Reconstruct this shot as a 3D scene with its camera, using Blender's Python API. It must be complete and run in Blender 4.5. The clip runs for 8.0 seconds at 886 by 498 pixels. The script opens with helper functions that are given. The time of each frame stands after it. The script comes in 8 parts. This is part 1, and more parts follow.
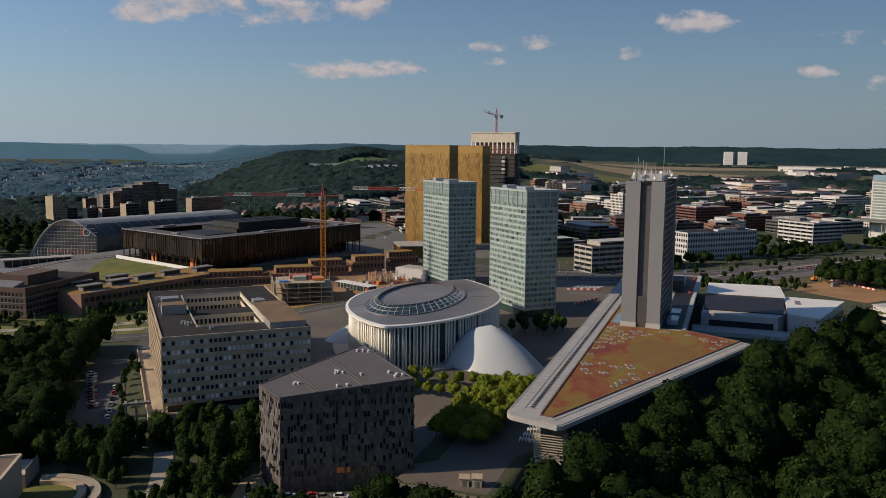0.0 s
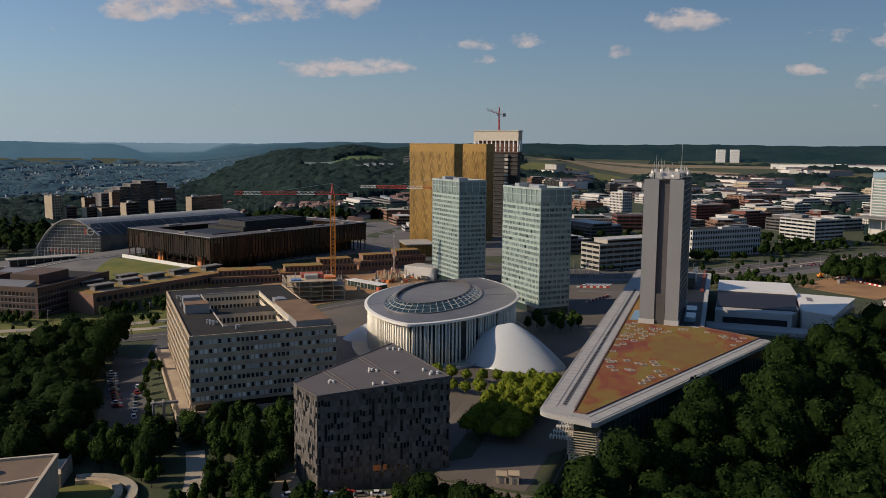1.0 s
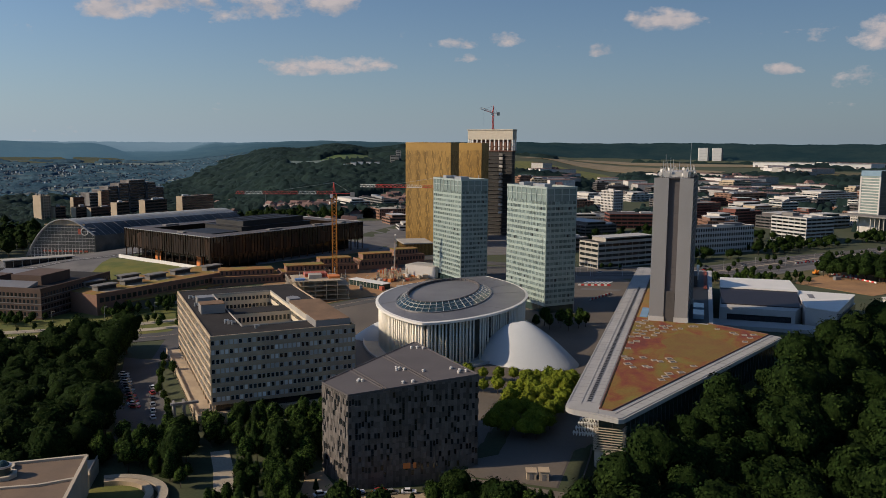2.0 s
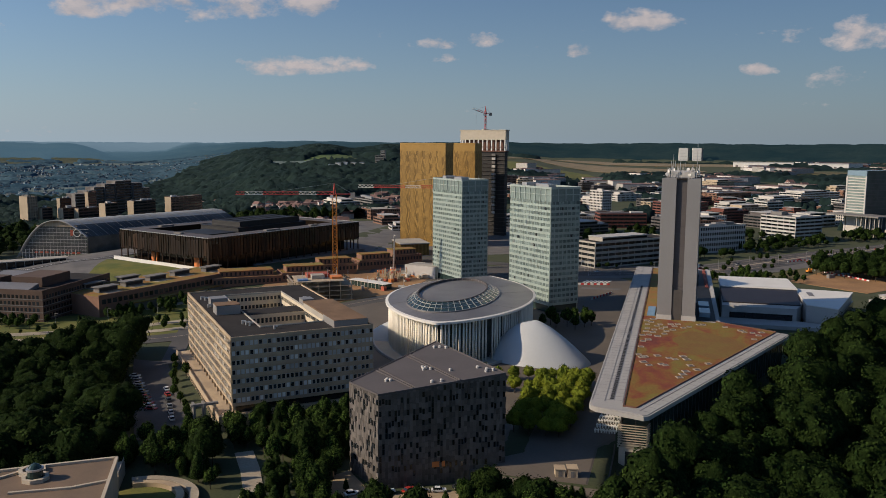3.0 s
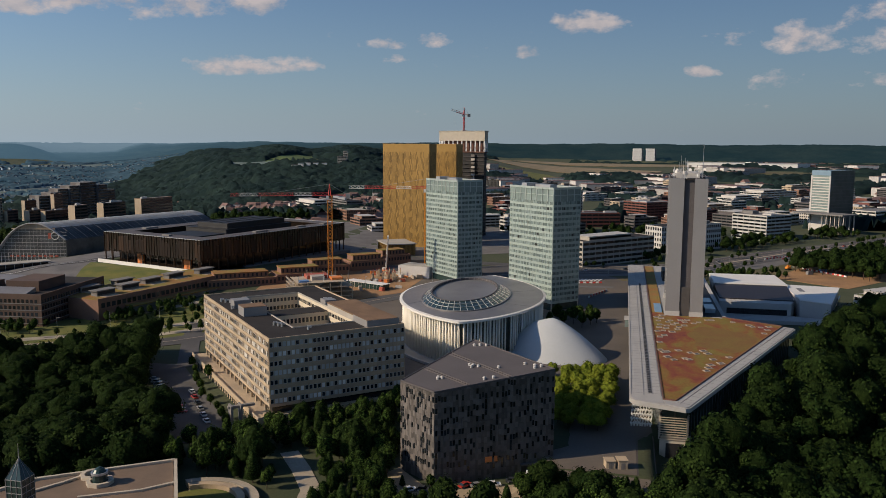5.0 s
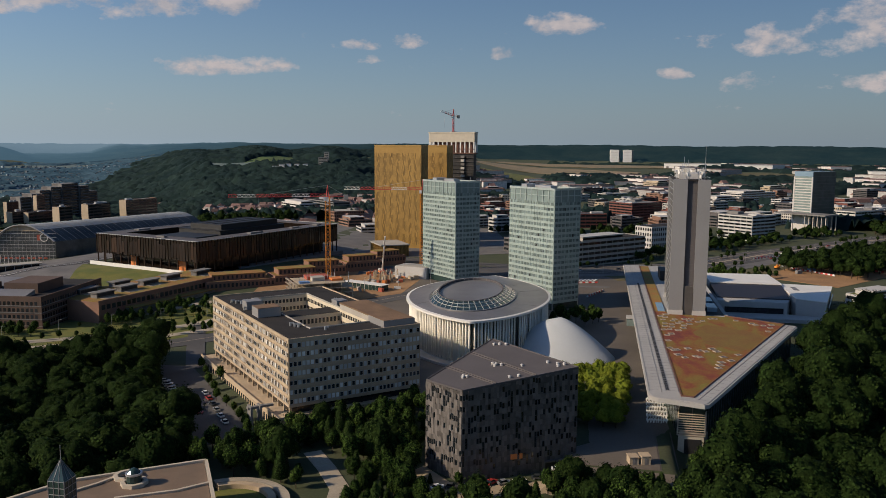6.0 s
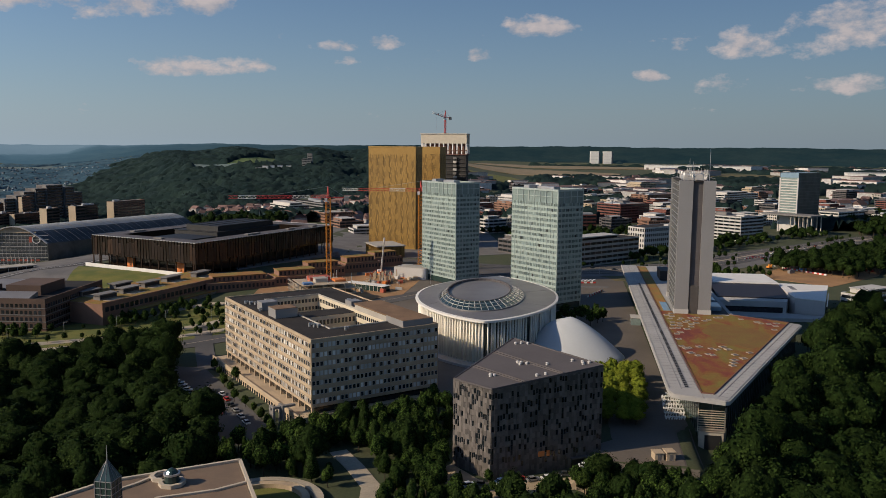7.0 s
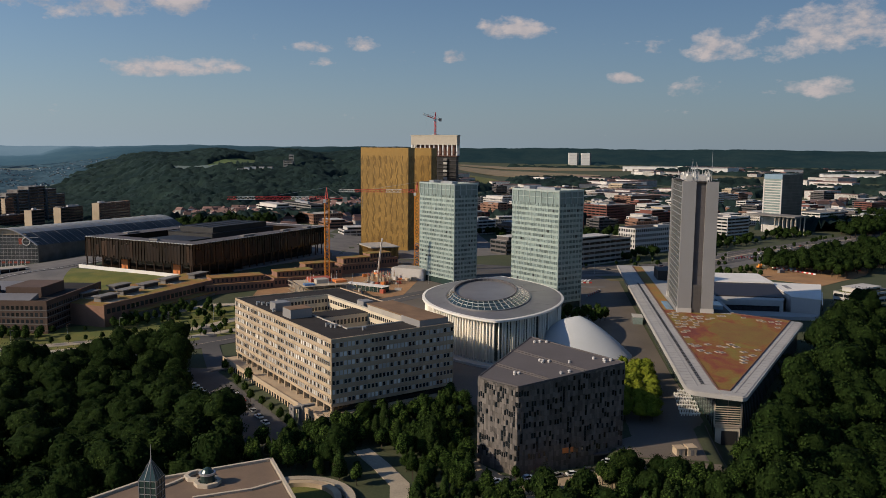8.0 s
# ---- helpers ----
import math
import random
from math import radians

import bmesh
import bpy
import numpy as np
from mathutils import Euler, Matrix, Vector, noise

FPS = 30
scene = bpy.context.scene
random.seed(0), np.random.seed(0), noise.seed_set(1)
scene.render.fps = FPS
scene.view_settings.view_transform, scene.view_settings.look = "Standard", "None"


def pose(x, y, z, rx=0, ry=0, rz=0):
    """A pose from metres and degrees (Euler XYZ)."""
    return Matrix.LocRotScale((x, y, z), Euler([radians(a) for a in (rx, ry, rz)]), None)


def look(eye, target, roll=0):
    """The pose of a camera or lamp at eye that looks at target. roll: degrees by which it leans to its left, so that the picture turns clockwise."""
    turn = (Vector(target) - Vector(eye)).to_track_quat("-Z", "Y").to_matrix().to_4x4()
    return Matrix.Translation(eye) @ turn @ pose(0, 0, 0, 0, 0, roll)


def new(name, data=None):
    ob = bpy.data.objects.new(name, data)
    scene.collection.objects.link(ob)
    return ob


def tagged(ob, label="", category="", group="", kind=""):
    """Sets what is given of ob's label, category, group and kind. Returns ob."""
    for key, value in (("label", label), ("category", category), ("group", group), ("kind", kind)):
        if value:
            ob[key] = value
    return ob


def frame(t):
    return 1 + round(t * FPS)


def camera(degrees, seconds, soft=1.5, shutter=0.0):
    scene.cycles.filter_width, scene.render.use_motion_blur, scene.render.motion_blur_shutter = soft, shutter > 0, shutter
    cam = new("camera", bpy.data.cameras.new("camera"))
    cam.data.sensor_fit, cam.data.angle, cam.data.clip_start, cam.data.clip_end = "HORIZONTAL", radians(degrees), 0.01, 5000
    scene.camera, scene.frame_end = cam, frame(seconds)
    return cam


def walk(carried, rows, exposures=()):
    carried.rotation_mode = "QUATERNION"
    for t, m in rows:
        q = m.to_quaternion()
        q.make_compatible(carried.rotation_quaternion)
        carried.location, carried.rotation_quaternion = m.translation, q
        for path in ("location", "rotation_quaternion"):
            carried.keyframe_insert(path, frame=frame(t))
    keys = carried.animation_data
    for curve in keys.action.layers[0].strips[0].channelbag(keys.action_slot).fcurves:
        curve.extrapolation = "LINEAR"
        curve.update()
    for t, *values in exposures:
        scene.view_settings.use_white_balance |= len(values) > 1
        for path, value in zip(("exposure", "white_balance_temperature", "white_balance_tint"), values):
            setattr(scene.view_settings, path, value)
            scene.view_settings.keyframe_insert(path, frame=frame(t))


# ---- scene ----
cam = camera(57.2, 8.0, soft=0.75)
METRES, EYE, TILT, LEAN, TURN = 120.0, 95.0, 0.0, 0.0, 19.5
ROWS = [
    (0.0, 0.0, 0.0, 0.0, 0.06, -7.2, -0.51),
    (0.5, -0.0538, -0.0033, -0.0001, -0.3, -7.26, -0.48),
    (1.0, -0.1098, -0.0072, 0.0001, -0.62, -7.32, -0.42),
    (1.5, -0.1676, -0.0121, 0.0007, -1.23, -7.38, -0.38),
    (3.0, -0.3479, -0.0279, 0.0032, -3.42, -7.39, -0.34),
    (3.5, -0.4107, -0.0331, 0.0033, -4.18, -7.4, -0.32),
    (4.0, -0.4743, -0.038, 0.0041, -5.06, -7.4, -0.3),
    (4.5, -0.5382, -0.0425, 0.0049, -5.98, -7.37, -0.31),
    (6.0, -0.7333, -0.0529, 0.0055, -8.62, -7.25, -0.39),
    (6.5, -0.7998, -0.0549, 0.0053, -9.47, -7.19, -0.41),
    (7.0, -0.8661, -0.0556, 0.0046, -10.2, -7.14, -0.44),
    (7.5, -0.9321, -0.0555, 0.0037, -10.97, -7.08, -0.46),
    (8.0, -0.9979, -0.0544, 0.0021, -11.9, -7.02, -0.5),
]
walk(cam, [(t, pose(0, 0, EYE, TILT, LEAN, TURN) @ pose(METRES * x, METRES * y, METRES * z, 90 + pitch, roll, yaw)) for t, x, y, z, yaw, pitch, roll in ROWS], [(0.0, 0.0, 6200, 10), (8.0, 0.0, 6200, 10)])

# ---- daylight ----
SUN_TO = Vector((-0.894, -0.447, 0.0)).normalized()
SUN_EL = radians(28.5)
sun = new("sun", bpy.data.lights.new("sun", "SUN"))
sun.data.energy, sun.data.angle, sun.data.color = 4.5, radians(0.6), (1.0, 0.80, 0.57)
sun.matrix_world = look((0, 0, 0), -(SUN_TO * math.cos(SUN_EL) + Vector((0, 0, math.sin(SUN_EL)))))
scene.view_settings.exposure = 0.0

world = bpy.data.worlds.new("daylight")
scene.world = world
world.use_nodes = True
wn, wl = world.node_tree.nodes, world.node_tree.links
wn.clear()


def wnode(kind, **sets):
    n = wn.new(kind)
    for key, value in sets.items():
        if key == "op":
            n.operation = value
        else:
            n.inputs[int(key[1:])].default_value = value
    return n


def wmath(op, a, b=None, c=None):
    n = wn.new("ShaderNodeMath")
    n.operation = op
    for k, v in enumerate((a, b, c)):
        if v is None:
            continue
        if isinstance(v, (int, float)):
            n.inputs[k].default_value = v
        else:
            wl.new(v, n.inputs[k])
    return n.outputs[0]


sky = wn.new("ShaderNodeTexSky")
sky.sky_type, sky.sun_disc = "NISHITA", False
sky.sun_elevation, sky.sun_rotation = SUN_EL, math.atan2(SUN_TO.x, SUN_TO.y)
sky.air_density, sky.dust_density, sky.ozone_density, sky.altitude = 1.0, 0.6, 5.6, 0
coord = wn.new("ShaderNodeTexCoord").outputs["Generated"]
sep = wn.new("ShaderNodeSeparateXYZ")
wl.new(coord, sep.inputs[0])
azimuth = wmath("DIVIDE", sep.outputs[0], sep.outputs[1])
height = wmath("DIVIDE", sep.outputs[2], wmath("MAXIMUM", sep.outputs[1], 0.05))
puff = wn.new("ShaderNodeTexNoise")
puff.inputs["Scale"].default_value, puff.inputs["Detail"].default_value, puff.inputs["Roughness"].default_value = 19, 10, 0.62
stretch = wn.new("ShaderNodeMapping")
stretch.inputs["Scale"].default_value = (1, 1, 1.8)
wl.new(coord, stretch.inputs[0])
wl.new(stretch.outputs[0], puff.inputs["Vector"])
lump = wmath("MULTIPLY_ADD", puff.outputs[0], 8.6, -4.55)
# the same puffs a little towards the sun, for the light and the shaded side of each cloud
toward = wn.new("ShaderNodeMapping")
toward.inputs["Location"].default_value, toward.inputs["Scale"].default_value = (-0.006, 0, 0.016), (1, 1, 1.8)
wl.new(coord, toward.inputs[0])
puff_lit = wn.new("ShaderNodeTexNoise")
puff_lit.inputs["Scale"].default_value, puff_lit.inputs["Detail"].default_value, puff_lit.inputs["Roughness"].default_value = 19, 4, 0.55
wl.new(toward.outputs[0], puff_lit.inputs["Vector"])
relief = wmath("MULTIPLY", wmath("SUBTRACT", puff.outputs[0], puff_lit.outputs[0]), 3.2)
relief = wmath("MINIMUM", wmath("MAXIMUM", wmath("ADD", relief, 0.62), 0.0), 1.0)
# clouds: where (x/y, z/y of their direction), half width, half height, weight
CLOUDS = [
    (-0.7548, 0.1900, 0.1394, 0.0244, 1.35),
    (-0.5762, 0.1707, 0.0641, 0.0179, 1.25),
    (-0.4640, 0.1753, 0.0389, 0.0207, 1.25),
    (-0.4833, 0.0993, 0.0731, 0.0159, 1.25),
    (-0.3935, 0.0995, 0.0252, 0.0112, 1.15),
    (-0.2956, 0.1222, 0.0319, 0.0091, 1.25),
    (-0.2371, 0.1245, 0.0211, 0.0114, 1.25),
    (-0.2887, 0.1040, 0.0168, 0.0075, 1.05),
    (-0.1824, 0.1081, 0.0157, 0.0072, 1.05),
    (-0.1259, 0.1078, 0.0181, 0.0079, 1.15),
    (-0.0399, 0.1409, 0.0352, 0.0151, 1.35),
    (0.0875, 0.0837, 0.0169, 0.0066, 0.95),
    (0.2067, 0.1193, 0.0792, 0.0215, 1.10),
    (0.3177, 0.1343, 0.0835, 0.0286, 1.20),
    (0.0860, 0.0829, 0.0166, 0.0071, 1.05),
    (0.1901, 0.0710, 0.0583, 0.0109, 0.80),
    (0.2969, 0.0722, 0.0390, 0.0123, 1.05),
]
cover = None
for cx, cz, hw, hh, dense in CLOUDS:
    dx = wmath("MULTIPLY", wmath("SUBTRACT", azimuth, cx), 0.8 / hw)
    dz = wmath("MULTIPLY", wmath("SUBTRACT", height, cz), 0.78 / hh)
    dz = wmath("MAXIMUM", dz, wmath("MULTIPLY", dz, -2.0))
    d2 = wmath("ADD", wmath("MULTIPLY", dx, dx), wmath("MULTIPLY", dz, dz))
    m = wmath("MULTIPLY", wmath("SUBTRACT", 1.0, d2), dense)
    m = wmath("MAXIMUM", m, -1.2)
    cover = m if cover is None else wmath("MAXIMUM", cover, m)
cover = wmath("ADD", cover, lump)
cover = wmath("MULTIPLY", wmath("MINIMUM", wmath("MAXIMUM", wmath("MULTIPLY", cover, 0.7), 0.0), 1.0), 0.9)
front = wmath("GREATER_THAN", sep.outputs[1], 0.05)
cover = wmath("MULTIPLY", cover, front)
# haze along the whole horizon
haze = wn.new("ShaderNodeMix")
haze.data_type = "RGBA"
up = wmath("MAXIMUM", sep.outputs[2], 0.0)
wl.new(wmath("MULTIPLY", wmath("POWER", 2.718, wmath("MULTIPLY", up, -9.0)), 0.85), haze.inputs[0])
wl.new(sky.outputs[0], haze.inputs[6])
haze.inputs[7].default_value = (3.9, 4.75, 5.4, 1)
mix = wn.new("ShaderNodeMix")
mix.data_type = "RGBA"
wl.new(cover, mix.inputs[0])
# the sky is brighter on the sun's side
side = wn.new("ShaderNodeVectorMath")
side.operation = "DOT_PRODUCT"
wl.new(coord, side.inputs[0])
side.inputs[1].default_value = (SUN_TO.x, SUN_TO.y, 0)
glare = wn.new("ShaderNodeVectorMath")
glare.operation = "SCALE"
wl.new(haze.outputs[2], glare.inputs[0])
wl.new(wmath("MULTIPLY_ADD", side.outputs["Value"], 0.5, 1.14), glare.inputs["Scale"])
wl.new(glare.outputs[0], mix.inputs[6])
lit = wn.new("ShaderNodeMix")
lit.data_type = "RGBA"
wl.new(relief, lit.inputs[0])
lit.inputs[6].default_value, lit.inputs[7].default_value = (4.9, 4.75, 5.05, 1), (8.0, 6.85, 6.4, 1)
wl.new(lit.outputs[2], mix.inputs[7])
back = wn.new("ShaderNodeBackground")
back.inputs[1].default_value = 0.069
wl.new(mix.outputs[2], back.inputs[0])
wl.new(back.outputs[0], wn.new("ShaderNodeOutputWorld").inputs[0])

# ---- materials ----


def mat(name, rgb, rough=0.7, metal=0.0, vary=0.25, scale=0.3, fine=4.0, bump=0.0, tint=None, spec=0.5, island=0.0, stretch=(1, 1, 1), each=0.0):
    """A surface with variation at two scales in world metres; tint: the second colour; island and each: variation from piece to piece."""
    m = bpy.data.materials.new(name)
    m.use_nodes = True
    n, l = m.node_tree.nodes, m.node_tree.links
    b = n["Principled BSDF"]
    b.inputs["Roughness"].default_value, b.inputs["Metallic"].default_value = rough, metal
    b.inputs["Specular IOR Level"].default_value = spec
    geo = n.new("ShaderNodeNewGeometry")
    mp = n.new("ShaderNodeMapping")
    mp.inputs["Scale"].default_value = stretch
    l.new(geo.outputs["Position"], mp.inputs[0])
    out = []
    for s, d in ((scale, 4), (fine, 3)):
        t = n.new("ShaderNodeTexNoise")
        t.inputs["Scale"].default_value, t.inputs["Detail"].default_value = s, d
        l.new(mp.outputs[0], t.inputs["Vector"])
        out.append(t.outputs[0])
    ramp = n.new("ShaderNodeMapRange")
    ramp.inputs[1].default_value, ramp.inputs[2].default_value = 0.35, 0.65
    l.new(out[0], ramp.inputs[0])
    mx = n.new("ShaderNodeMix")
    mx.data_type = "RGBA"
    l.new(ramp.outputs[0], mx.inputs[0])
    t2 = tint or tuple(c * (1 - vary) for c in rgb)
    mx.inputs[6].default_value, mx.inputs[7].default_value = (*rgb, 1), (*t2, 1)
    col = mx.outputs[2]
    val = n.new("ShaderNodeMath")
    val.operation = "MULTIPLY_ADD"
    l.new(out[1], val.inputs[0])
    val.inputs[1].default_value, val.inputs[2].default_value = vary * 1.6, 1 - vary * 0.8
    value = val.outputs[0]
    for amount, source in ((island, "island"), (each, "each")):
        if amount:
            src = geo.outputs["Random Per Island"] if source == "island" else n.new("ShaderNodeObjectInfo").outputs["Random"]
            a = n.new("ShaderNodeMath")
            a.operation = "MULTIPLY_ADD"
            l.new(src, a.inputs[0])
            a.inputs[1].default_value, a.inputs[2].default_value = 2 * amount, 1 - amount
            k = n.new("ShaderNodeMath")
            k.operation = "MULTIPLY"
            l.new(value, k.inputs[0])
            l.new(a.outputs[0], k.inputs[1])
            value = k.outputs[0]
    hsv = n.new("ShaderNodeHueSaturation")
    l.new(col, hsv.inputs["Color"])
    l.new(value, hsv.inputs["Value"])
    l.new(hsv.outputs[0], b.inputs["Base Color"])
    if bump:
        bp = n.new("ShaderNodeBump")
        bp.inputs["Strength"].default_value, bp.inputs["Distance"].default_value = bump, 0.1
        l.new(out[1], bp.inputs["Height"])
        l.new(bp.outputs[0], b.inputs["Normal"])
    return m


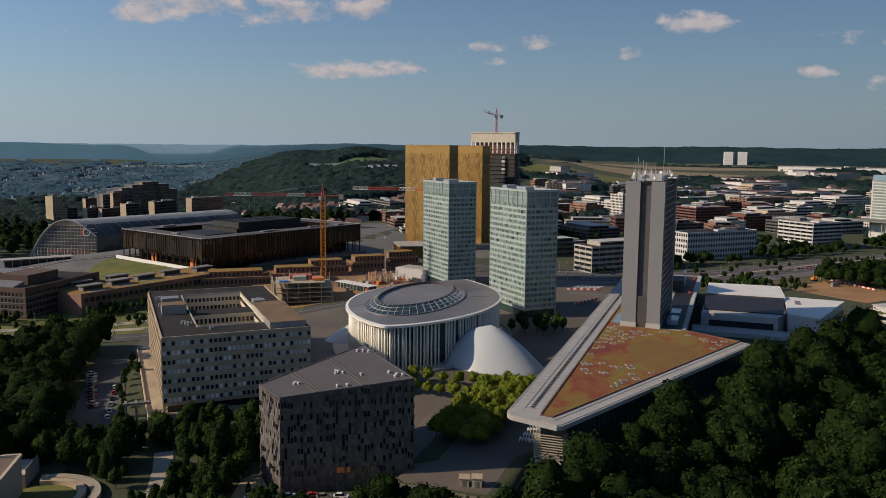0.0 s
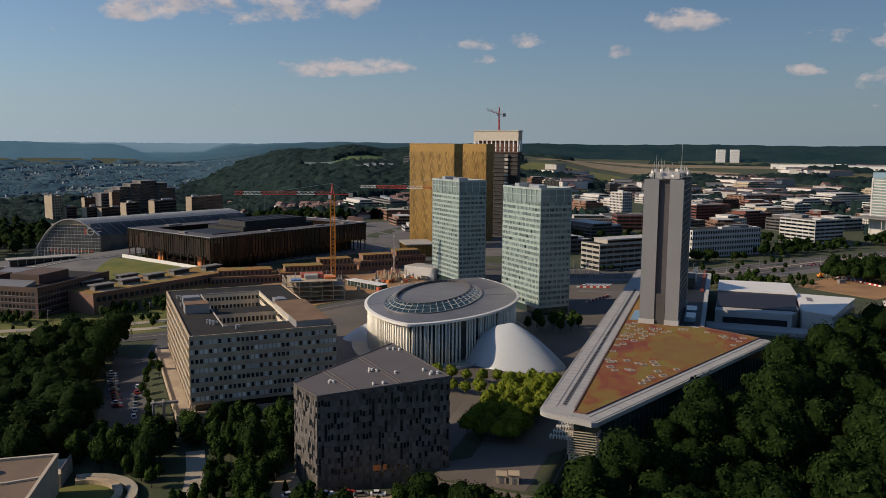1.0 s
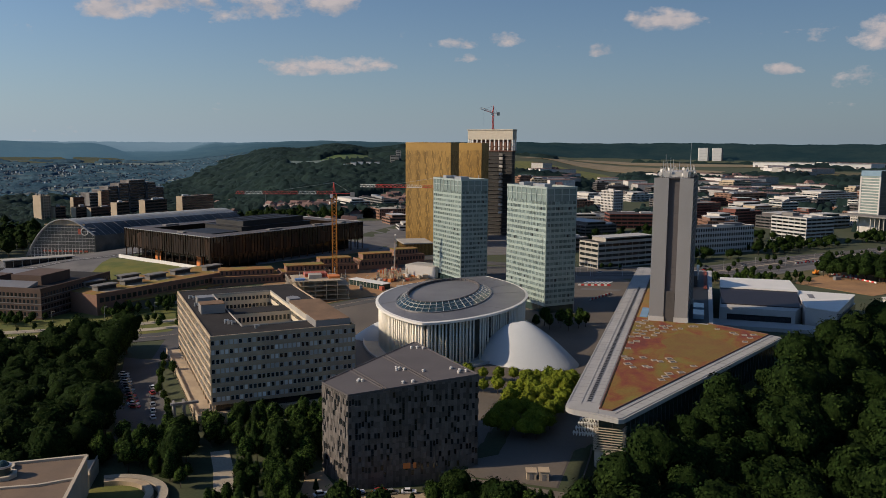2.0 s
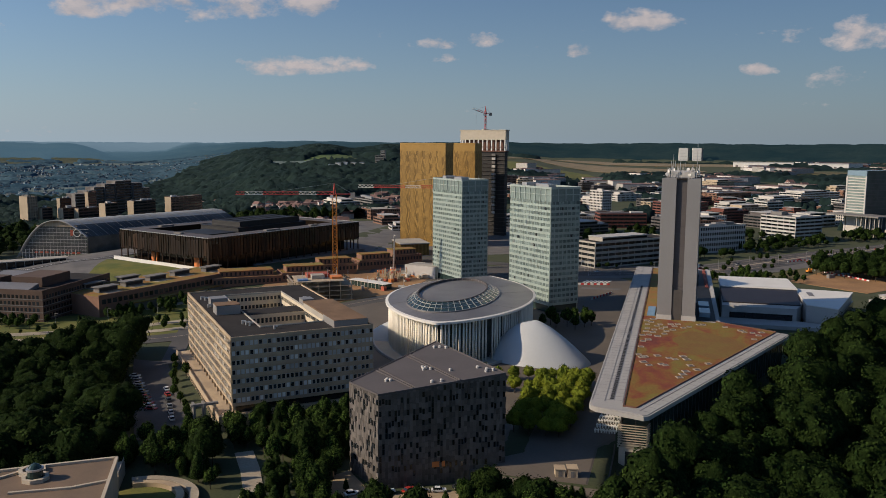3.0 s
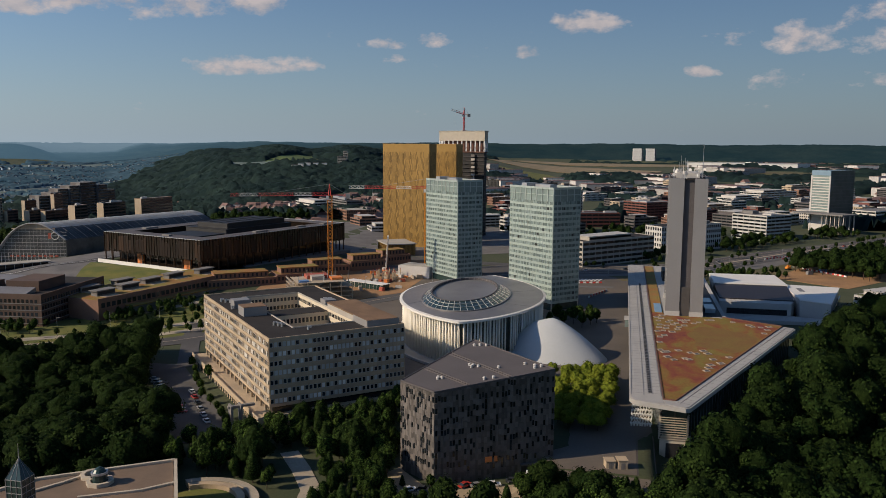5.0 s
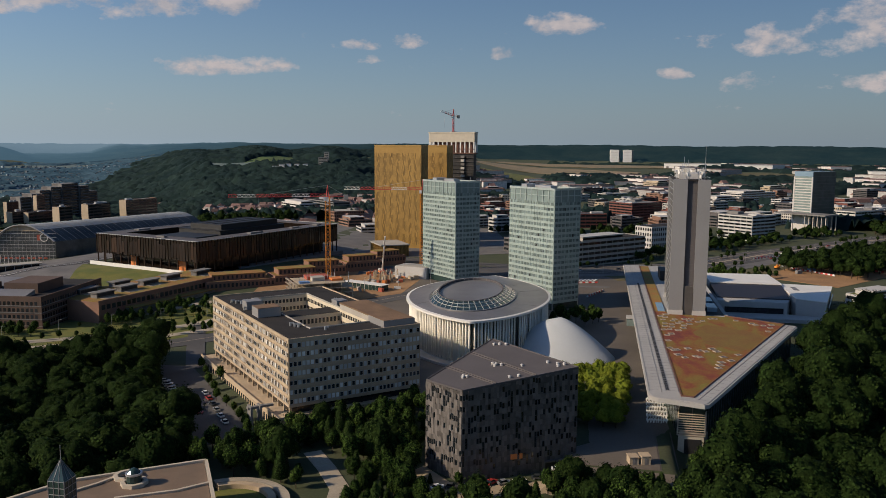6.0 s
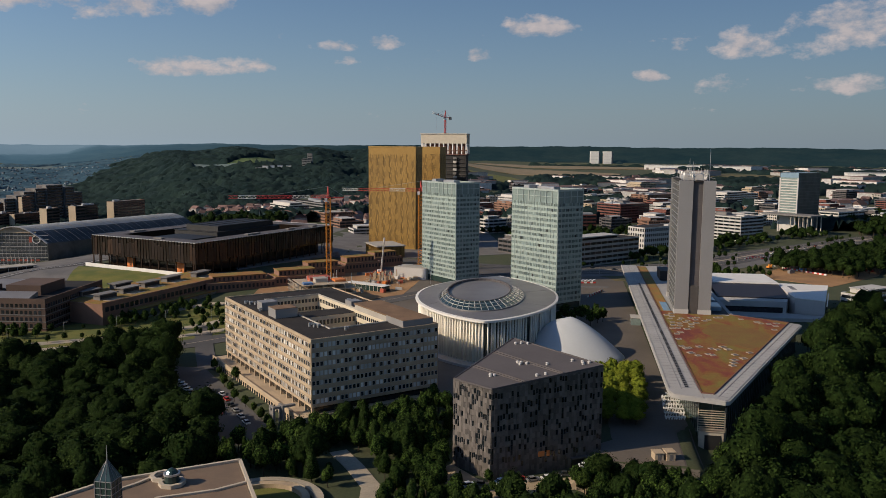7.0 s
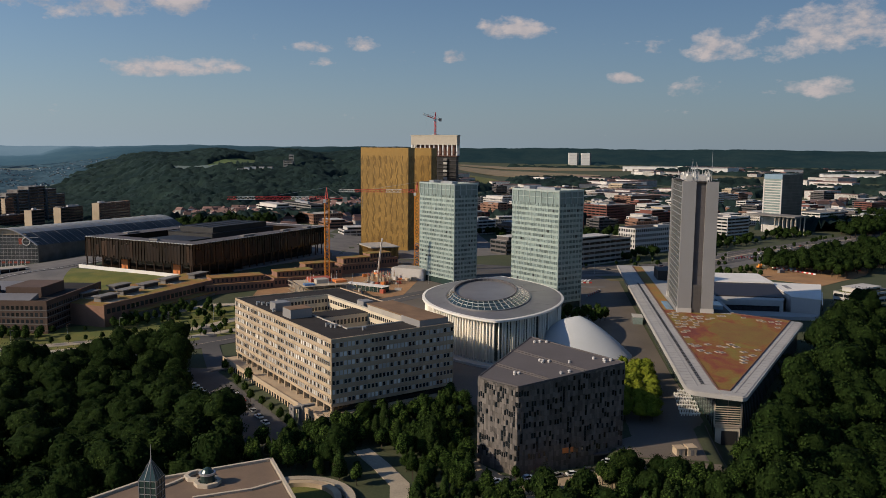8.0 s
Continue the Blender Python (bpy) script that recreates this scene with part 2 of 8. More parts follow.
M = {
    "wood_ground": mat("wood_ground", (0.036, 0.050, 0.018), 0.95, vary=0.5, scale=0.05, fine=1.0, tint=(0.055, 0.062, 0.026)),
    "grass": mat("grass", (0.15, 0.14, 0.025), 0.95, vary=0.4, scale=0.08, fine=1.4, tint=(0.085, 0.105, 0.016)),
    "asphalt": mat("asphalt", (0.062, 0.059, 0.056), 0.85, vary=0.3, scale=0.06, fine=1.5, tint=(0.085, 0.08, 0.078)),
    "paving": mat("paving", (0.16, 0.15, 0.14), 0.8, vary=0.25, scale=0.08, fine=1.2, tint=(0.11, 0.105, 0.10)),
    "plaza": mat("plaza", (0.098, 0.083, 0.066), 0.75, vary=0.2, scale=0.03, fine=0.8, tint=(0.135, 0.112, 0.088)),
    "sand": mat("sand", (0.36, 0.29, 0.19), 0.95, vary=0.3, scale=0.05, fine=1.0, tint=(0.28, 0.2, 0.12)),
    "gravel": mat("gravel", (0.42, 0.36, 0.27), 0.95, vary=0.3, scale=0.08, fine=1.5, tint=(0.3, 0.26, 0.2)),
    "earth": mat("earth", (0.36, 0.20, 0.085), 0.95, vary=0.3, scale=0.04, fine=0.7, tint=(0.22, 0.125, 0.06)),
    "kerb": mat("kerb", (0.40, 0.33, 0.25), 0.85, vary=0.2),
    "concrete": mat("concrete", (0.40, 0.37, 0.32), 0.8, vary=0.18, scale=0.12, fine=2.5, bump=0.1),
    "concrete_dark": mat("concrete_dark", (0.2, 0.19, 0.18), 0.85, vary=0.25, scale=0.12, fine=2.5),
    "precast": mat("precast", (0.48, 0.37, 0.24), 0.8, vary=0.2, scale=0.15, fine=3, tint=(0.36, 0.275, 0.185)),
    "bitumen": mat("bitumen", (0.026, 0.024, 0.023), 0.9, vary=0.3, scale=0.1, fine=1.0, tint=(0.038, 0.034, 0.032), spec=0.2),
    "brown_roof": mat("brown_roof", (0.20, 0.12, 0.065), 0.9, vary=0.25, scale=0.15, fine=1.0),
    "white": mat("white", (0.76, 0.74, 0.69), 0.5, vary=0.06, scale=0.1, fine=2.0),
    "white_shell": mat("white_shell", (0.44, 0.46, 0.47), 0.42, vary=0.05, scale=0.06, fine=1.0),
    "cream_column": mat("cream_column", (0.8, 0.76, 0.66), 0.45, vary=0.06, each=0.05),
    "zinc": mat("zinc", (0.25, 0.24, 0.232), 0.5, 0.3, vary=0.15, scale=0.08, fine=0.8, tint=(0.19, 0.185, 0.19)),
    "grey_panel": mat("grey_panel", (0.30, 0.29, 0.282), 0.5, 0.3, vary=0.08, scale=0.05, fine=1.5),
    "slate_roof": mat("slate_roof", (0.095, 0.084, 0.083), 0.7, vary=0.12, scale=0.12, fine=1.2),
    "slate_panel": mat("slate_panel", (0.125, 0.11, 0.098), 0.55, vary=0.2, scale=0.5, fine=4, each=0.45, island=0.45),
    "dark_glass": mat("dark_glass", (0.012, 0.016, 0.018), 0.12, vary=0.2, scale=0.1, fine=1.0, island=0.3),
    "pane": mat("pane", (0.02, 0.025, 0.03), 0.1, vary=0.2, scale=0.2, each=0.5, island=0.5),
    "blind": mat("blind", (0.62, 0.60, 0.55), 0.6, vary=0.15, each=0.3, island=0.3),
    "green_glass": mat("green_glass", (0.22, 0.275, 0.258), 0.16, 0.0, vary=0.25, scale=0.1, fine=0.7, tint=(0.15, 0.195, 0.188), island=0.4),
    "green_spandrel": mat("green_spandrel", (0.33, 0.395, 0.36), 0.3, 0.0, vary=0.1, scale=0.15, fine=0.8, each=0.06),
    "green_frame": mat("green_frame", (0.40, 0.46, 0.43), 0.4, 0.2, vary=0.1),
    "gold": mat("gold", (0.35, 0.208, 0.05), 0.48, 0.3, vary=0.15, scale=0.04, fine=0.6, tint=(0.285, 0.17, 0.042)),
    "gold_dark": mat("gold_dark", (0.17, 0.098, 0.026), 0.5, 0.25, vary=0.3, island=0.3),
    "bronze": mat("bronze", (0.045, 0.024, 0.013), 0.4, 0.5, vary=0.5, scale=0.12, fine=0.7, tint=(0.018, 0.012, 0.009), stretch=(1, 1, 0.15), island=0.5),
    "bronze_glass": mat("bronze_glass", (0.02, 0.014, 0.01), 0.15, vary=0.3, scale=0.1),
    "black": mat("black", (0.015, 0.015, 0.016), 0.6, vary=0.3),
    "brick": mat("brick", (0.25, 0.135, 0.088), 0.85, vary=0.25, scale=0.1, fine=3, tint=(0.19, 0.105, 0.072)),
    "hall_dark": mat("hall_dark", (0.028, 0.024, 0.027), 0.45, vary=0.2),
    "roof_zinc": mat("roof_zinc", (0.26, 0.245, 0.235), 0.42, 0.35, vary=0.18, scale=0.06, fine=0.8, tint=(0.19, 0.18, 0.175)),
    "stone_tan": mat("stone_tan", (0.45, 0.36, 0.25), 0.8, vary=0.15, scale=0.1, fine=2),
    "red_brick": mat("red_brick", (0.17, 0.058, 0.042), 0.8, vary=0.2),
    "sedum": mat("sedum", (0.205, 0.040, 0.012), 0.95, vary=0.5, scale=0.1, fine=1.6, tint=(0.15, 0.096, 0.013)),
    "sedum_green": mat("sedum_green", (0.2, 0.16, 0.03), 0.95, vary=0.35, scale=0.09, fine=1.2, tint=(0.27, 0.12, 0.03)),
    "white_grey": mat("white_grey", (0.49, 0.47, 0.44), 0.6, vary=0.1, scale=0.06, fine=1.2),
    "steel": mat("steel", (0.5, 0.5, 0.5), 0.4, 0.6, vary=0.1),
    "crane_yellow": mat("crane_yellow", (0.75, 0.28, 0.03), 0.5, vary=0.1),
    "crane_red": mat("crane_red", (0.55, 0.05, 0.04), 0.5, vary=0.1),
    "rust_red": mat("rust_red", (0.4, 0.09, 0.05), 0.7, vary=0.2),
    "red_oxide": mat("red_oxide", (0.16, 0.075, 0.05), 0.8, vary=0.25),
    "sky_glass": mat("sky_glass", (0.25, 0.36, 0.45), 0.15, 0.2, vary=0.1),
    "teal_glass": mat("teal_glass", (0.03, 0.055, 0.05), 0.15, 0.1, vary=0.2, island=0.2),
    "vault_glass": mat("vault_glass", (0.40, 0.40, 0.38), 0.4, 0.0, vary=0.3, scale=0.05, fine=0.3, tint=(0.32, 0.33, 0.32), island=0.18),
    "bark": mat("bark", (0.07, 0.05, 0.035), 0.9, vary=0.3, fine=8),
    "leaf": mat("leaf", (0.028, 0.047, 0.010), 0.8, vary=0.35, scale=0.09, fine=1.2, tint=(0.0125, 0.0275, 0.0062), island=0.4, each=0.25, spec=0.04),
    "leaf_bright": mat("leaf_bright", (0.15, 0.17, 0.017), 0.75, vary=0.3, scale=0.25, fine=2.0, tint=(0.088, 0.118, 0.014), island=0.4, each=0.2, spec=0.04),
    "shaded_leaf_core": mat("shaded_leaf_core", (0.017, 0.031, 0.007), 0.9, vary=0.75, scale=0.5, fine=2.4, tint=(0.007, 0.0145, 0.0036), spec=0.04, bump=1.0),
    "leaf_mid": mat("leaf_mid", (0.046, 0.075, 0.014), 0.8, vary=0.3, scale=0.15, fine=2.0, tint=(0.026, 0.050, 0.010), island=0.25, each=0.3, spec=0.04),
    "needle": mat("needle", (0.034, 0.058, 0.014), 0.8, vary=0.3, island=0.3, each=0.25, spec=0.04),
    # distant leaves: base colour pushed towards blue to paint in the haze
    "hazed_far_leaf": mat("hazed_far_leaf", (0.0085, 0.0205, 0.0205), 0.9, vary=0.5, scale=0.008, fine=0.10, tint=(0.0180, 0.0340, 0.0290), spec=0.1),
    # valley walls and roofs: blue-grey base colours stand in for haze
    "hazed_wall": mat("hazed_wall", (0.28, 0.34, 0.39), 0.8, vary=0.3, island=0.5),
    "hazed_roof": mat("hazed_roof", (0.06, 0.085, 0.105), 0.8, vary=0.3, island=0.35),
    "hall_glass": mat("hall_glass", (0.12, 0.128, 0.112), 0.2, vary=0.35, scale=0.15, fine=0.6, tint=(0.06, 0.068, 0.06)),
    "vault_end": mat("vault_end", (0.12, 0.125, 0.12), 0.2, vary=0.3, scale=0.1, fine=0.5),
    "brown_brick": mat("brown_brick", (0.105, 0.064, 0.046), 0.85, vary=0.25, scale=0.1, fine=3, tint=(0.08, 0.05, 0.037)),
    # valley woods, the haze mixed into the leaf colour
    "hazed_valley_leaf": mat("hazed_valley_leaf", (0.032, 0.072, 0.104), 0.95, vary=0.5, scale=0.010, fine=0.07, tint=(0.064, 0.115, 0.150), spec=0.05),
    "town_white": mat("town_white", (0.54, 0.51, 0.47), 0.6, vary=0.12, scale=0.08, fine=1.0, each=0.12),
    "rim_grey": mat("rim_grey", (0.40, 0.385, 0.36), 0.6, vary=0.14, scale=0.08, fine=1.2),
    "sedum_brown": mat("sedum_brown", (0.17, 0.083, 0.02), 0.95, vary=0.45, scale=0.12, fine=1.6, tint=(0.17, 0.108, 0.02)),
    # field colour shifted to blue-green in place of haze
    "hazed_field": mat("hazed_field", (0.115, 0.155, 0.145), 0.95, vary=0.3, scale=0.02, fine=0.2, tint=(0.085, 0.125, 0.12)),
    "meadow": mat("meadow", (0.085, 0.125, 0.03), 0.95, vary=0.3, scale=0.02, fine=0.2, tint=(0.06, 0.10, 0.025)),
    "dry_grass": mat("dry_grass", (0.14, 0.105, 0.045), 0.95, vary=0.4, scale=0.06, fine=0.8, tint=(0.06, 0.065, 0.022)),
    "stubble": mat("stubble", (0.25, 0.185, 0.105), 0.95, vary=0.3, scale=0.02, fine=0.2, tint=(0.17, 0.14, 0.075)),
    "vault_flank": mat("vault_flank", (0.085, 0.088, 0.088), 0.5, vary=0.35, scale=0.05, fine=0.4, tint=(0.05, 0.054, 0.055), island=0.2),
    # valley ground with haze painted into its base colour
    "hazed_floor": mat("hazed_floor", (0.045, 0.078, 0.088), 0.95, vary=0.4, scale=0.012, fine=0.1, tint=(0.072, 0.105, 0.11)),
    "far_wall": mat("far_wall", (0.52, 0.50, 0.47), 0.8, vary=0.3, island=0.4),
    "far_roof": mat("far_roof", (0.17, 0.10, 0.085), 0.8, vary=0.3, island=0.5),
    "car_white": mat("car_white", (0.75, 0.75, 0.75), 0.3, vary=0.05),
    "car_dark": mat("car_dark", (0.04, 0.045, 0.05), 0.3, vary=0.05),
    "car_red": mat("car_red", (0.4, 0.04, 0.03), 0.3, vary=0.05),
    "orange": mat("orange", (0.7, 0.22, 0.05), 0.6, vary=0.1),
    "blue_panel": mat("blue_panel", (0.1, 0.22, 0.45), 0.3, vary=0.1),
    "cream_crown": mat("cream_crown", (0.52, 0.46, 0.36), 0.7, vary=0.1),
    "court_cream": mat("court_cream", (0.62, 0.54, 0.40), 0.8, vary=0.1),
    "stone_beige": mat("stone_beige", (0.50, 0.43, 0.33), 0.8, vary=0.12, scale=0.2, fine=2),
    "roof_beige": mat("roof_beige", (0.19, 0.13, 0.085), 0.85, vary=0.15, scale=0.15, fine=1.5, tint=(0.15, 0.105, 0.07)),
}

# foliage seen between the leaf clumps: shade painted as dark colour, deep relief
M["shaded_leaf_core"].node_tree.nodes["Bump"].inputs["Distance"].default_value = 0.7

# the planted roof: red, orange and yellow-green patches
sd = M["sedum"].node_tree
sd_map = sd.nodes.new("ShaderNodeMapping")
sd_map.inputs["Scale"].default_value = (1.0, 0.55, 1.0)
sd.links.new(sd.nodes["Geometry"].outputs["Position"], sd_map.inputs[0])
sd_n = sd.nodes.new("ShaderNodeTexNoise")
sd_n.inputs["Scale"].default_value, sd_n.inputs["Detail"].default_value, sd_n.inputs["Roughness"].default_value, sd_n.inputs["Distortion"].default_value = 0.10, 6, 0.62, 0.6
sd.links.new(sd_map.outputs[0], sd_n.inputs["Vector"])
sd_r = sd.nodes.new("ShaderNodeValToRGB")
for at, rgb in ((0.36, (0.17, 0.135, 0.02)), (0.45, (0.19, 0.108, 0.018)), (0.52, (0.195, 0.078, 0.015)), (0.60, (0.185, 0.042, 0.018)), (0.68, (0.14, 0.028, 0.02))):
    e = sd_r.color_ramp.elements.new(at)
    e.color = (*rgb, 1)
sd_r.color_ramp.elements.remove(sd_r.color_ramp.elements[0])
sd_r.color_ramp.elements.remove(sd_r.color_ramp.elements[-1])
sd.links.new(sd_n.outputs[0], sd_r.inputs[0])
sd.links.new(sd_r.outputs[0], sd.nodes["Hue/Saturation/Value"].inputs["Color"])

# the backdrop's haze, painted as a blue glow, stronger westward and with distance
M["hazed_hills"] = mat("hazed_hills", (0.010, 0.020, 0.019), 1.0, vary=0.5, scale=0.006, fine=0.06, tint=(0.020, 0.031, 0.026), spec=0.0)
fh = M["hazed_hills"].node_tree
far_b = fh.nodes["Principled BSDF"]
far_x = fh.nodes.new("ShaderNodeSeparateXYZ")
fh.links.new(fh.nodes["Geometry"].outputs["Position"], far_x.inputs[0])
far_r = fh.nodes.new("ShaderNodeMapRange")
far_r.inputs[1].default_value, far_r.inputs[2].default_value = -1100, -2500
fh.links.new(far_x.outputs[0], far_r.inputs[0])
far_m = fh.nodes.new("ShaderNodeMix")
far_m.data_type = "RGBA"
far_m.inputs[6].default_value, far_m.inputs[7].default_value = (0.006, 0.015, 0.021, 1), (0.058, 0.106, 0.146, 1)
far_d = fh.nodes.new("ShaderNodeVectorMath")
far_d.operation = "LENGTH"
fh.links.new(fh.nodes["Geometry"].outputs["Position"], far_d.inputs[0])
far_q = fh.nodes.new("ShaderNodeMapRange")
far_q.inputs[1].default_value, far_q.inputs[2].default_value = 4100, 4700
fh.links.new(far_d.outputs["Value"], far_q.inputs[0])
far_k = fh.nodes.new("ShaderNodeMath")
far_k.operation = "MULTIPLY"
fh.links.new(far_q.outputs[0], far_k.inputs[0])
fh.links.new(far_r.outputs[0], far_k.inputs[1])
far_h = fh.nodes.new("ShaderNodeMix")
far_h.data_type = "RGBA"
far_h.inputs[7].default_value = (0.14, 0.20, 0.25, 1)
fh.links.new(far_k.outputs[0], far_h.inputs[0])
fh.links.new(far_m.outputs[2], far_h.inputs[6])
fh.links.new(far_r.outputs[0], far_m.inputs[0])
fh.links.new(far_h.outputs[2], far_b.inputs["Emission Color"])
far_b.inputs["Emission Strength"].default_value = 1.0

# ---- mesh helpers ----


class Shape:
    """Collects faces of one mesh."""

    def __init__(self):
        self.v, self.f = [], []

    def add(self, verts, faces):
        k = len(self.v)
        self.v += [tuple(p) for p in verts]
        self.f += [tuple(i + k for i in f) for f in faces]
        return self

    def box(self, x0, x1, y0, y1, z0, z1):
        p = [(x, y, z) for z in (z0, z1) for x, y in ((x0, y0), (x1, y0), (x1, y1), (x0, y1))]
        return self.add(p, [(3, 2, 1, 0), (4, 5, 6, 7), (0, 1, 5, 4), (1, 2, 6, 5), (2, 3, 7, 6), (3, 0, 4, 7)])

    def obox(self, a, b, w, h, up=(0, 0, 1)):
        """A bar from a to b, w wide and h high."""
        a, b = Vector(a), Vector(b)
        d = (b - a).normalized()
        s = d.cross(Vector(up))
        if s.length < 1e-4:
            s = d.cross(Vector((0, 1, 0)))
        s.normalize()
        t = s.cross(d)
        s, t = s * (w / 2), t * (h / 2)
        p = [e + i * s + j * t for e in (a, b) for i, j in ((-1, -1), (1, -1), (1, 1), (-1, 1))]
        return self.add(p, [(0, 1, 2, 3), (7, 6, 5, 4), (1, 0, 4, 5), (2, 1, 5, 6), (3, 2, 6, 7), (0, 3, 7, 4)])

    def prism(self, poly, z0, z1):
        """poly: (x, y) anticlockwise; z0 and z1 may be lists."""
        n = len(poly)
        lo = z0 if isinstance(z0, (list, tuple)) else [z0] * n
        hi = z1 if isinstance(z1, (list, tuple)) else [z1] * n
        p = [(x, y, z) for (x, y), z in zip(poly, lo)] + [(x, y, z) for (x, y), z in zip(poly, hi)]
        return self.add(p, [tuple(range(n - 1, -1, -1)), tuple(range(n, 2 * n))] + [(i, (i + 1) % n, n + (i + 1) % n, n + i) for i in range(n)])

    def ring(self, outer, inner, z0, z1):
        """A band between two outlines of as many points."""
        n = len(outer)
        zo = z1 if isinstance(z1, (list, tuple)) else (z1, z1)
        p = [(x, y, z0) for x, y in outer] + [(x, y, zo[0]) for x, y in outer] + [(x, y, zo[1]) for x, y in inner] + [(x, y, z0) for x, y in inner]
        f = []
        for i in range(n):
            j = (i + 1) % n
            f += [(a * n + i, a * n + j, (a + 1) % 4 * n + j, (a + 1) % 4 * n + i) for a in range(4)]
        return self.add(p, f)

    def tube(self, x, y, z0, z1, r0, r1=None, n=8):
        r1 = r0 if r1 is None else r1
        p = [(x + r * math.cos(2 * math.pi * i / n), y + r * math.sin(2 * math.pi * i / n), z) for r, z in ((r0, z0), (r1, z1)) for i in range(n)]
        return self.add(p, [tuple(range(n - 1, -1, -1)), tuple(range(n, 2 * n))] + [(i, (i + 1) % n, n + (i + 1) % n, n + i) for i in range(n)])

    def data(self, name, material, smooth=False):
        me = bpy.data.meshes.new(name)
        me.from_pydata(self.v, [], self.f)
        me.materials.append(M[material])
        if smooth:
            me.polygons.foreach_set("use_smooth", [True] * len(me.polygons))
        me.update()
        return me


def thing(name, x, y, z, rot=0.0, label="", category="", group="", kind=""):
    ob = new(name)
    ob.matrix_world = pose(x, y, z, 0, 0, rot)
    return tagged(ob, label, category, group, kind)


def part(name, shape, material, parent, label="", smooth=False, m=None):
    """Links a shape, or mesh data made before, as one mesh under its thing."""
    data = shape if isinstance(shape, bpy.types.Mesh) else shape.data(name, material, smooth)
    ob = new(name, data)
    ob.parent = parent
    if m is not None:
        ob.matrix_basis = m
    return tagged(ob, label)


def solid(name, shape, material, label, category, kind="", group="", smooth=False):
    """A top-level thing of one mesh."""
    return tagged(new(name, shape.data(name, material, smooth)), label, category, group, kind)


def step(a, b, v):
    t = min(1.0, max(0.0, (v - a) / (b - a)))
    return t * t * (3 - 2 * t)

# ---- the ground ----


def ground_z(x, y):
    r, phi = math.hypot(x, y), math.degrees(math.atan2(-x, y))
    z = -6.0 * (1 - step(215, 300, y)) - 7.0 * (1 - step(60, 190, y))
    deck = step(-94, -88, x) * (1 - step(-56, -51, x) * (1 - step(236, 246, y)) - step(-44, -38, x) * step(236, 246, y))
    z += deck * (-1.4 * (1 - step(225, 300, y)) - 6.0 * (1 - step(198, 207, y)) - 7.0 * (1 - step(60, 190, y)) - z) if y < 300 else 0.0
    z -= 6.0 * step(200, 270, -x) * (1 - step(380, 500, y))
    z += 3.0 * step(300, 340, -x) * step(470, 500, y) * (1 - step(480, 540, -x))
    z -= 9.0 * step(480, 620, -x) * step(300, 500, y)
    d = (x + 45) * 0.917 - (y - 229) * 0.398
    z -= 14.0 * step(2, 45, d) * (1 - step(385, 440, y))
    if r > 700:
        left = step(27, 36, phi) * (1 - step(100, 130, phi))
        z += left * (-38 * step(900, 2000, r) + 83 * min(1.0, max(0.0, (r - 2000) / 2200)))
        hill = (1 - step(26, 37.2, phi)) * step(6, 17, phi)
        z += 87 * hill * step(1250, 2650, r) * (0.92 + 0.08 * math.sin(phi * 1.3))
        z += (1 - hill) * (1 - left) * 22 * step(1300, 3200, r)
        # the ridge behind the plateau, and two hazy ridges with a gap between them beyond the valley
        top = 91 + 2.5 * math.sin(phi * 0.5 + 1) + 1.2 * math.sin(phi * 2.7)
        z += (top - z) * step(3450, 4250, r) * (1 - left)
        west = (80 + 5 * math.sin(phi * 0.7)) * step(37.3, 41.5, phi)
        z += max(0.0, west - z) * step(3450, 4050, r) * left
        east = (88 + 2 * math.sin(phi * 1.9)) * (1 - step(33.2, 37.4, phi))
        z += max(0.0, east - z) * step(3850, 4400, r) * left
        z += max(0.0, 82 - z) * step(4500, 4800, r)
    return z


rings = [12.0]
while rings[-1] < 3450:
    rings.append(rings[-1] * 1.036)
SEG = 300
g = Shape()
OX, OY = -60.0, 120.0
verts = [(OX, OY, ground_z(OX, OY))]
for r in rings:
    for k in range(SEG):
        a = 2 * math.pi * k / SEG
        x, y = OX + r * math.cos(a), OY + r * math.sin(a)
        verts.append((x, y, ground_z(x, y)))
faces = [(0, 1 + k, 1 + (k + 1) % SEG) for k in range(SEG)]
for j in range(len(rings) - 1):
    b = 1 + j * SEG
    faces += [(b + k, b + SEG + k, b + SEG + (k + 1) % SEG, b + (k + 1) % SEG) for k in range(SEG)]
g.add(verts, faces)
solid("ground", g, "wood_ground", "dark green grassy woodland ground of a city plateau", "ground", "structure", smooth=True)


# the far hills, a backdrop whose haze is in its material's glow
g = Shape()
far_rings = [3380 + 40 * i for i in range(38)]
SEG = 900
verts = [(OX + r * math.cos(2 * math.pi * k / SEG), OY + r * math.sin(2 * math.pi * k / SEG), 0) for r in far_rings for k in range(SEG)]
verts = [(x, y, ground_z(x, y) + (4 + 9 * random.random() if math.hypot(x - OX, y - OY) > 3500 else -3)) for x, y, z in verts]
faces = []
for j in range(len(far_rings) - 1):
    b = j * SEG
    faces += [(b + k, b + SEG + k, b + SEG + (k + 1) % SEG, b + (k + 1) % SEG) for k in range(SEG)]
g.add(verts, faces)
solid("backdrop_hills", g, "hazed_hills", "wooded hills on the horizon, blue-green haze painted on as a glow", "hills", "structure", smooth=True)


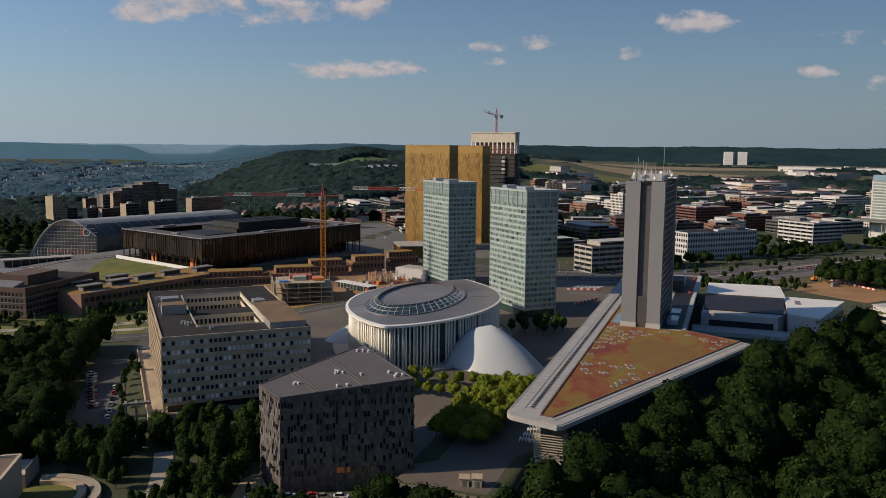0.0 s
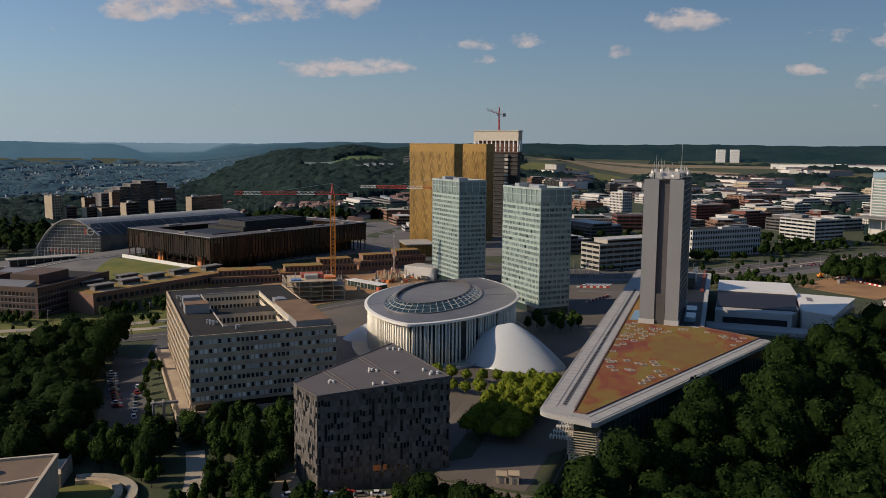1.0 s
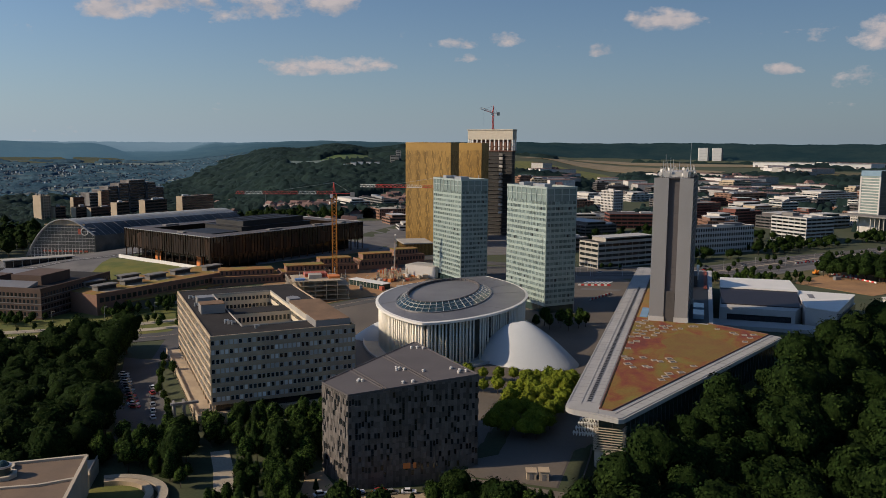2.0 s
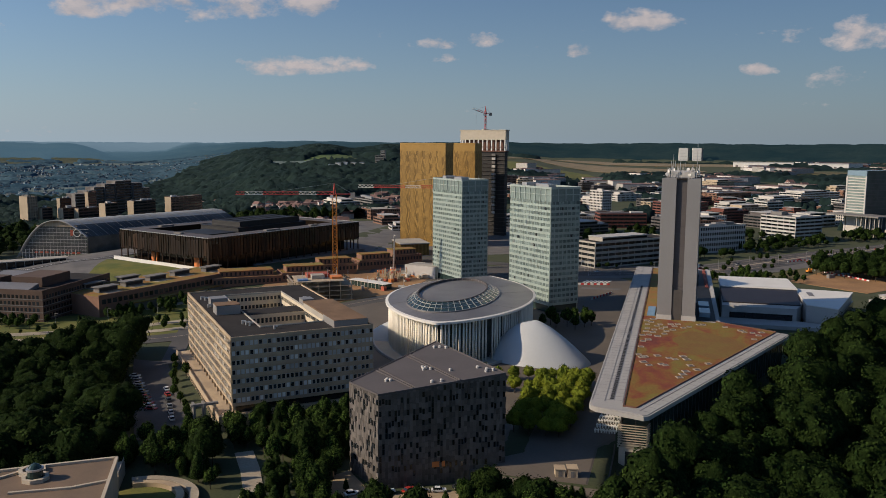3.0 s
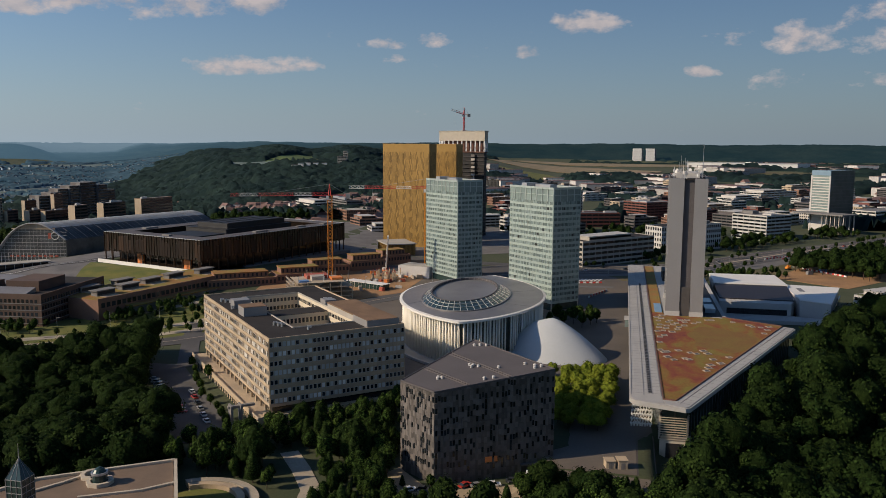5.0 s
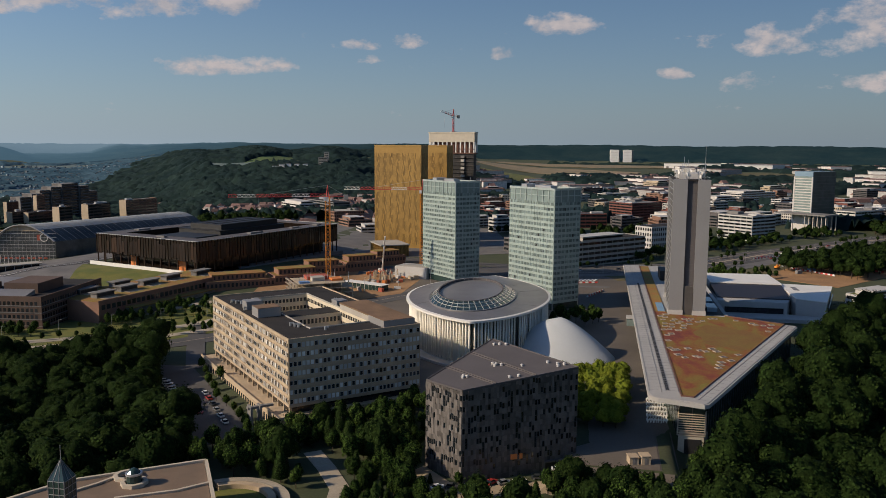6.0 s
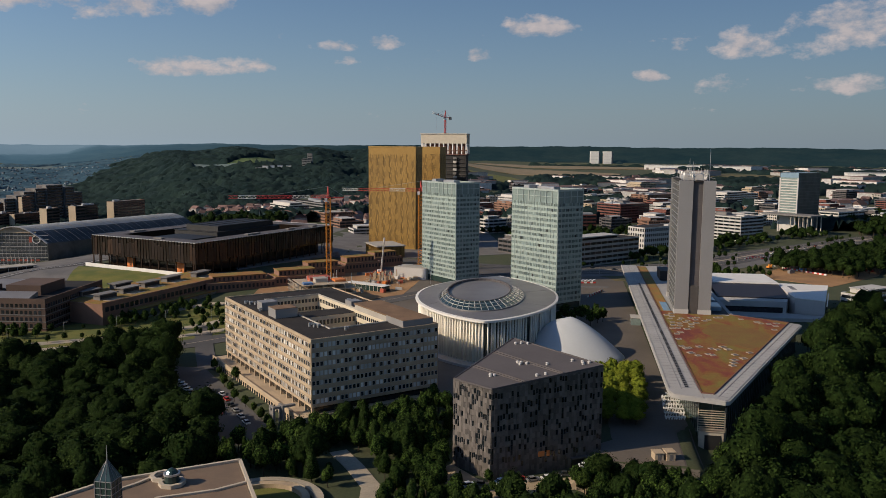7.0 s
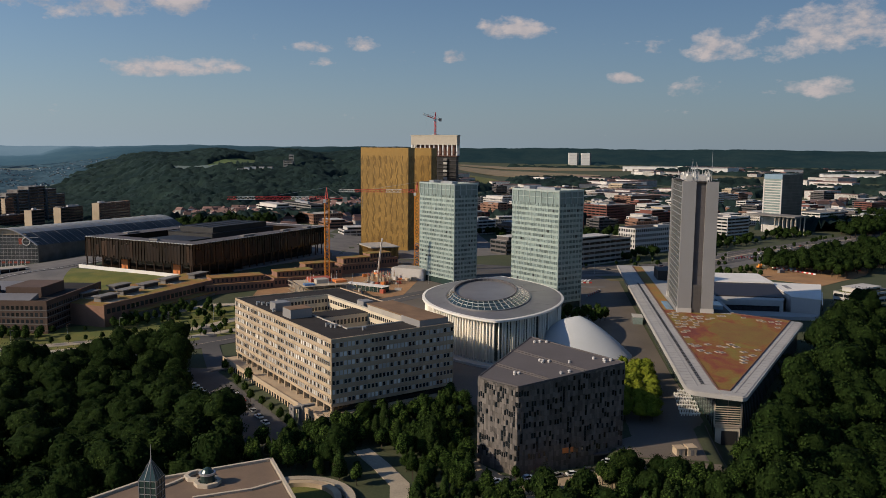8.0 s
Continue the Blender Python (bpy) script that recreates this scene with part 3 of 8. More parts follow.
def sheet(name, poly, material, label, category, lift=0.12, cell=10.0, flat=None):
    """A layer of paving that lies on the ground, with a thin edge."""
    bm = bmesh.new()
    bm.faces.new([bm.verts.new((x, y, 0)) for x, y in poly])
    lo = [min(p[i] for p in poly) for i in (0, 1)]
    hi = [max(p[i] for p in poly) for i in (0, 1)]
    for i in (0, 1):
        c = lo[i] + cell
        while c < hi[i]:
            no = (1, 0, 0) if i == 0 else (0, 1, 0)
            bmesh.ops.bisect_plane(bm, geom=bm.verts[:] + bm.edges[:] + bm.faces[:], plane_co=tuple(c * q for q in no), plane_no=no)
            c += cell
    for v in bm.verts:
        v.co.z = (ground_z(v.co.x, v.co.y) if flat is None else flat) + lift
    ext = bmesh.ops.extrude_face_region(bm, geom=bm.faces[:])
    for e in ext["geom"]:
        if isinstance(e, bmesh.types.BMVert):
            e.co.z -= 0.6
    bmesh.ops.recalc_face_normals(bm, faces=bm.faces[:])
    me = bpy.data.meshes.new(name)
    bm.to_mesh(me)
    bm.free()
    me.materials.append(M[material])
    return tagged(new(name, me), label, category, "", "structure")


def strip(points, width):
    """The outline of a road of that width along points."""
    left, right = [], []
    for i, p in enumerate(points):
        a, b = Vector(points[max(0, i - 1)]), Vector(points[min(len(points) - 1, i + 1)])
        n = Vector((-(b - a).y, (b - a).x)).normalized() * width / 2
        left.append((p[0] + n.x, p[1] + n.y))
        right.append((p[0] - n.x, p[1] - n.y))
    return right + left[::-1]


sheet("lawn_verge", [(-430, 235), (-345, 262), (-296, 330), (-286, 340), (-268, 375), (-236, 410), (-250, 470), (-300, 440), (-345, 400), (-420, 330), (-470, 270)], "grass", "dry green grass verge beside the avenue", "lawn", 0.12)
sheet("pavement_hotel", [(-136, 203), (-129, 183), (-112, 175), (-88, 184), (-90, 206), (-119, 193), (-133, 208)], "sand", "pale beige forecourt of the hotel", "pavement", 0.2)
sheet("pavement_yard", [(-112, 184), (-58, 190), (-56, 206), (-89, 207), (-118, 187)], "plaza", "dark paved yard under the trees", "pavement", 0.14)
sheet("pavement_plaza", [(-200, 262), (-150, 262), (-118, 250), (-87, 221), (-88, 208), (-54, 208), (-54, 240), (-58, 300), (-60, 560), (-110, 600), (-215, 600), (-215, 430), (-240, 400)], "plaza", "dark grey paved square between the buildings", "pavement", 0.15)
sheet("road_avenue", strip([(-560, 136), (-390, 252), (-318, 318), (-291, 341), (-256, 386), (-210, 450), (-150, 545), (-100, 610)], 17), "asphalt", "grey asphalt avenue across the plateau", "road", 0.22)
sheet("pavement_promenade", strip([(-560, 160), (-378, 298), (-304, 354), (-282, 380), (-256, 414)], 6.5), "gravel", "pale gravel promenade beside the avenue", "pavement", 0.3)
sheet("pavement_tramway", strip([(-560, 182), (-380, 316), (-330, 350), (-308, 376), (-290, 408), (-262, 440)], 7), "gravel", "pale gravel bed beside the promenade", "pavement", 0.32)
sheet("road_marking", strip([(-560, 136), (-390, 252), (-318, 318), (-291, 341), (-256, 386), (-210, 450), (-150, 545), (-100, 610)], 0.5), "kerb", "pale centre line of the avenue", "road marking", 0.3)
for i in range(7):
    sheet("road_marking", [(-99 + i * 2.6, 546 + i * 0.5), (-97.6 + i * 2.6, 546 + i * 0.5), (-95.4 + i * 2.6, 555 + i * 0.5), (-96.8 + i * 2.6, 555 + i * 0.5)], "white", "white painted bar of a crossing", "road marking", 0.4)
sheet("pavement_crossing", [(-98, 520), (-72, 523), (-71, 530), (-97, 527)], "paving", "pale reddish paved strip across the square", "pavement", 0.2)
sheet("road_boulevard", strip([(-260, 560), (-100, 596), (-10, 632), (70, 735), (175, 850), (400, 1090), (800, 1500)], 38), "asphalt", "wide grey asphalt boulevard", "road", 0.34)
sheet("pavement_boulevard", strip([(-120, 588), (-8, 628), (74, 728), (180, 842), (400, 1080)], 56), "paving", "pale paved verges of the boulevard", "pavement", 0.2)
sheet("lawn_bank", strip([(-70, 566), (-2, 590), (40, 618), (104, 706), (206, 816), (420, 1050)], 26), "dry_grass", "dry brown-green bank below the boulevard", "bank", 0.16)
sheet("road_street", strip([(-104, 600), (-300, 640), (-520, 700)], 16), "asphalt", "grey asphalt street past a building site", "road", 0.3)
sheet("pavement_towers", [(-420, 660), (-330, 640), (-235, 640), (-150, 690), (-200, 900), (-330, 920), (-450, 860)], "paving", "grey paved square round the golden towers", "pavement", 0.12, 30.0)
sheet("pavement_site", [(-300, 440), (-245, 425), (-205, 470), (-205, 560), (-225, 620), (-300, 600), (-310, 500)], "earth", "brown bare earth of a building site", "ground", 0.24)
sheet("pavement_works", [(40, 596), (84, 560), (135, 620), (165, 690), (120, 700), (70, 650)], "earth", "orange-brown bare earth of road works", "ground", 0.2)
sheet("lawn_slope", [(-345, 382), (-336, 430), (-296, 424), (-292, 446), (-262, 462), (-256, 446), (-300, 416)], "grass", "sunlit green grass slope below the terraces", "lawn", 0.35)
sheet("pavement_ramp", strip([(-345, 398), (-322, 432), (-303, 436), (-290, 430)], 5.5), "gravel", "pale curved garden path", "path", 0.5)
sheet("lawn", [(-470, 522), (-440, 455), (-400, 440), (-345, 480), (-362, 494)], "grass", "green lawn before a low dark building", "lawn", 0.25)
sheet("pavement_forecourt", [(-540, 470), (-475, 440), (-440, 452), (-470, 530), (-470, 640), (-540, 575), (-600, 565), (-600, 500)], "paving", "grey paved forecourt", "pavement", 0.2)
for off, wid in ((-13, 0.5), (-5, 0.4), (0, 3.0), (5, 0.4), (13, 0.5)):
    sheet("road_marking", strip([(-100 - off * 0.3, 596 + off), (-10 - off * 0.6, 632 + off * 0.75), (70 - off * 0.74, 735 + off * 0.66), (175 - off * 0.73, 850 + off * 0.68), (400 - off * 0.73, 1090 + off * 0.68)], wid), "kerb", "pale painted line of the boulevard", "road marking", 0.44)
sheet("road_court", strip([(-640, 470), (-545, 492), (-505, 478), (-478, 520), (-462, 600)], 9), "asphalt", "curved asphalt drive before the courthouse", "road", 0.34)
sheet("road_marking", strip([(-640, 470), (-545, 492), (-505, 478), (-478, 520), (-462, 600)], 0.5), "white", "white centre line of the drive", "road marking", 0.42)
sheet("road_car_park", [(-262, 300), (-236, 268), (-200, 226), (-203, 212), (-214, 212), (-250, 258), (-280, 300)], "asphalt", "dark asphalt car park lane under the trees", "road", 0.2)
sheet("road_lane", strip([(-258, 296), (-276, 330), (-292, 362), (-300, 385)], 9), "asphalt", "asphalt lane from the avenue to the car park", "road", 0.26)
sheet("path", strip([(-150, 165), (-154, 186), (-163, 200), (-172, 212)], 6), "gravel", "pale gravel path between trees", "path", 0.25)

# ---- the large buildings ----


def face_frame(side, a, b):
    """The pose of a wall of an a by b block in its own axes: x along the wall, y inwards, z up. Sides: 0 front, 1 right, 2 back, 3 left."""
    x, y, r = ((0, 0, 0), (a, 0, 90), (a, b, 180), (0, b, 270))[side]
    return pose(x, y, 0, 0, 0, r), (a if side % 2 == 0 else b)


def bar_box(w, h, d, proud, name, material):
    """Mesh data of a piece w wide and h high, its foot's middle at the origin, standing proud of the wall."""
    return Shape().box(-w / 2, w / 2, -proud, d, 0, h).data(name, material)


def glass_tower(x, y, label):
    a, b, top, floors = 20.5, 41.0, 71.6, 19
    t = thing("office_tower", x, y, 0, 45, label, "office tower", "pair of glass towers")
    part("core", Shape().box(0.4, a - 0.4, 0.4, b - 0.4, 0, top - 1), "dark_glass", t)
    foot, crown = 4.2, 8.2
    h = (top - foot - crown) / floors
    g = Shape()
    for k in range(floors):
        z = foot + k * h
        for side in range(4):
            m, w = face_frame(side, a, b)
            n = round(w / 1.45)
            for i in range(n):
                x0, x1 = i * w / n + 0.03, (i + 1) * w / n - 0.03
                lean = random.uniform(-0.05, 0.05)
                p = [m @ Vector(q) for q in ((x0, 0.12 + lean, z + 1.35), (x1, 0.12 - lean, z + 1.35), (x1, 0.12 - lean, z + h), (x0, 0.12 + lean, z + h))]
                g.add(p, [(0, 1, 2, 3)])
            # a spandrel with a ledge along its top
            prof = [(0.3, 0), (-0.1, 0), (-0.1, 1.3), (-0.19, 1.3), (-0.19, 1.42), (0.3, 1.42)]
            q = Shape().add([(xx, py, z + pz) for xx in (0, w) for py, pz in prof], [tuple(range(6)), tuple(range(11, 5, -1))] + [(i, 6 + i, 6 + (i + 1) % 6, (i + 1) % 6) for i in range(6)])
            part("spandrel", q, "green_spandrel", t, m=m)
    tagged(part("pane", g, "green_glass", t, "green glass panes"), kind="stuff")
    for side in range(4):
        m, w = face_frame(side, a, b)
        n = round(w / 5.1)
        z0 = top - crown
        part("crown_glass", Shape().box(0.2, w - 0.2, 0.15, 0.4, z0, top - 1.2), "green_glass", t, m=m)
        for i in range(n + 1):
            part("fin", Shape().box(-0.22, 0.22, -0.2, 0.3, z0, top - 0.4), "green_frame", t, m=m @ pose(min(max(i * w / n, 0.24), w - 0.24), 0, 0))
        part("cornice", Shape().box(0, w, -0.3, 0.3, top - 1.2, top).box(0, w, -0.25, 0.25, z0 + 3.6, z0 + 3.9), "green_frame", t, m=m)
        g = Shape()
        for i in range(int(w / 2.9) + 1):
            g.box(i * 2.9 - 0.06 + 0.1, i * 2.9 + 0.06 + 0.1, -0.14, 0.2, foot, z0)
        part("mullion", g, "green_frame", t, m=m)
        part("lobby_glass", Shape().box(0.5, w - 0.5, 0.2, 0.4, 0.3, foot - 0.3), "teal_glass", t, m=m)
        part("column", Shape().box(-0.3, 0.3, 0, 0.6, -1, foot), "concrete", t, m=m @ pose(0.4, 0, 0))
    part("roof", Shape().box(0.3, a - 0.3, 0.3, b - 0.3, top - 1.6, top - 1.1), "bitumen", t)
    for px, py, w, d, hh in ((4, 8, 5, 9, 2.2), (11, 20, 6, 12, 1.8), (5, 31, 8, 5, 2.4)):
        part("roof_plant", Shape().box(px, px + w, py, py + d, top - 1.1, top - 1.1 + hh), "steel", t)
    part("mast", Shape().tube(16, 5, top - 1.2, top + 2.5, 0.12), "steel", t)
    # open casements
    for i in range(14):
        m, w = face_frame(3 if i < 9 else 0, a, b)
        k = random.randrange(floors)
        part("casement", bar_box(0.9, 1.5, 0.05, 0.28, "casement", "black"), "black", t, m=m @ pose(random.uniform(2, w - 2), 0, foot + k * h + 1.42))
    return t


glass_tower(-105.7, 435.7, "tall pale green glass office tower on the square")
glass_tower(-176.5, 509.3, "tall pale green glass office tower behind the concert hall")


def gold_tower(x, y, top, label):
    a, b = 48.8, 15.0
    t = thing("golden_tower", x, y, 0, -13, label, "office tower", "golden towers")
    part("core", Shape().box(0.3, a - 0.3, 0.3, b - 0.3, 0, top), "gold_dark", t)
    for side in range(4):
        m, w = face_frame(side, a, b)
        part("mesh_cladding", Shape().box(0, w, -0.1, 0.3, 0, top), "gold", t, m=m)
        n = int(w / 1.25)
        slats = Shape()
        for i in range(n):
            z, x0 = 2 + random.uniform(0, 6), (i + 0.25) * w / n
            while z < top - 9:
                hh = random.uniform(4, 11)
                slats.box(x0, x0 + 0.38, -0.2, 0, z, min(z + hh, top - 7))
                z += hh + random.uniform(1.5, 6)
        tagged(part("slat", slats, "gold_dark", t, m=m), kind="stuff")
        part("band", Shape().box(0, w, -0.28, 0.1, top - 0.8, top + 0.4), "gold", t, m=m)
    part("roof", Shape().box(0.4, a - 0.4, 0.4, b - 0.4, top, top + 0.2), "bitumen", t)
    for i in range(5):
        part("roof_plant", Shape().box(6 + i * 8, 9 + i * 8 + i % 2, 5, 9, top + 0.2, top + 0.6), "concrete_dark", t)
    return t


gold_tower(-290.3, 712.0, 95.6, "slab tower clad in golden metal mesh")
gold_tower(-278.0, 775.0, 95.6, "slab tower clad in golden metal mesh behind its twin")


def frame_tower(x, y):
    a, b, top = 52.5, 9.0, 110.0
    t = thing("unfinished_tower", x, y, 0, -13, "dark tower under construction with a pale concrete crown on columns", "tower")
    part("core", Shape().box(1, a - 1, 1, b - 1, 0, top - 22), "black", t)
    for k in range(21):
        part("floor_slab", Shape().box(0, a, 0, b, 3 + k * 4, 3.3 + k * 4), "slate_roof", t)
    part("inner_wall", Shape().box(3, a - 3, 3, b - 3, top - 22, top - 8), "red_oxide", t)
    part("deck_rail", Shape().box(-0.3, a + 0.3, -0.3, 0.1, top - 18.2, top - 17.4), "red_oxide", t)
    part("crown", Shape().box(0, a, 0, b, top - 10.5, top - 1.0), "cream_crown", t)
    part("crown_edge", Shape().box(-0.5, a + 0.5, -0.5, b + 0.5, top - 1.0, top), "cream_crown", t)
    part("beam", Shape().box(-0.2, a + 0.2, -0.2, b + 0.2, top - 22.6, top - 21.6), "red_oxide", t)
    col = Shape().box(-0.55, 0.55, 0, 1.1, top - 21.6, top - 10.5).data("column", "white")
    for side in range(4):
        m, w = face_frame(side, a, b)
        n = round(w / 5.2)
        for i in range(n + 1):
            part("column", col, "white", t, m=m @ pose(0.6 + i * (w - 1.2) / n, 0, 0))
    for k in range(16):
        part("hoist_cabin", Shape().box(a * 0.72, a * 0.72 + 4, -1.5, 0, top - 27 - k * 4, top - 24.6 - k * 4), "white_grey" if k % 2 else "concrete_dark", t)
    return t


frame_tower(-261.5, 824.0)


def concert_hall():
    t = thing("concert_hall", 0, 0, 0, 0, "white almond-shaped concert hall with slender columns and a grey roof", "concert hall")
    tip, tail, half, top = Vector((-133.7, 305.3)), Vector((-139.3, 433.5)), (33.5, 39.3), 20.3
    mid, axis = (tip + tail) / 2, (tail - tip) / 2
    across = Vector((axis.y, -axis.x)).normalized()

    def outline(scale_x, scale_y, shift=0.0, n=48, power=0.74):
        pts = []
        for side in (1, -1):
            for i in range(n):
                s = -math.cos(math.pi * i / n) * side
                w = half[0 if side > 0 else 1] * scale_x * max(0.0, 1 - s * s) ** (power + 0.2 * max(0.0, s)) * side
                q = mid + axis * (s * scale_y + shift) + across * w
                pts.append((q.x, q.y))
        return pts

    outer, inner = outline(1, 1), outline(0.9, 0.93)
    wall_o, wall_i = outline(0.86, 0.9), outline(0.84, 0.88)
    part("glass_wall", Shape().ring(wall_o, wall_i, -1, top - 1.4), "hall_glass", t, "tall glass wall behind the columns")
    west = [p for p in outline(0.885, 0.915, 0, 60) if (Vector(p) - mid).dot(across) < -1]
    part("inner_wall", Shape().prism([west[0]] + west[1:] + [(x + across.x * 0.6, y + across.y * 0.6) for x, y in reversed(west)], -1, top - 1.4), "cream_column", t, "cream inner wall")
    part("plinth", Shape().prism(outline(0.97, 0.985), -2.5, 0.5), "white_grey", t)
    part("rim", Shape().ring(outer, outline(0.965, 0.975), top - 0.95, (top, top + 0.25)), "white", t, "white rounded roof rim")
    part("soffit", Shape().ring(outline(0.965, 0.975), wall_i, top - 1.25, top - 0.8), "white", t)
    # the roof falls from the raised crown to the rim
    def oval(cx, cy, rx, ry, n=48):
        u, c = axis.normalized(), Vector((cx, cy))
        pts = [c - u * math.cos(math.pi * i / n) * ry + across * math.sin(math.pi * i / n) * rx for i in range(2 * n)]
        return [(p.x, p.y) for p in pts]

    wide, slim = (-141.3, 362.0, 21.0, 41.0), (-143.0, 366.5, 16.0, 33.5)
    part("roof", Shape().ring(outline(0.962, 0.972), oval(*wide), top - 0.7, (top + 0.15, top + 1.1)), "roof_zinc", t, "dark grey zinc roof", smooth=False)
    part("crown_curb", Shape().ring(oval(wide[0], wide[1], 21.6, 41.7), oval(*wide), top + 0.5, top + 1.5), "zinc", t)
    part("skylight", Shape().ring(oval(*wide), oval(*slim), top + 0.6, (top + 1.2, top + 3.4)), "teal_glass", t, "sloping ring of dark green glass")
    for (x0, y0), (x1, y1) in zip(oval(*wide, 21), oval(*slim, 21)):
        part("rib", Shape().obox((x0, y0, top + 1.3), (x1, y1, top + 3.5), 0.2, 0.2), "white_grey", t)
    for f in (0.36, 0.7):
        a = [tuple(wide[k] + (slim[k] - wide[k]) * f for k in range(4))][0]
        part("hoop", Shape().ring(oval(*a), oval(a[0], a[1], a[2] - 0.2, a[3] - 0.2), top + 1.2 + 2.2 * f, top + 1.42 + 2.2 * f), "white_grey", t)
    part("crown_rim", Shape().ring(oval(slim[0], slim[1], 16.3, 33.8), oval(slim[0], slim[1], 15.7, 33.2), top + 1.0, top + 3.6), "slate_roof", t)
    for x, y in oval(slim[0], slim[1], 15.5, 32.9, 20):
        part("rim_post", Shape().box(x - 0.12, x + 0.12, y - 0.12, y + 0.12, top + 2.4, top + 3.5), "zinc", t)
    part("crown_roof", Shape().prism(oval(slim[0], slim[1], 15.7, 33.2), top + 0.6, top + 2.5), "roof_zinc", t, "dark grey oval roof")
    # a few pale seams of the roof
    so, si = outline(0.955, 0.965, 0, 60), oval(wide[0], wide[1], 21.8, 41.9, 60)
    for i in (8, 22, 36, 44, 50, 54, 68, 84, 100, 112):
        (x0, y0), (x1, y1) = so[i], si[i]
        part("seam", Shape().obox((x0, y0, top + 0.2), (x1, y1, top + 1.12), 0.3, 0.06), "zinc", t)
    # columns, evenly along the outline
    shaft = Shape().tube(0, 0, -1, top - 0.9, 0.40, 0.36, 10).data("column", "cream_column", True)
    for scale_x, scale_y, gap, ph in ((0.955, 0.968, 1.6, 0.0), (0.91, 0.935, 2.4, 0.7)):
        pts = [Vector(p) for p in outline(scale_x, scale_y, 0, 400)]
        run = ph
        for p, q in zip(pts, pts[1:] + pts[:1]):
            run += (q - p).length
            if run >= gap:
                run = 0.0
                s = (q - mid).dot(axis) / axis.length_squared
                right = (q - mid).dot(across) > 0
                wide = right and s < -0.25
                if wide and random.random() < 0.08:
                    run = -gap * 0.35
                    continue
                part("column", shaft, "cream_column", t, m=Matrix.Translation((q.x, q.y, 0)))
    # the ramp round the foot
    part("ramp_wall", Shape().ring(outline(1.16, 1.1, 0, 48), outline(1.145, 1.088, 0, 48), -4, 1.2), "white_grey", t)
    part("ramp", Shape().ring(outline(1.145, 1.088, 0, 48), outline(0.96, 0.97, 0, 48), -4, 0.4), "stone_beige", t)
    return outline


hall_outline = concert_hall()


def shell(name, x, y, rot, length, width, h, lean, label, ridge=1.0, back=0.62):
    """A smooth white shell like a leaning cone, its ridge falling towards +x."""
    t = thing(name, x, y, -0.6, rot, label, "pavilion")
    g, n, rows = Shape(), 48, 22
    verts = []
    for j in range(rows + 1):
        f = j / rows
        for i in range(n):
            a = 2 * math.pi * i / n
            ca, sa = math.cos(a), math.sin(a)
            z = (h - 0.045 * h * (1 - ca) * (1 - f)) * (1 - f ** 1.38)
            px = (lean + ridge * ca) * (1 - f) + (length if ca > 0 else length * back) * ca * f
            py = ridge * 0.35 * sa * (1 - f) + width * sa * f
            verts.append((px, py, z if j < rows else -1.0))
    faces = [(j * n + i, (j + 1) * n + i, (j + 1) * n + (i + 1) % n, j * n + (i + 1) % n) for j in range(rows) for i in range(n)]
    faces.append(tuple(range(n)))
    part("skin", g.add(verts, faces), "white_shell", t, smooth=True)
    foot = []
    for k in (1.0, 1.035):
        for i in range(n):
            ca, sa = math.cos(2 * math.pi * i / n), math.sin(2 * math.pi * i / n)
            foot.append(((length if ca > 0 else length * back) * ca * k, width * sa * k))
    part("kerb", Shape().ring(foot[n:], foot[:n], -1.0, 0.5), "white_grey", t, "pale kerb round the foot")
    return t


shell("pavilion", -97.0, 336.0, -12, 27.0, 16.5, 18.2, -2.3, "smooth white shell pavilion leaning on the concert hall", 3.0, 0.84)
shell("foyer_shell", -172.0, 352.0, 190, 14.0, 8.5, 10.0, -4.0, "small smooth white shell at the concert hall")


def window_data(w, h, open_share=0.0):
    frame_, pane = Shape(), Shape()
    frame_.box(-w / 2, -w / 2 + 0.09, -0.12, 0.1, 0, h).box(w / 2 - 0.09, w / 2, -0.12, 0.1, 0, h)
    frame_.box(-w / 2 + 0.09, w / 2 - 0.09, -0.12, 0.1, 0, 0.1).box(-w / 2 + 0.09, w / 2 - 0.09, -0.12, 0.1, h - 0.1, h)
    pane.box(-w / 2 + 0.09, w / 2 - 0.09, -0.06, 0.02, 0.1, h - 0.1)
    return frame_, pane


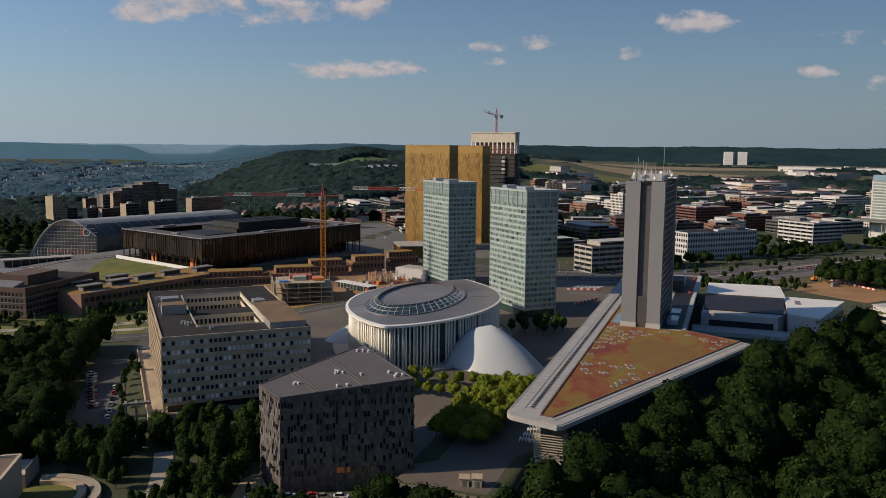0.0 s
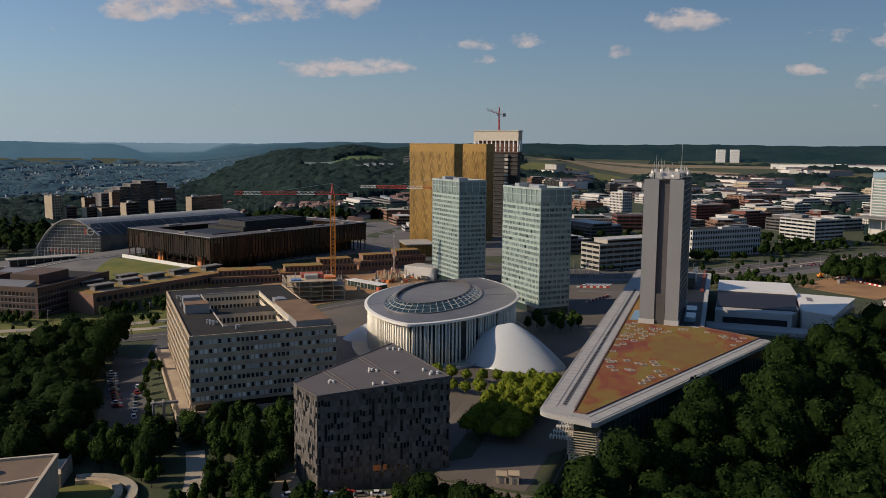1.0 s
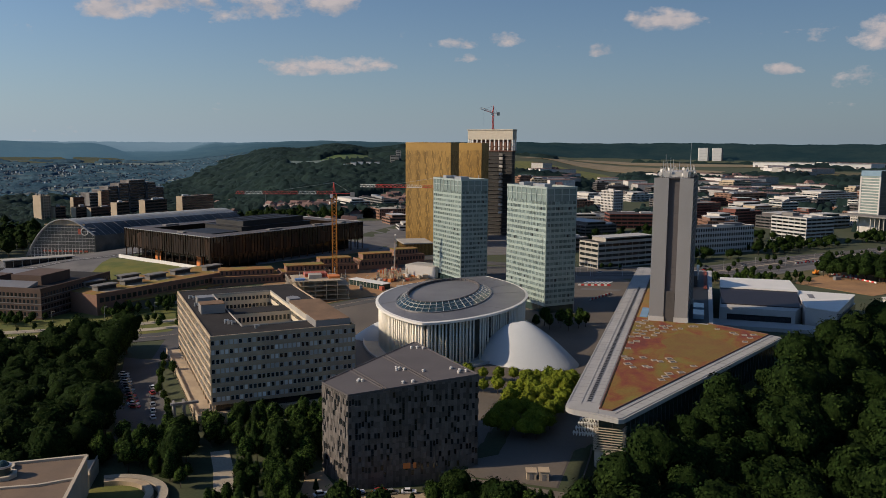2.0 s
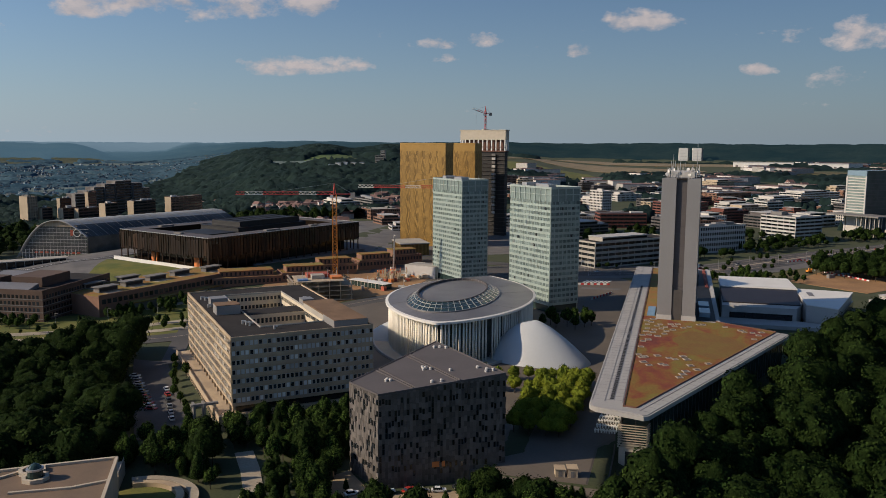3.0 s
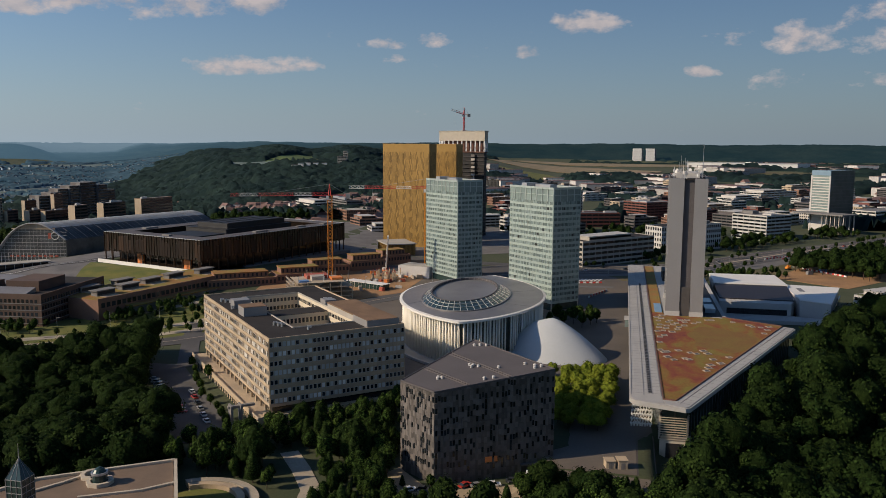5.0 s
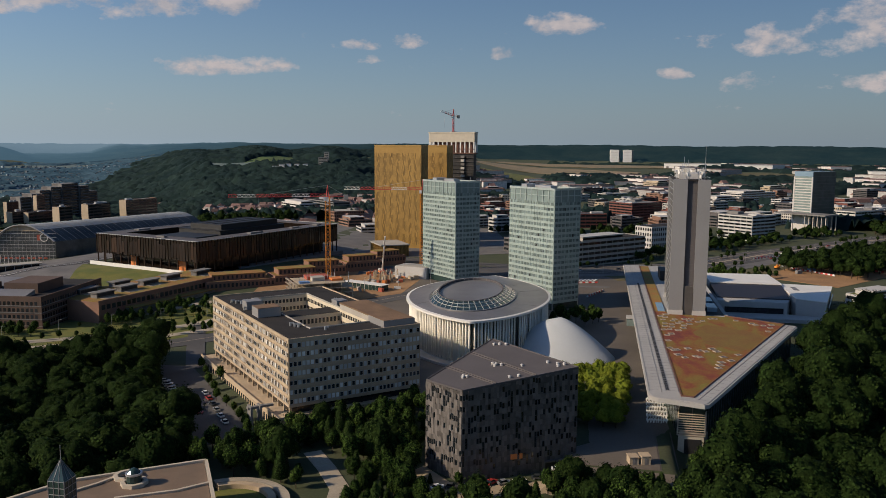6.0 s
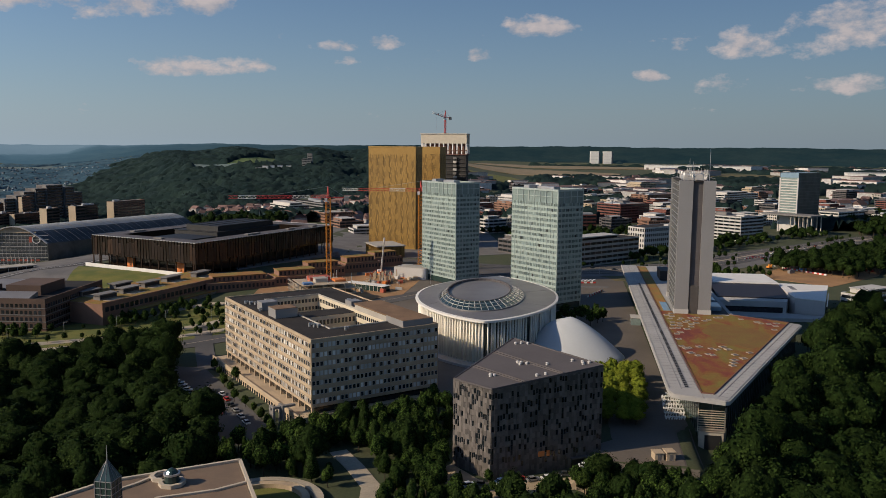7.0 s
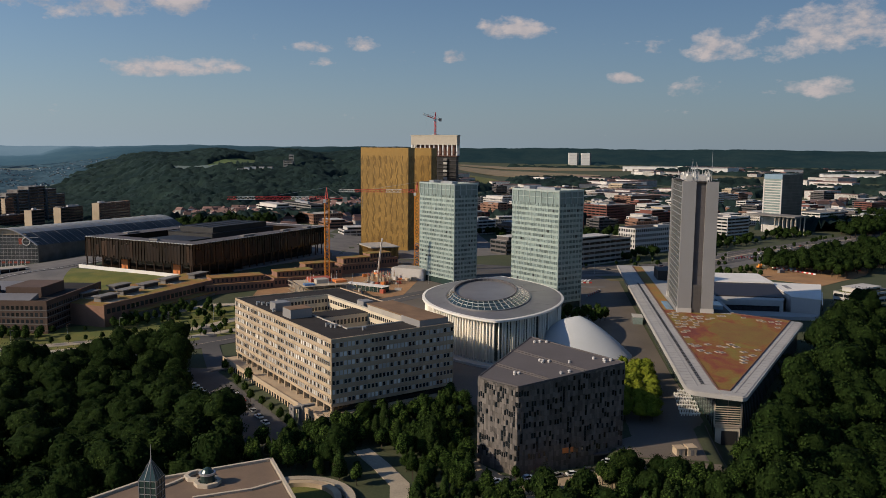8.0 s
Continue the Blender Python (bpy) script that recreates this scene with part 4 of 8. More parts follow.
def schuman():
    a, b, z0, top = 53.8, 97.0, 1.6, 26.3
    t = thing("office_block", -187.8, 232.0, 0, 42, "tan precast concrete office block with a courtyard and flat dark roof", "office block")
    deep = 14.0
    for bx in ((0, a, 0, deep), (0, a, b - deep, b), (0, deep, deep, b - deep), (a - deep, a, deep, b - deep)):
        part("wing", Shape().box(*bx, z0, top), "precast", t)
    part("wing", Shape().box(deep, a - deep, 44, 56, -2, top - 1.4), "precast", t)
    part("court_floor", Shape().box(deep, a - deep, deep, b - deep, 4, 6), "concrete", t)
    # dark roofs with a low parapet
    for p in ((0.5, a - 0.5, 0.5, deep - 0.4), (0.5, a - 0.5, b - deep + 0.4, b - 0.5), (0.5, deep - 0.4, deep - 0.4, b - deep + 0.4)):
        part("roof", Shape().box(*p, top, top + 0.15), "bitumen", t, "dark bitumen roof")
    part("roof", Shape().box(a - deep + 0.4, a - 0.5, deep + 14, b - deep + 0.4, top, top + 0.15), "bitumen", t)
    part("roof", Shape().box(deep, a - deep, 44.3, 55.7, top - 1.4, top - 1.25), "bitumen", t)
    for p in ((0, a, 0, 0.5), (0, a, b - 0.5, b), (0, 0.5, 0.5, b - 0.5), (a - 0.5, a, 0.5, b - 0.5)):
        part("parapet", Shape().box(*p, top, top + 0.6), "precast", t)
    for p in ((deep - 0.4, a - deep + 0.4, deep - 0.4, deep), (deep - 0.4, a - deep + 0.4, b - deep, b - deep + 0.4), (deep - 0.4, deep, deep, b - deep), (a - deep, a - deep + 0.4, deep, b - deep)):
        part("parapet", Shape().box(*p, top, top + 0.6), "concrete", t)
    # plant rooms
    part("plant_room", Shape().box(a - deep - 1, a - 1.5, 1.5, 15, top, top + 2.7), "grey_panel", t, "grey roof plant room with brown deck")
    part("plant_deck", Shape().box(a - deep - 0.8, a - 1.7, 1.7, 44, top + 2.3, top + 2.85), "brown_roof", t)
    part("plant_wall", Shape().box(a - deep - 0.6, a - 2, 15, 43.5, top, top + 2.3), "concrete", t)
    part("plant_room", Shape().box(3, 12.5, 42, 50, top, top + 3.8), "grey_panel", t)
    part("plant_deck", Shape().box(3, 12.5, 42, 50, top + 3.8, top + 4.0), "brown_roof", t)
    part("plant_room", Shape().box(4, 11, 60, 66, top, top + 3.6), "grey_panel", t)
    part("plant_room", Shape().box(a - 13, a - 8, 50, 56, top, top + 2.2), "grey_panel", t)
    for px, py in ((3, 78), (4.5, 76), (6, 74), (10, 20), (11, 18.5), (9, 22), (18, 9), (3, 60), (44, 60)):
        part("vent", Shape().tube(px, py, top, top + 1.6, 0.45).tube(px + 0.9, py, top + 0.9, top + 1.5, 0.5), "steel", t)
    # facades: seven rows of narrow windows between sills and piers
    floors, fh = 7, (top - z0 - 0.6) / 7
    fr, pn = window_data(1.25, 1.75)
    fd, pd = fr.data("window", "white_grey"), pn.data("pane", "pane")
    bd = pn.data("blind", "blind")
    pier = Shape().box(-0.16, 0.16, -0.22, 0.1, 0, 1.9).data("pier", "precast")
    for side in (3, 0):
        m, w = face_frame(side, a, b)
        n = round(w / 1.62)
        for k in range(floors):
            z = z0 + 0.3 + k * fh
            part("sill_band", Shape().box(0, w, -0.22, 0.1, z - 0.1, z + 0.9), "precast", t, m=m)
            rest_p, rest_b, rest_f = Shape(), Shape(), Shape()
            for i in range(n):
                x = (i + 0.5) * w / n
                dark = random.random() < (0.5 if side == 3 else 0.52)
                for s, d in ((rest_f, fr), ((rest_p if dark else rest_b), pn)):
                    s.add([(vx + x, vy, vz + z + 1.0) for vx, vy, vz in d.v], d.f)
            g = Shape()
            for i in range(n + 1):
                x = min(max(i * w / n, 0.17), w - 0.17)
                g.box(x - 0.14, x + 0.14, -0.2, 0.1, z + 0.9, z + fh - 0.1)
            tagged(part("pier", g, "precast", t, m=m), kind="stuff")
            tagged(part("window_frame", rest_f, "white_grey", t, m=m), kind="stuff")
            tagged(part("pane", rest_p, "pane", t, m=m), kind="stuff")
            if rest_b.v:
                tagged(part("blind", rest_b, "blind", t, "pale window blinds", m=m), kind="stuff")
    for p in ((deep, a - deep, b - deep - 0.08, b - deep), (a - deep - 0.08, a - deep, deep, b - deep), (deep, a - deep, 43.92, 44.0), (deep, deep + 0.08, deep, b - deep), (deep, a - deep, 56.0, 56.08)):
        hh = top - 1.5 if 43 < p[2] < 57 else top - 0.05
        part("court_wall", Shape().box(*p, 5.9, hh), "court_cream", t, "cream courtyard wall")
    # courtyard walls: window rows
    for m, w in ((pose(deep, b - deep - 0.08, 0, 0, 0, 0), a - 2 * deep), (pose(a - deep - 0.08, b - deep, 0, 0, 0, -90), b - 2 * deep)):
        for z in (top - 3.0, top - 6.6):
            g = Shape()
            for i in range(int(w / 1.7)):
                g.box(i * 1.7 + 0.5, i * 1.7 + 1.6, -0.08, 0.05, z, z + 1.6)
            tagged(part("window", g, "pane", t, m=m), kind="stuff")
    g = Shape()
    for i in range(int((a - 2 * deep) / 1.7)):
        g.box(deep + i * 1.7 + 0.5, deep + i * 1.7 + 1.5, 43.86, 43.95, top - 5.0, top - 3.0)
    tagged(part("window", g, "pane", t), kind="stuff")
    # recessed storey and podium
    part("recess", Shape().box(1.6, a - 1.6, 1.6, b - 1.6, -6, z0), "dark_glass", t)
    part("podium", Shape().box(-5.5, 2.0, -3.5, b + 3, -9, -1.2).box(2.0, a - 4, -3.5, 2.0, -9, -1.2), "precast", t)
    part("podium_parapet", Shape().box(-5.5, -5.1, -3.5, b + 3, -1.2, -0.3).box(-5.1, a - 4, -3.5, -3.1, -1.2, -0.3), "stone_tan", t)
    post = Shape().box(-0.35, 0.35, -0.4, 0.4, -1.2, z0).data("post", "precast")
    for i in range(17):
        part("post", post, "precast", t, m=Matrix.Translation((0.5, 0.8 + i * 5.95, 0)))
    m = pose(-5.5, b + 3, 0, 0, 0, 270)
    arch = Shape().box(-0.75, 0.75, -0.08, 0.3, -5.6, -2.3).data("podium_window", "pane")
    for i in range(38):
        part("podium_window", arch, "pane", t, m=m @ pose(1.8 + i * 2.7, 0, 0))
    return t


schuman()


def hotel():
    P = [(-119.2, 197.6), (-85.6, 217.0), (-116.6, 247.6), (-132.4, 207.8)]
    Z = [22.8, 26.8, 27.0, 22.5]
    z0 = -8.0
    t = thing("hotel", 0, 0, 0, 0, "dark hotel block clad in narrow slate-grey panels with a sloping roof", "hotel")
    part("body", Shape().prism(P, z0, [z - 0.3 for z in Z]), "slate_roof", t)
    cx, cy = sum(p[0] for p in P) / 4, sum(p[1] for p in P) / 4
    inn = [(x + (cx - x) * 0.012, y + (cy - y) * 0.012) for x, y in P]
    part("roof", Shape().prism(inn, [z - 0.3 for z in Z], [z + 0.05 for z in Z]), "slate_roof", t, "dark grey sheet roof")
    for i in range(4):
        j = (i + 1) % 4
        part("parapet", Shape().obox((*P[i], Z[i] + 0.05), (*P[j], Z[j] + 0.05), 0.35, 0.5), "slate_roof", t)

    def on_roof(u, v):
        a = Vector((*P[3], Z[3])).lerp(Vector((*P[2], Z[2])), u)
        b = Vector((*P[0], Z[0])).lerp(Vector((*P[1], Z[1])), u)
        return b.lerp(a, v)

    for u in (0.27, 0.62):
        for d in (0.0, 0.025):
            part("roof_seam", Shape().obox(on_roof(u + d, 0.02) + Vector((0, 0, 0.2)), on_roof(u + d * 1.4, 0.98) + Vector((0, 0, 0.2)), 0.25, 0.3), "slate_roof", t)
    for u, v in ((0.2, 0.5), (0.23, 0.47), (0.22, 0.53), (0.55, 0.5), (0.58, 0.52), (0.60, 0.46), (0.57, 0.56), (0.45, 0.1), (0.52, 0.08), (0.9, 0.1), (0.93, 0.14), (0.96, 0.1), (0.9, 0.22), (0.9, 0.9), (0.94, 0.86), (0.97, 0.8), (0.7, 0.3)):
        q = on_roof(u, v)
        part("vent", Shape().tube(q.x, q.y, q.z, q.z + 0.6, 0.5, 0.42).tube(q.x, q.y, q.z + 0.6, q.z + 0.9, 0.62, 0.3), "white_grey", t, "white metal roof vent")
    # cladding: staggered panels and windows
    cell_w, cell_h = 0.92, 1.72
    sizes = {}
    count = 0
    rest, rest_w = Shape(), Shape()
    for i in range(4):
        A, B = Vector(P[i]), Vector(P[(i + 1) % 4])
        w = (B - A).length
        m = Matrix.Translation((A.x, A.y, 0)) @ Matrix.Rotation(math.atan2(B.y - A.y, B.x - A.x), 4, "Z")
        n = round(w / cell_w)
        cw = w / n
        rows = int((max(Z[i], Z[(i + 1) % 4]) - z0) / cell_h) + 1
        shared = {d: Shape().box(-cw / 2 + 0.02, cw / 2 - 0.02, -d, 0.02, 0.02, cell_h - 0.02).data("panel", "slate_panel") for d in (0.16, 0.22, 0.3)} if i in (0, 3) else None
        wide = {}
        for r in range(rows):
            floor_row = r % 2 == 0
            c = 0
            while c < n:
                f = (c + 0.5) / n
                lim = Z[i] + (Z[(i + 1) % 4] - Z[i]) * f - 0.35
                z = z0 + r * cell_h + (0.4 if c % 3 == 1 else 0.0)
                h = min(cell_h, lim - z)
                if h < 0.3:
                    c += 1
                    continue
                x = (c + 0.5) * cw
                win = r > 2 and random.random() < (0.40 if floor_row else 0.1) and h > 1.5
                if win:
                    k = 1
                    k = min(k, n - c)
                    x0 = c * cw
                    rest_w.add([m @ Vector(q) for q in Shape().box(x0 + 0.16, x0 + k * cw - 0.1, -0.05, 0.02, z + 0.05, z + h - 0.05).v], Shape().box(0, 1, 0, 1, 0, 1).f)
                    c += k
                    continue
                d = random.choice((0.16, 0.22, 0.3))
                if i == 3 and h == cell_h and count < 290:
                    part("panel", shared[d], "slate_panel", t, m=m @ pose(x, 0, z))
                    count += 1
                else:
                    q = Shape().box(x - cw / 2 + 0.02, x + cw / 2 - 0.02, -d, 0.02, z + 0.02, z + h - 0.02)
                    rest.add([m @ Vector(p) for p in q.v], q.f)
                c += 1
    tagged(part("cladding", rest, "slate_panel", t, "slate-grey panels of uneven depth"), kind="stuff")
    tagged(part("window", rest_w, "dark_glass", t, "dark windows between the panels"), kind="stuff")
    # dining room panes, their glow painted as plain orange, and the open corner
    A, B = Vector(P[0]), Vector(P[1])
    m = Matrix.Translation((A.x, A.y, 0)) @ Matrix.Rotation(math.atan2(B.y - A.y, B.x - A.x), 4, "Z")
    part("awning", Shape().box(16.0, 18.2, -0.5, -0.3, -0.5, 1.2), "orange", t, "dining room pane, its glow painted orange", m=m)
    part("awning", Shape().box(19.0, 20.0, -0.5, -0.3, -0.5, 1.2), "orange", t, "dining room pane, its glow painted orange", m=m)
    part("entrance", Shape().box(28, 36, -0.45, 0.0, z0, -2.6), "black", t, m=m)
    part("canopy", Shape().box(27.5, 37, -1.6, 0.0, -2.6, -2.2), "slate_roof", t, m=m)
    return t


hotel()

# ---- congress centre and slab tower ----


def congress():
    top = 13.4
    t = thing("congress_centre", 0, 0, 0, 0, "low triangular congress centre with a red sedum roof and white rim", "congress centre")

    def arc(c, r, a0, a1, n=6):
        return [(c[0] + r * math.cos(radians(a0 + (a1 - a0) * i / n)), c[1] + r * math.sin(radians(a0 + (a1 - a0) * i / n))) for i in range(n + 1)]

    outer = arc((-57.5, 238.5), 5.0, 180, 262) + [(-45.2, 229.6), (-43.6, 230.6)] + [(11.4, 358.0), (11.0, 360.5), (-16.2, 376.2), (-15.2, 545), (-62.5, 545)]
    part("roof_slab", Shape().prism(outer, top - 1.6, top - 0.2), "rim_grey", t, "pale grey metal roof edge")
    # walkway strips on the rim
    left = [(-62.3, 239.0), (-61.0, 235.0), (-58.0, 233.7), (-51.6, 232.6), (-52.0, 238.6), (-52.0, 545), (-62.3, 545)]
    part("rim_roof", Shape().prism(left, top - 0.2, top), "rim_grey", t)
    part("rim_roof", Shape().prism([(-51.4, 232.5), (-45.4, 230.2), (-44.2, 231.0), (10.8, 358.2), (10.4, 360.0), (6.6, 362.0), (-47.6, 236.8), (-51.8, 237.0)], top - 0.2, top), "rim_grey", t)
    part("rim_roof", Shape().prism([(-18.0, 377.4), (-16.4, 376.6), (-15.4, 545), (-18.0, 545)], top - 0.2, top), "white_grey", t)
    for x in (-61.9, -57.9, -52.3):
        part("rim_seam", Shape().box(x - 0.1, x + 0.1, 241, 544, top, top + 0.1), "grey_panel", t)
    part("gutter", Shape().box(-56.6, -55.0, 243, 470, top, top + 0.05), "grey_panel", t)
    slot = Shape().box(-0.55, 0.55, -0.72, 0.72, 0, 0.1).data("roof_light", "black")
    for i in range(95):
        part("roof_light", slot, "black", t, m=Matrix.Translation((-55.8, 244.5 + i * 2.35, top + 0.04)))
    for k in (0.45,):
        a, b = Vector((-47 - 3 * k + 1.8, 233 + 3 * k, top + 0.06)), Vector((9.6 - 3 * k, 360 + 1.5 * k, top + 0.06))
        part("rim_seam", Shape().obox(a, b, 0.16, 0.1), "zinc", t)
    joints = Shape()
    for i in range(72):
        joints.box(-62.2, -52.1, 243 + i * 4.1, 243.1 + i * 4.1, top, top + 0.03)
    for i in range(30):
        a = Vector((-44.6, 231.6, top + 0.015)).lerp(Vector((10.4, 358.2, top + 0.015)), (i + 0.5) / 30)
        joints.obox(a, a + Vector((-3.9, 1.7, 0)), 0.1, 0.03)
    tagged(part("rim_joint", joints, "zinc", t, "fine joints of the roof edge"), kind="stuff")
    # planted roof in its frame
    bed = [(-51.4, 237.6), (-48.0, 237.0), (6.0, 361.8), (-18.4, 375.6), (-18.6, 373.4), (-51.4, 380.5)]
    part("sedum_roof", Shape().prism(bed, top - 0.2, top + 0.12), "sedum", t, "red and green sedum planting")
    part("sedum_patch", Shape().prism([(-24.0 + 13.5 * math.cos(a) * (1 + 0.1 * math.sin(3 * a + 1) + 0.07 * math.sin(7 * a)), 329 + 22 * math.sin(a) * (1 + 0.09 * math.sin(4 * a) + 0.06 * math.sin(9 * a + 2))) for a in [2 * math.pi * i / 56 for i in range(56)]], top, top + 0.15), "sedum_brown", t, "round brown bare patch of the roof planting")
    part("sedum_strip", Shape().prism([(-51.4, 381), (-45.8, 380), (-45.8, 540), (-51.4, 540)], top - 0.2, top + 0.1), "sedum_green", t)
    for a, b in (((-51.7, 237.2), (-51.7, 541)), ((-51.7, 237.2), (-47.8, 236.6)), ((-47.8, 236.6), (6.4, 361.8)), ((6.4, 362.1), (-18.3, 376.2))):
        part("bed_edge", Shape().obox((*a, top + 0.15), (*b, top + 0.15), 0.35, 0.45), "red_oxide", t, "rust-red roof edging")
    # roof lights in loose rows on the planting
    def light(x, y, rot, s=1.0):
        part("skylight", SKY, "kerb", t, m=pose(x, y, top + 0.1, 0, 0, rot) @ Matrix.Diagonal((s, s, 1, 1)))
        part("skylight_pane", SKYP, "slate_roof", t, m=pose(x, y, top + 0.1, 0, 0, rot) @ Matrix.Diagonal((s, s, 1, 1)))

    SKY = Shape().ring([(-1.25, -1.25), (1.25, -1.25), (1.25, 1.25), (-1.25, 1.25)], [(-0.85, -0.85), (0.85, -0.85), (0.85, 0.85), (-0.85, 0.85)], 0, 0.28).data("skylight", "kerb")
    SKYP = Shape().box(-0.8, 0.8, -0.8, 0.8, 0, 0.25).data("skylight_pane", "slate_roof")
    spots = [(-50.2, 303.7), (-48.7, 300.0), (-47.7, 301.2), (-47.8, 292.9), (-45.6, 288.9), (-43.0, 304.2), (-39.8, 290.7), (-41.2, 291.7), (-38.6, 301.6), (-36.3, 300.4), (-33.3, 305.7), (-31.9, 301.6), (-30.7, 292.9), (-28.4, 287.6), (-32.5, 284.2), (-33.6, 279.8), (-34.7, 275.5), (-24.2, 297.6), (-49.4, 327.2), (-47.4, 330.4), (-49.8, 316.9), (-47.4, 339.7)]
    spots += [(-43.7, 338.0), (-50.1, 338.2), (-47.3, 366.5), (-44.5, 358.6), (-43.2, 362.1), (-40.8, 357.1), (-38.5, 363.8), (-36.8, 359.8), (-40.2, 348.9), (-35.4, 365.0), (-26.0, 366.8), (-24.2, 367.5), (-49.4, 368.8), (-46.6, 373.0), (-14.8, 365.2), (-8.4, 359.8), (-7.2, 357.0), (-3.8, 356.7), (-1.7, 352.2), (0.1, 358.7), (-4.1, 344.2)]
    spots += [(-48.5, 352.0), (-45.5, 350.5), (-42.5, 353.5), (-46.0, 345.0), (-41.0, 343.5), (-49.0, 346.0), (-37.5, 352.5), (-33.0, 358.0), (-30.5, 361.0), (-48.8, 360.5)]
    for i, (x, y) in enumerate(spots):
        light(x, y, 23 if i < 18 else 8 * (i % 3), 0.85 + 0.25 * random.random())
    # facades: glass below the roof
    wall = [(-54.5, 272.0), (-52.0, 239.5), (-43.6, 238.0), (8.6, 357.0), (-17.5, 372.5), (-17.0, 543), (-57.0, 543), (-57.0, 300.0)]
    part("glass_wall", Shape().prism(wall, -26, top - 1.6), "teal_glass", t, "dark green glass facade")
    for i in range(8):
        j = (i + 1) % 8
        a, b = Vector(wall[i]), Vector(wall[j])
        n = int((b - a).length / 3.0)
        g = Shape()
        for k in range(n + 1):
            q = a.lerp(b, k / n)
            g.box(q.x - 0.1, q.x + 0.1, q.y - 0.1, q.y + 0.1, -20, top - 1.6)
        tagged(part("mullion", g, "slate_roof", t), kind="stuff")
    # louvred nose and its base
    for k in range(10):
        z = 1.2 + k * 0.8
        part("louvre", Shape().obox((-53.0, 234.2, z), (-44.2, 234.2, z), 0.5, 0.14).obox((-44.2, 234.2, z), (-43.4, 238.5, z), 0.5, 0.14).obox((-53.0, 234.2, z), (-52.2, 239.5, z), 0.3, 0.1), "stone_beige", t)
    part("nose_base", Shape().prism([(-52.6, 234.4), (-44.4, 234.4), (-42.5, 240), (-51.5, 240)], -26, 0.8), "stone_beige", t, "pale concrete base")
    part("base_gate", Shape().box(-50.6, -45.2, 234.2, 234.4, -6, -0.2), "black", t)
    # court beside the tower
    part("court", Shape().box(-27.4, -18.2, 377.5, 540, top - 0.2, top - 0.05), "black", t)
    for y in (386, 404):
        part("glass_roof", Shape().box(-25.5, -20.5, y, y + 12, top, top + 2.2), "sky_glass", t, "sloping blue glass roof")
    part("light_well", Shape().box(-49.8, -46.2, 381, 404, top + 0.1, top + 0.35), "sky_glass", t, "pale blue glass roof strip")
    for k in range(4):
        part("pipe", Shape().obox((-20.2 + 0.5 * k, 470, top + 0.5), (-20.2 + 0.5 * k, 540, top + 0.5), 0.25, 0.25), "rust_red", t)
    part("mast", Shape().tube(-24, 505, top, top + 9, 0.5).tube(-24, 505, top + 7, top + 9, 0.9), "white", t)
    part("stair_house", Shape().box(-42, -24, 480, 500, top, top + 6), "black", t)
    return t


congress()


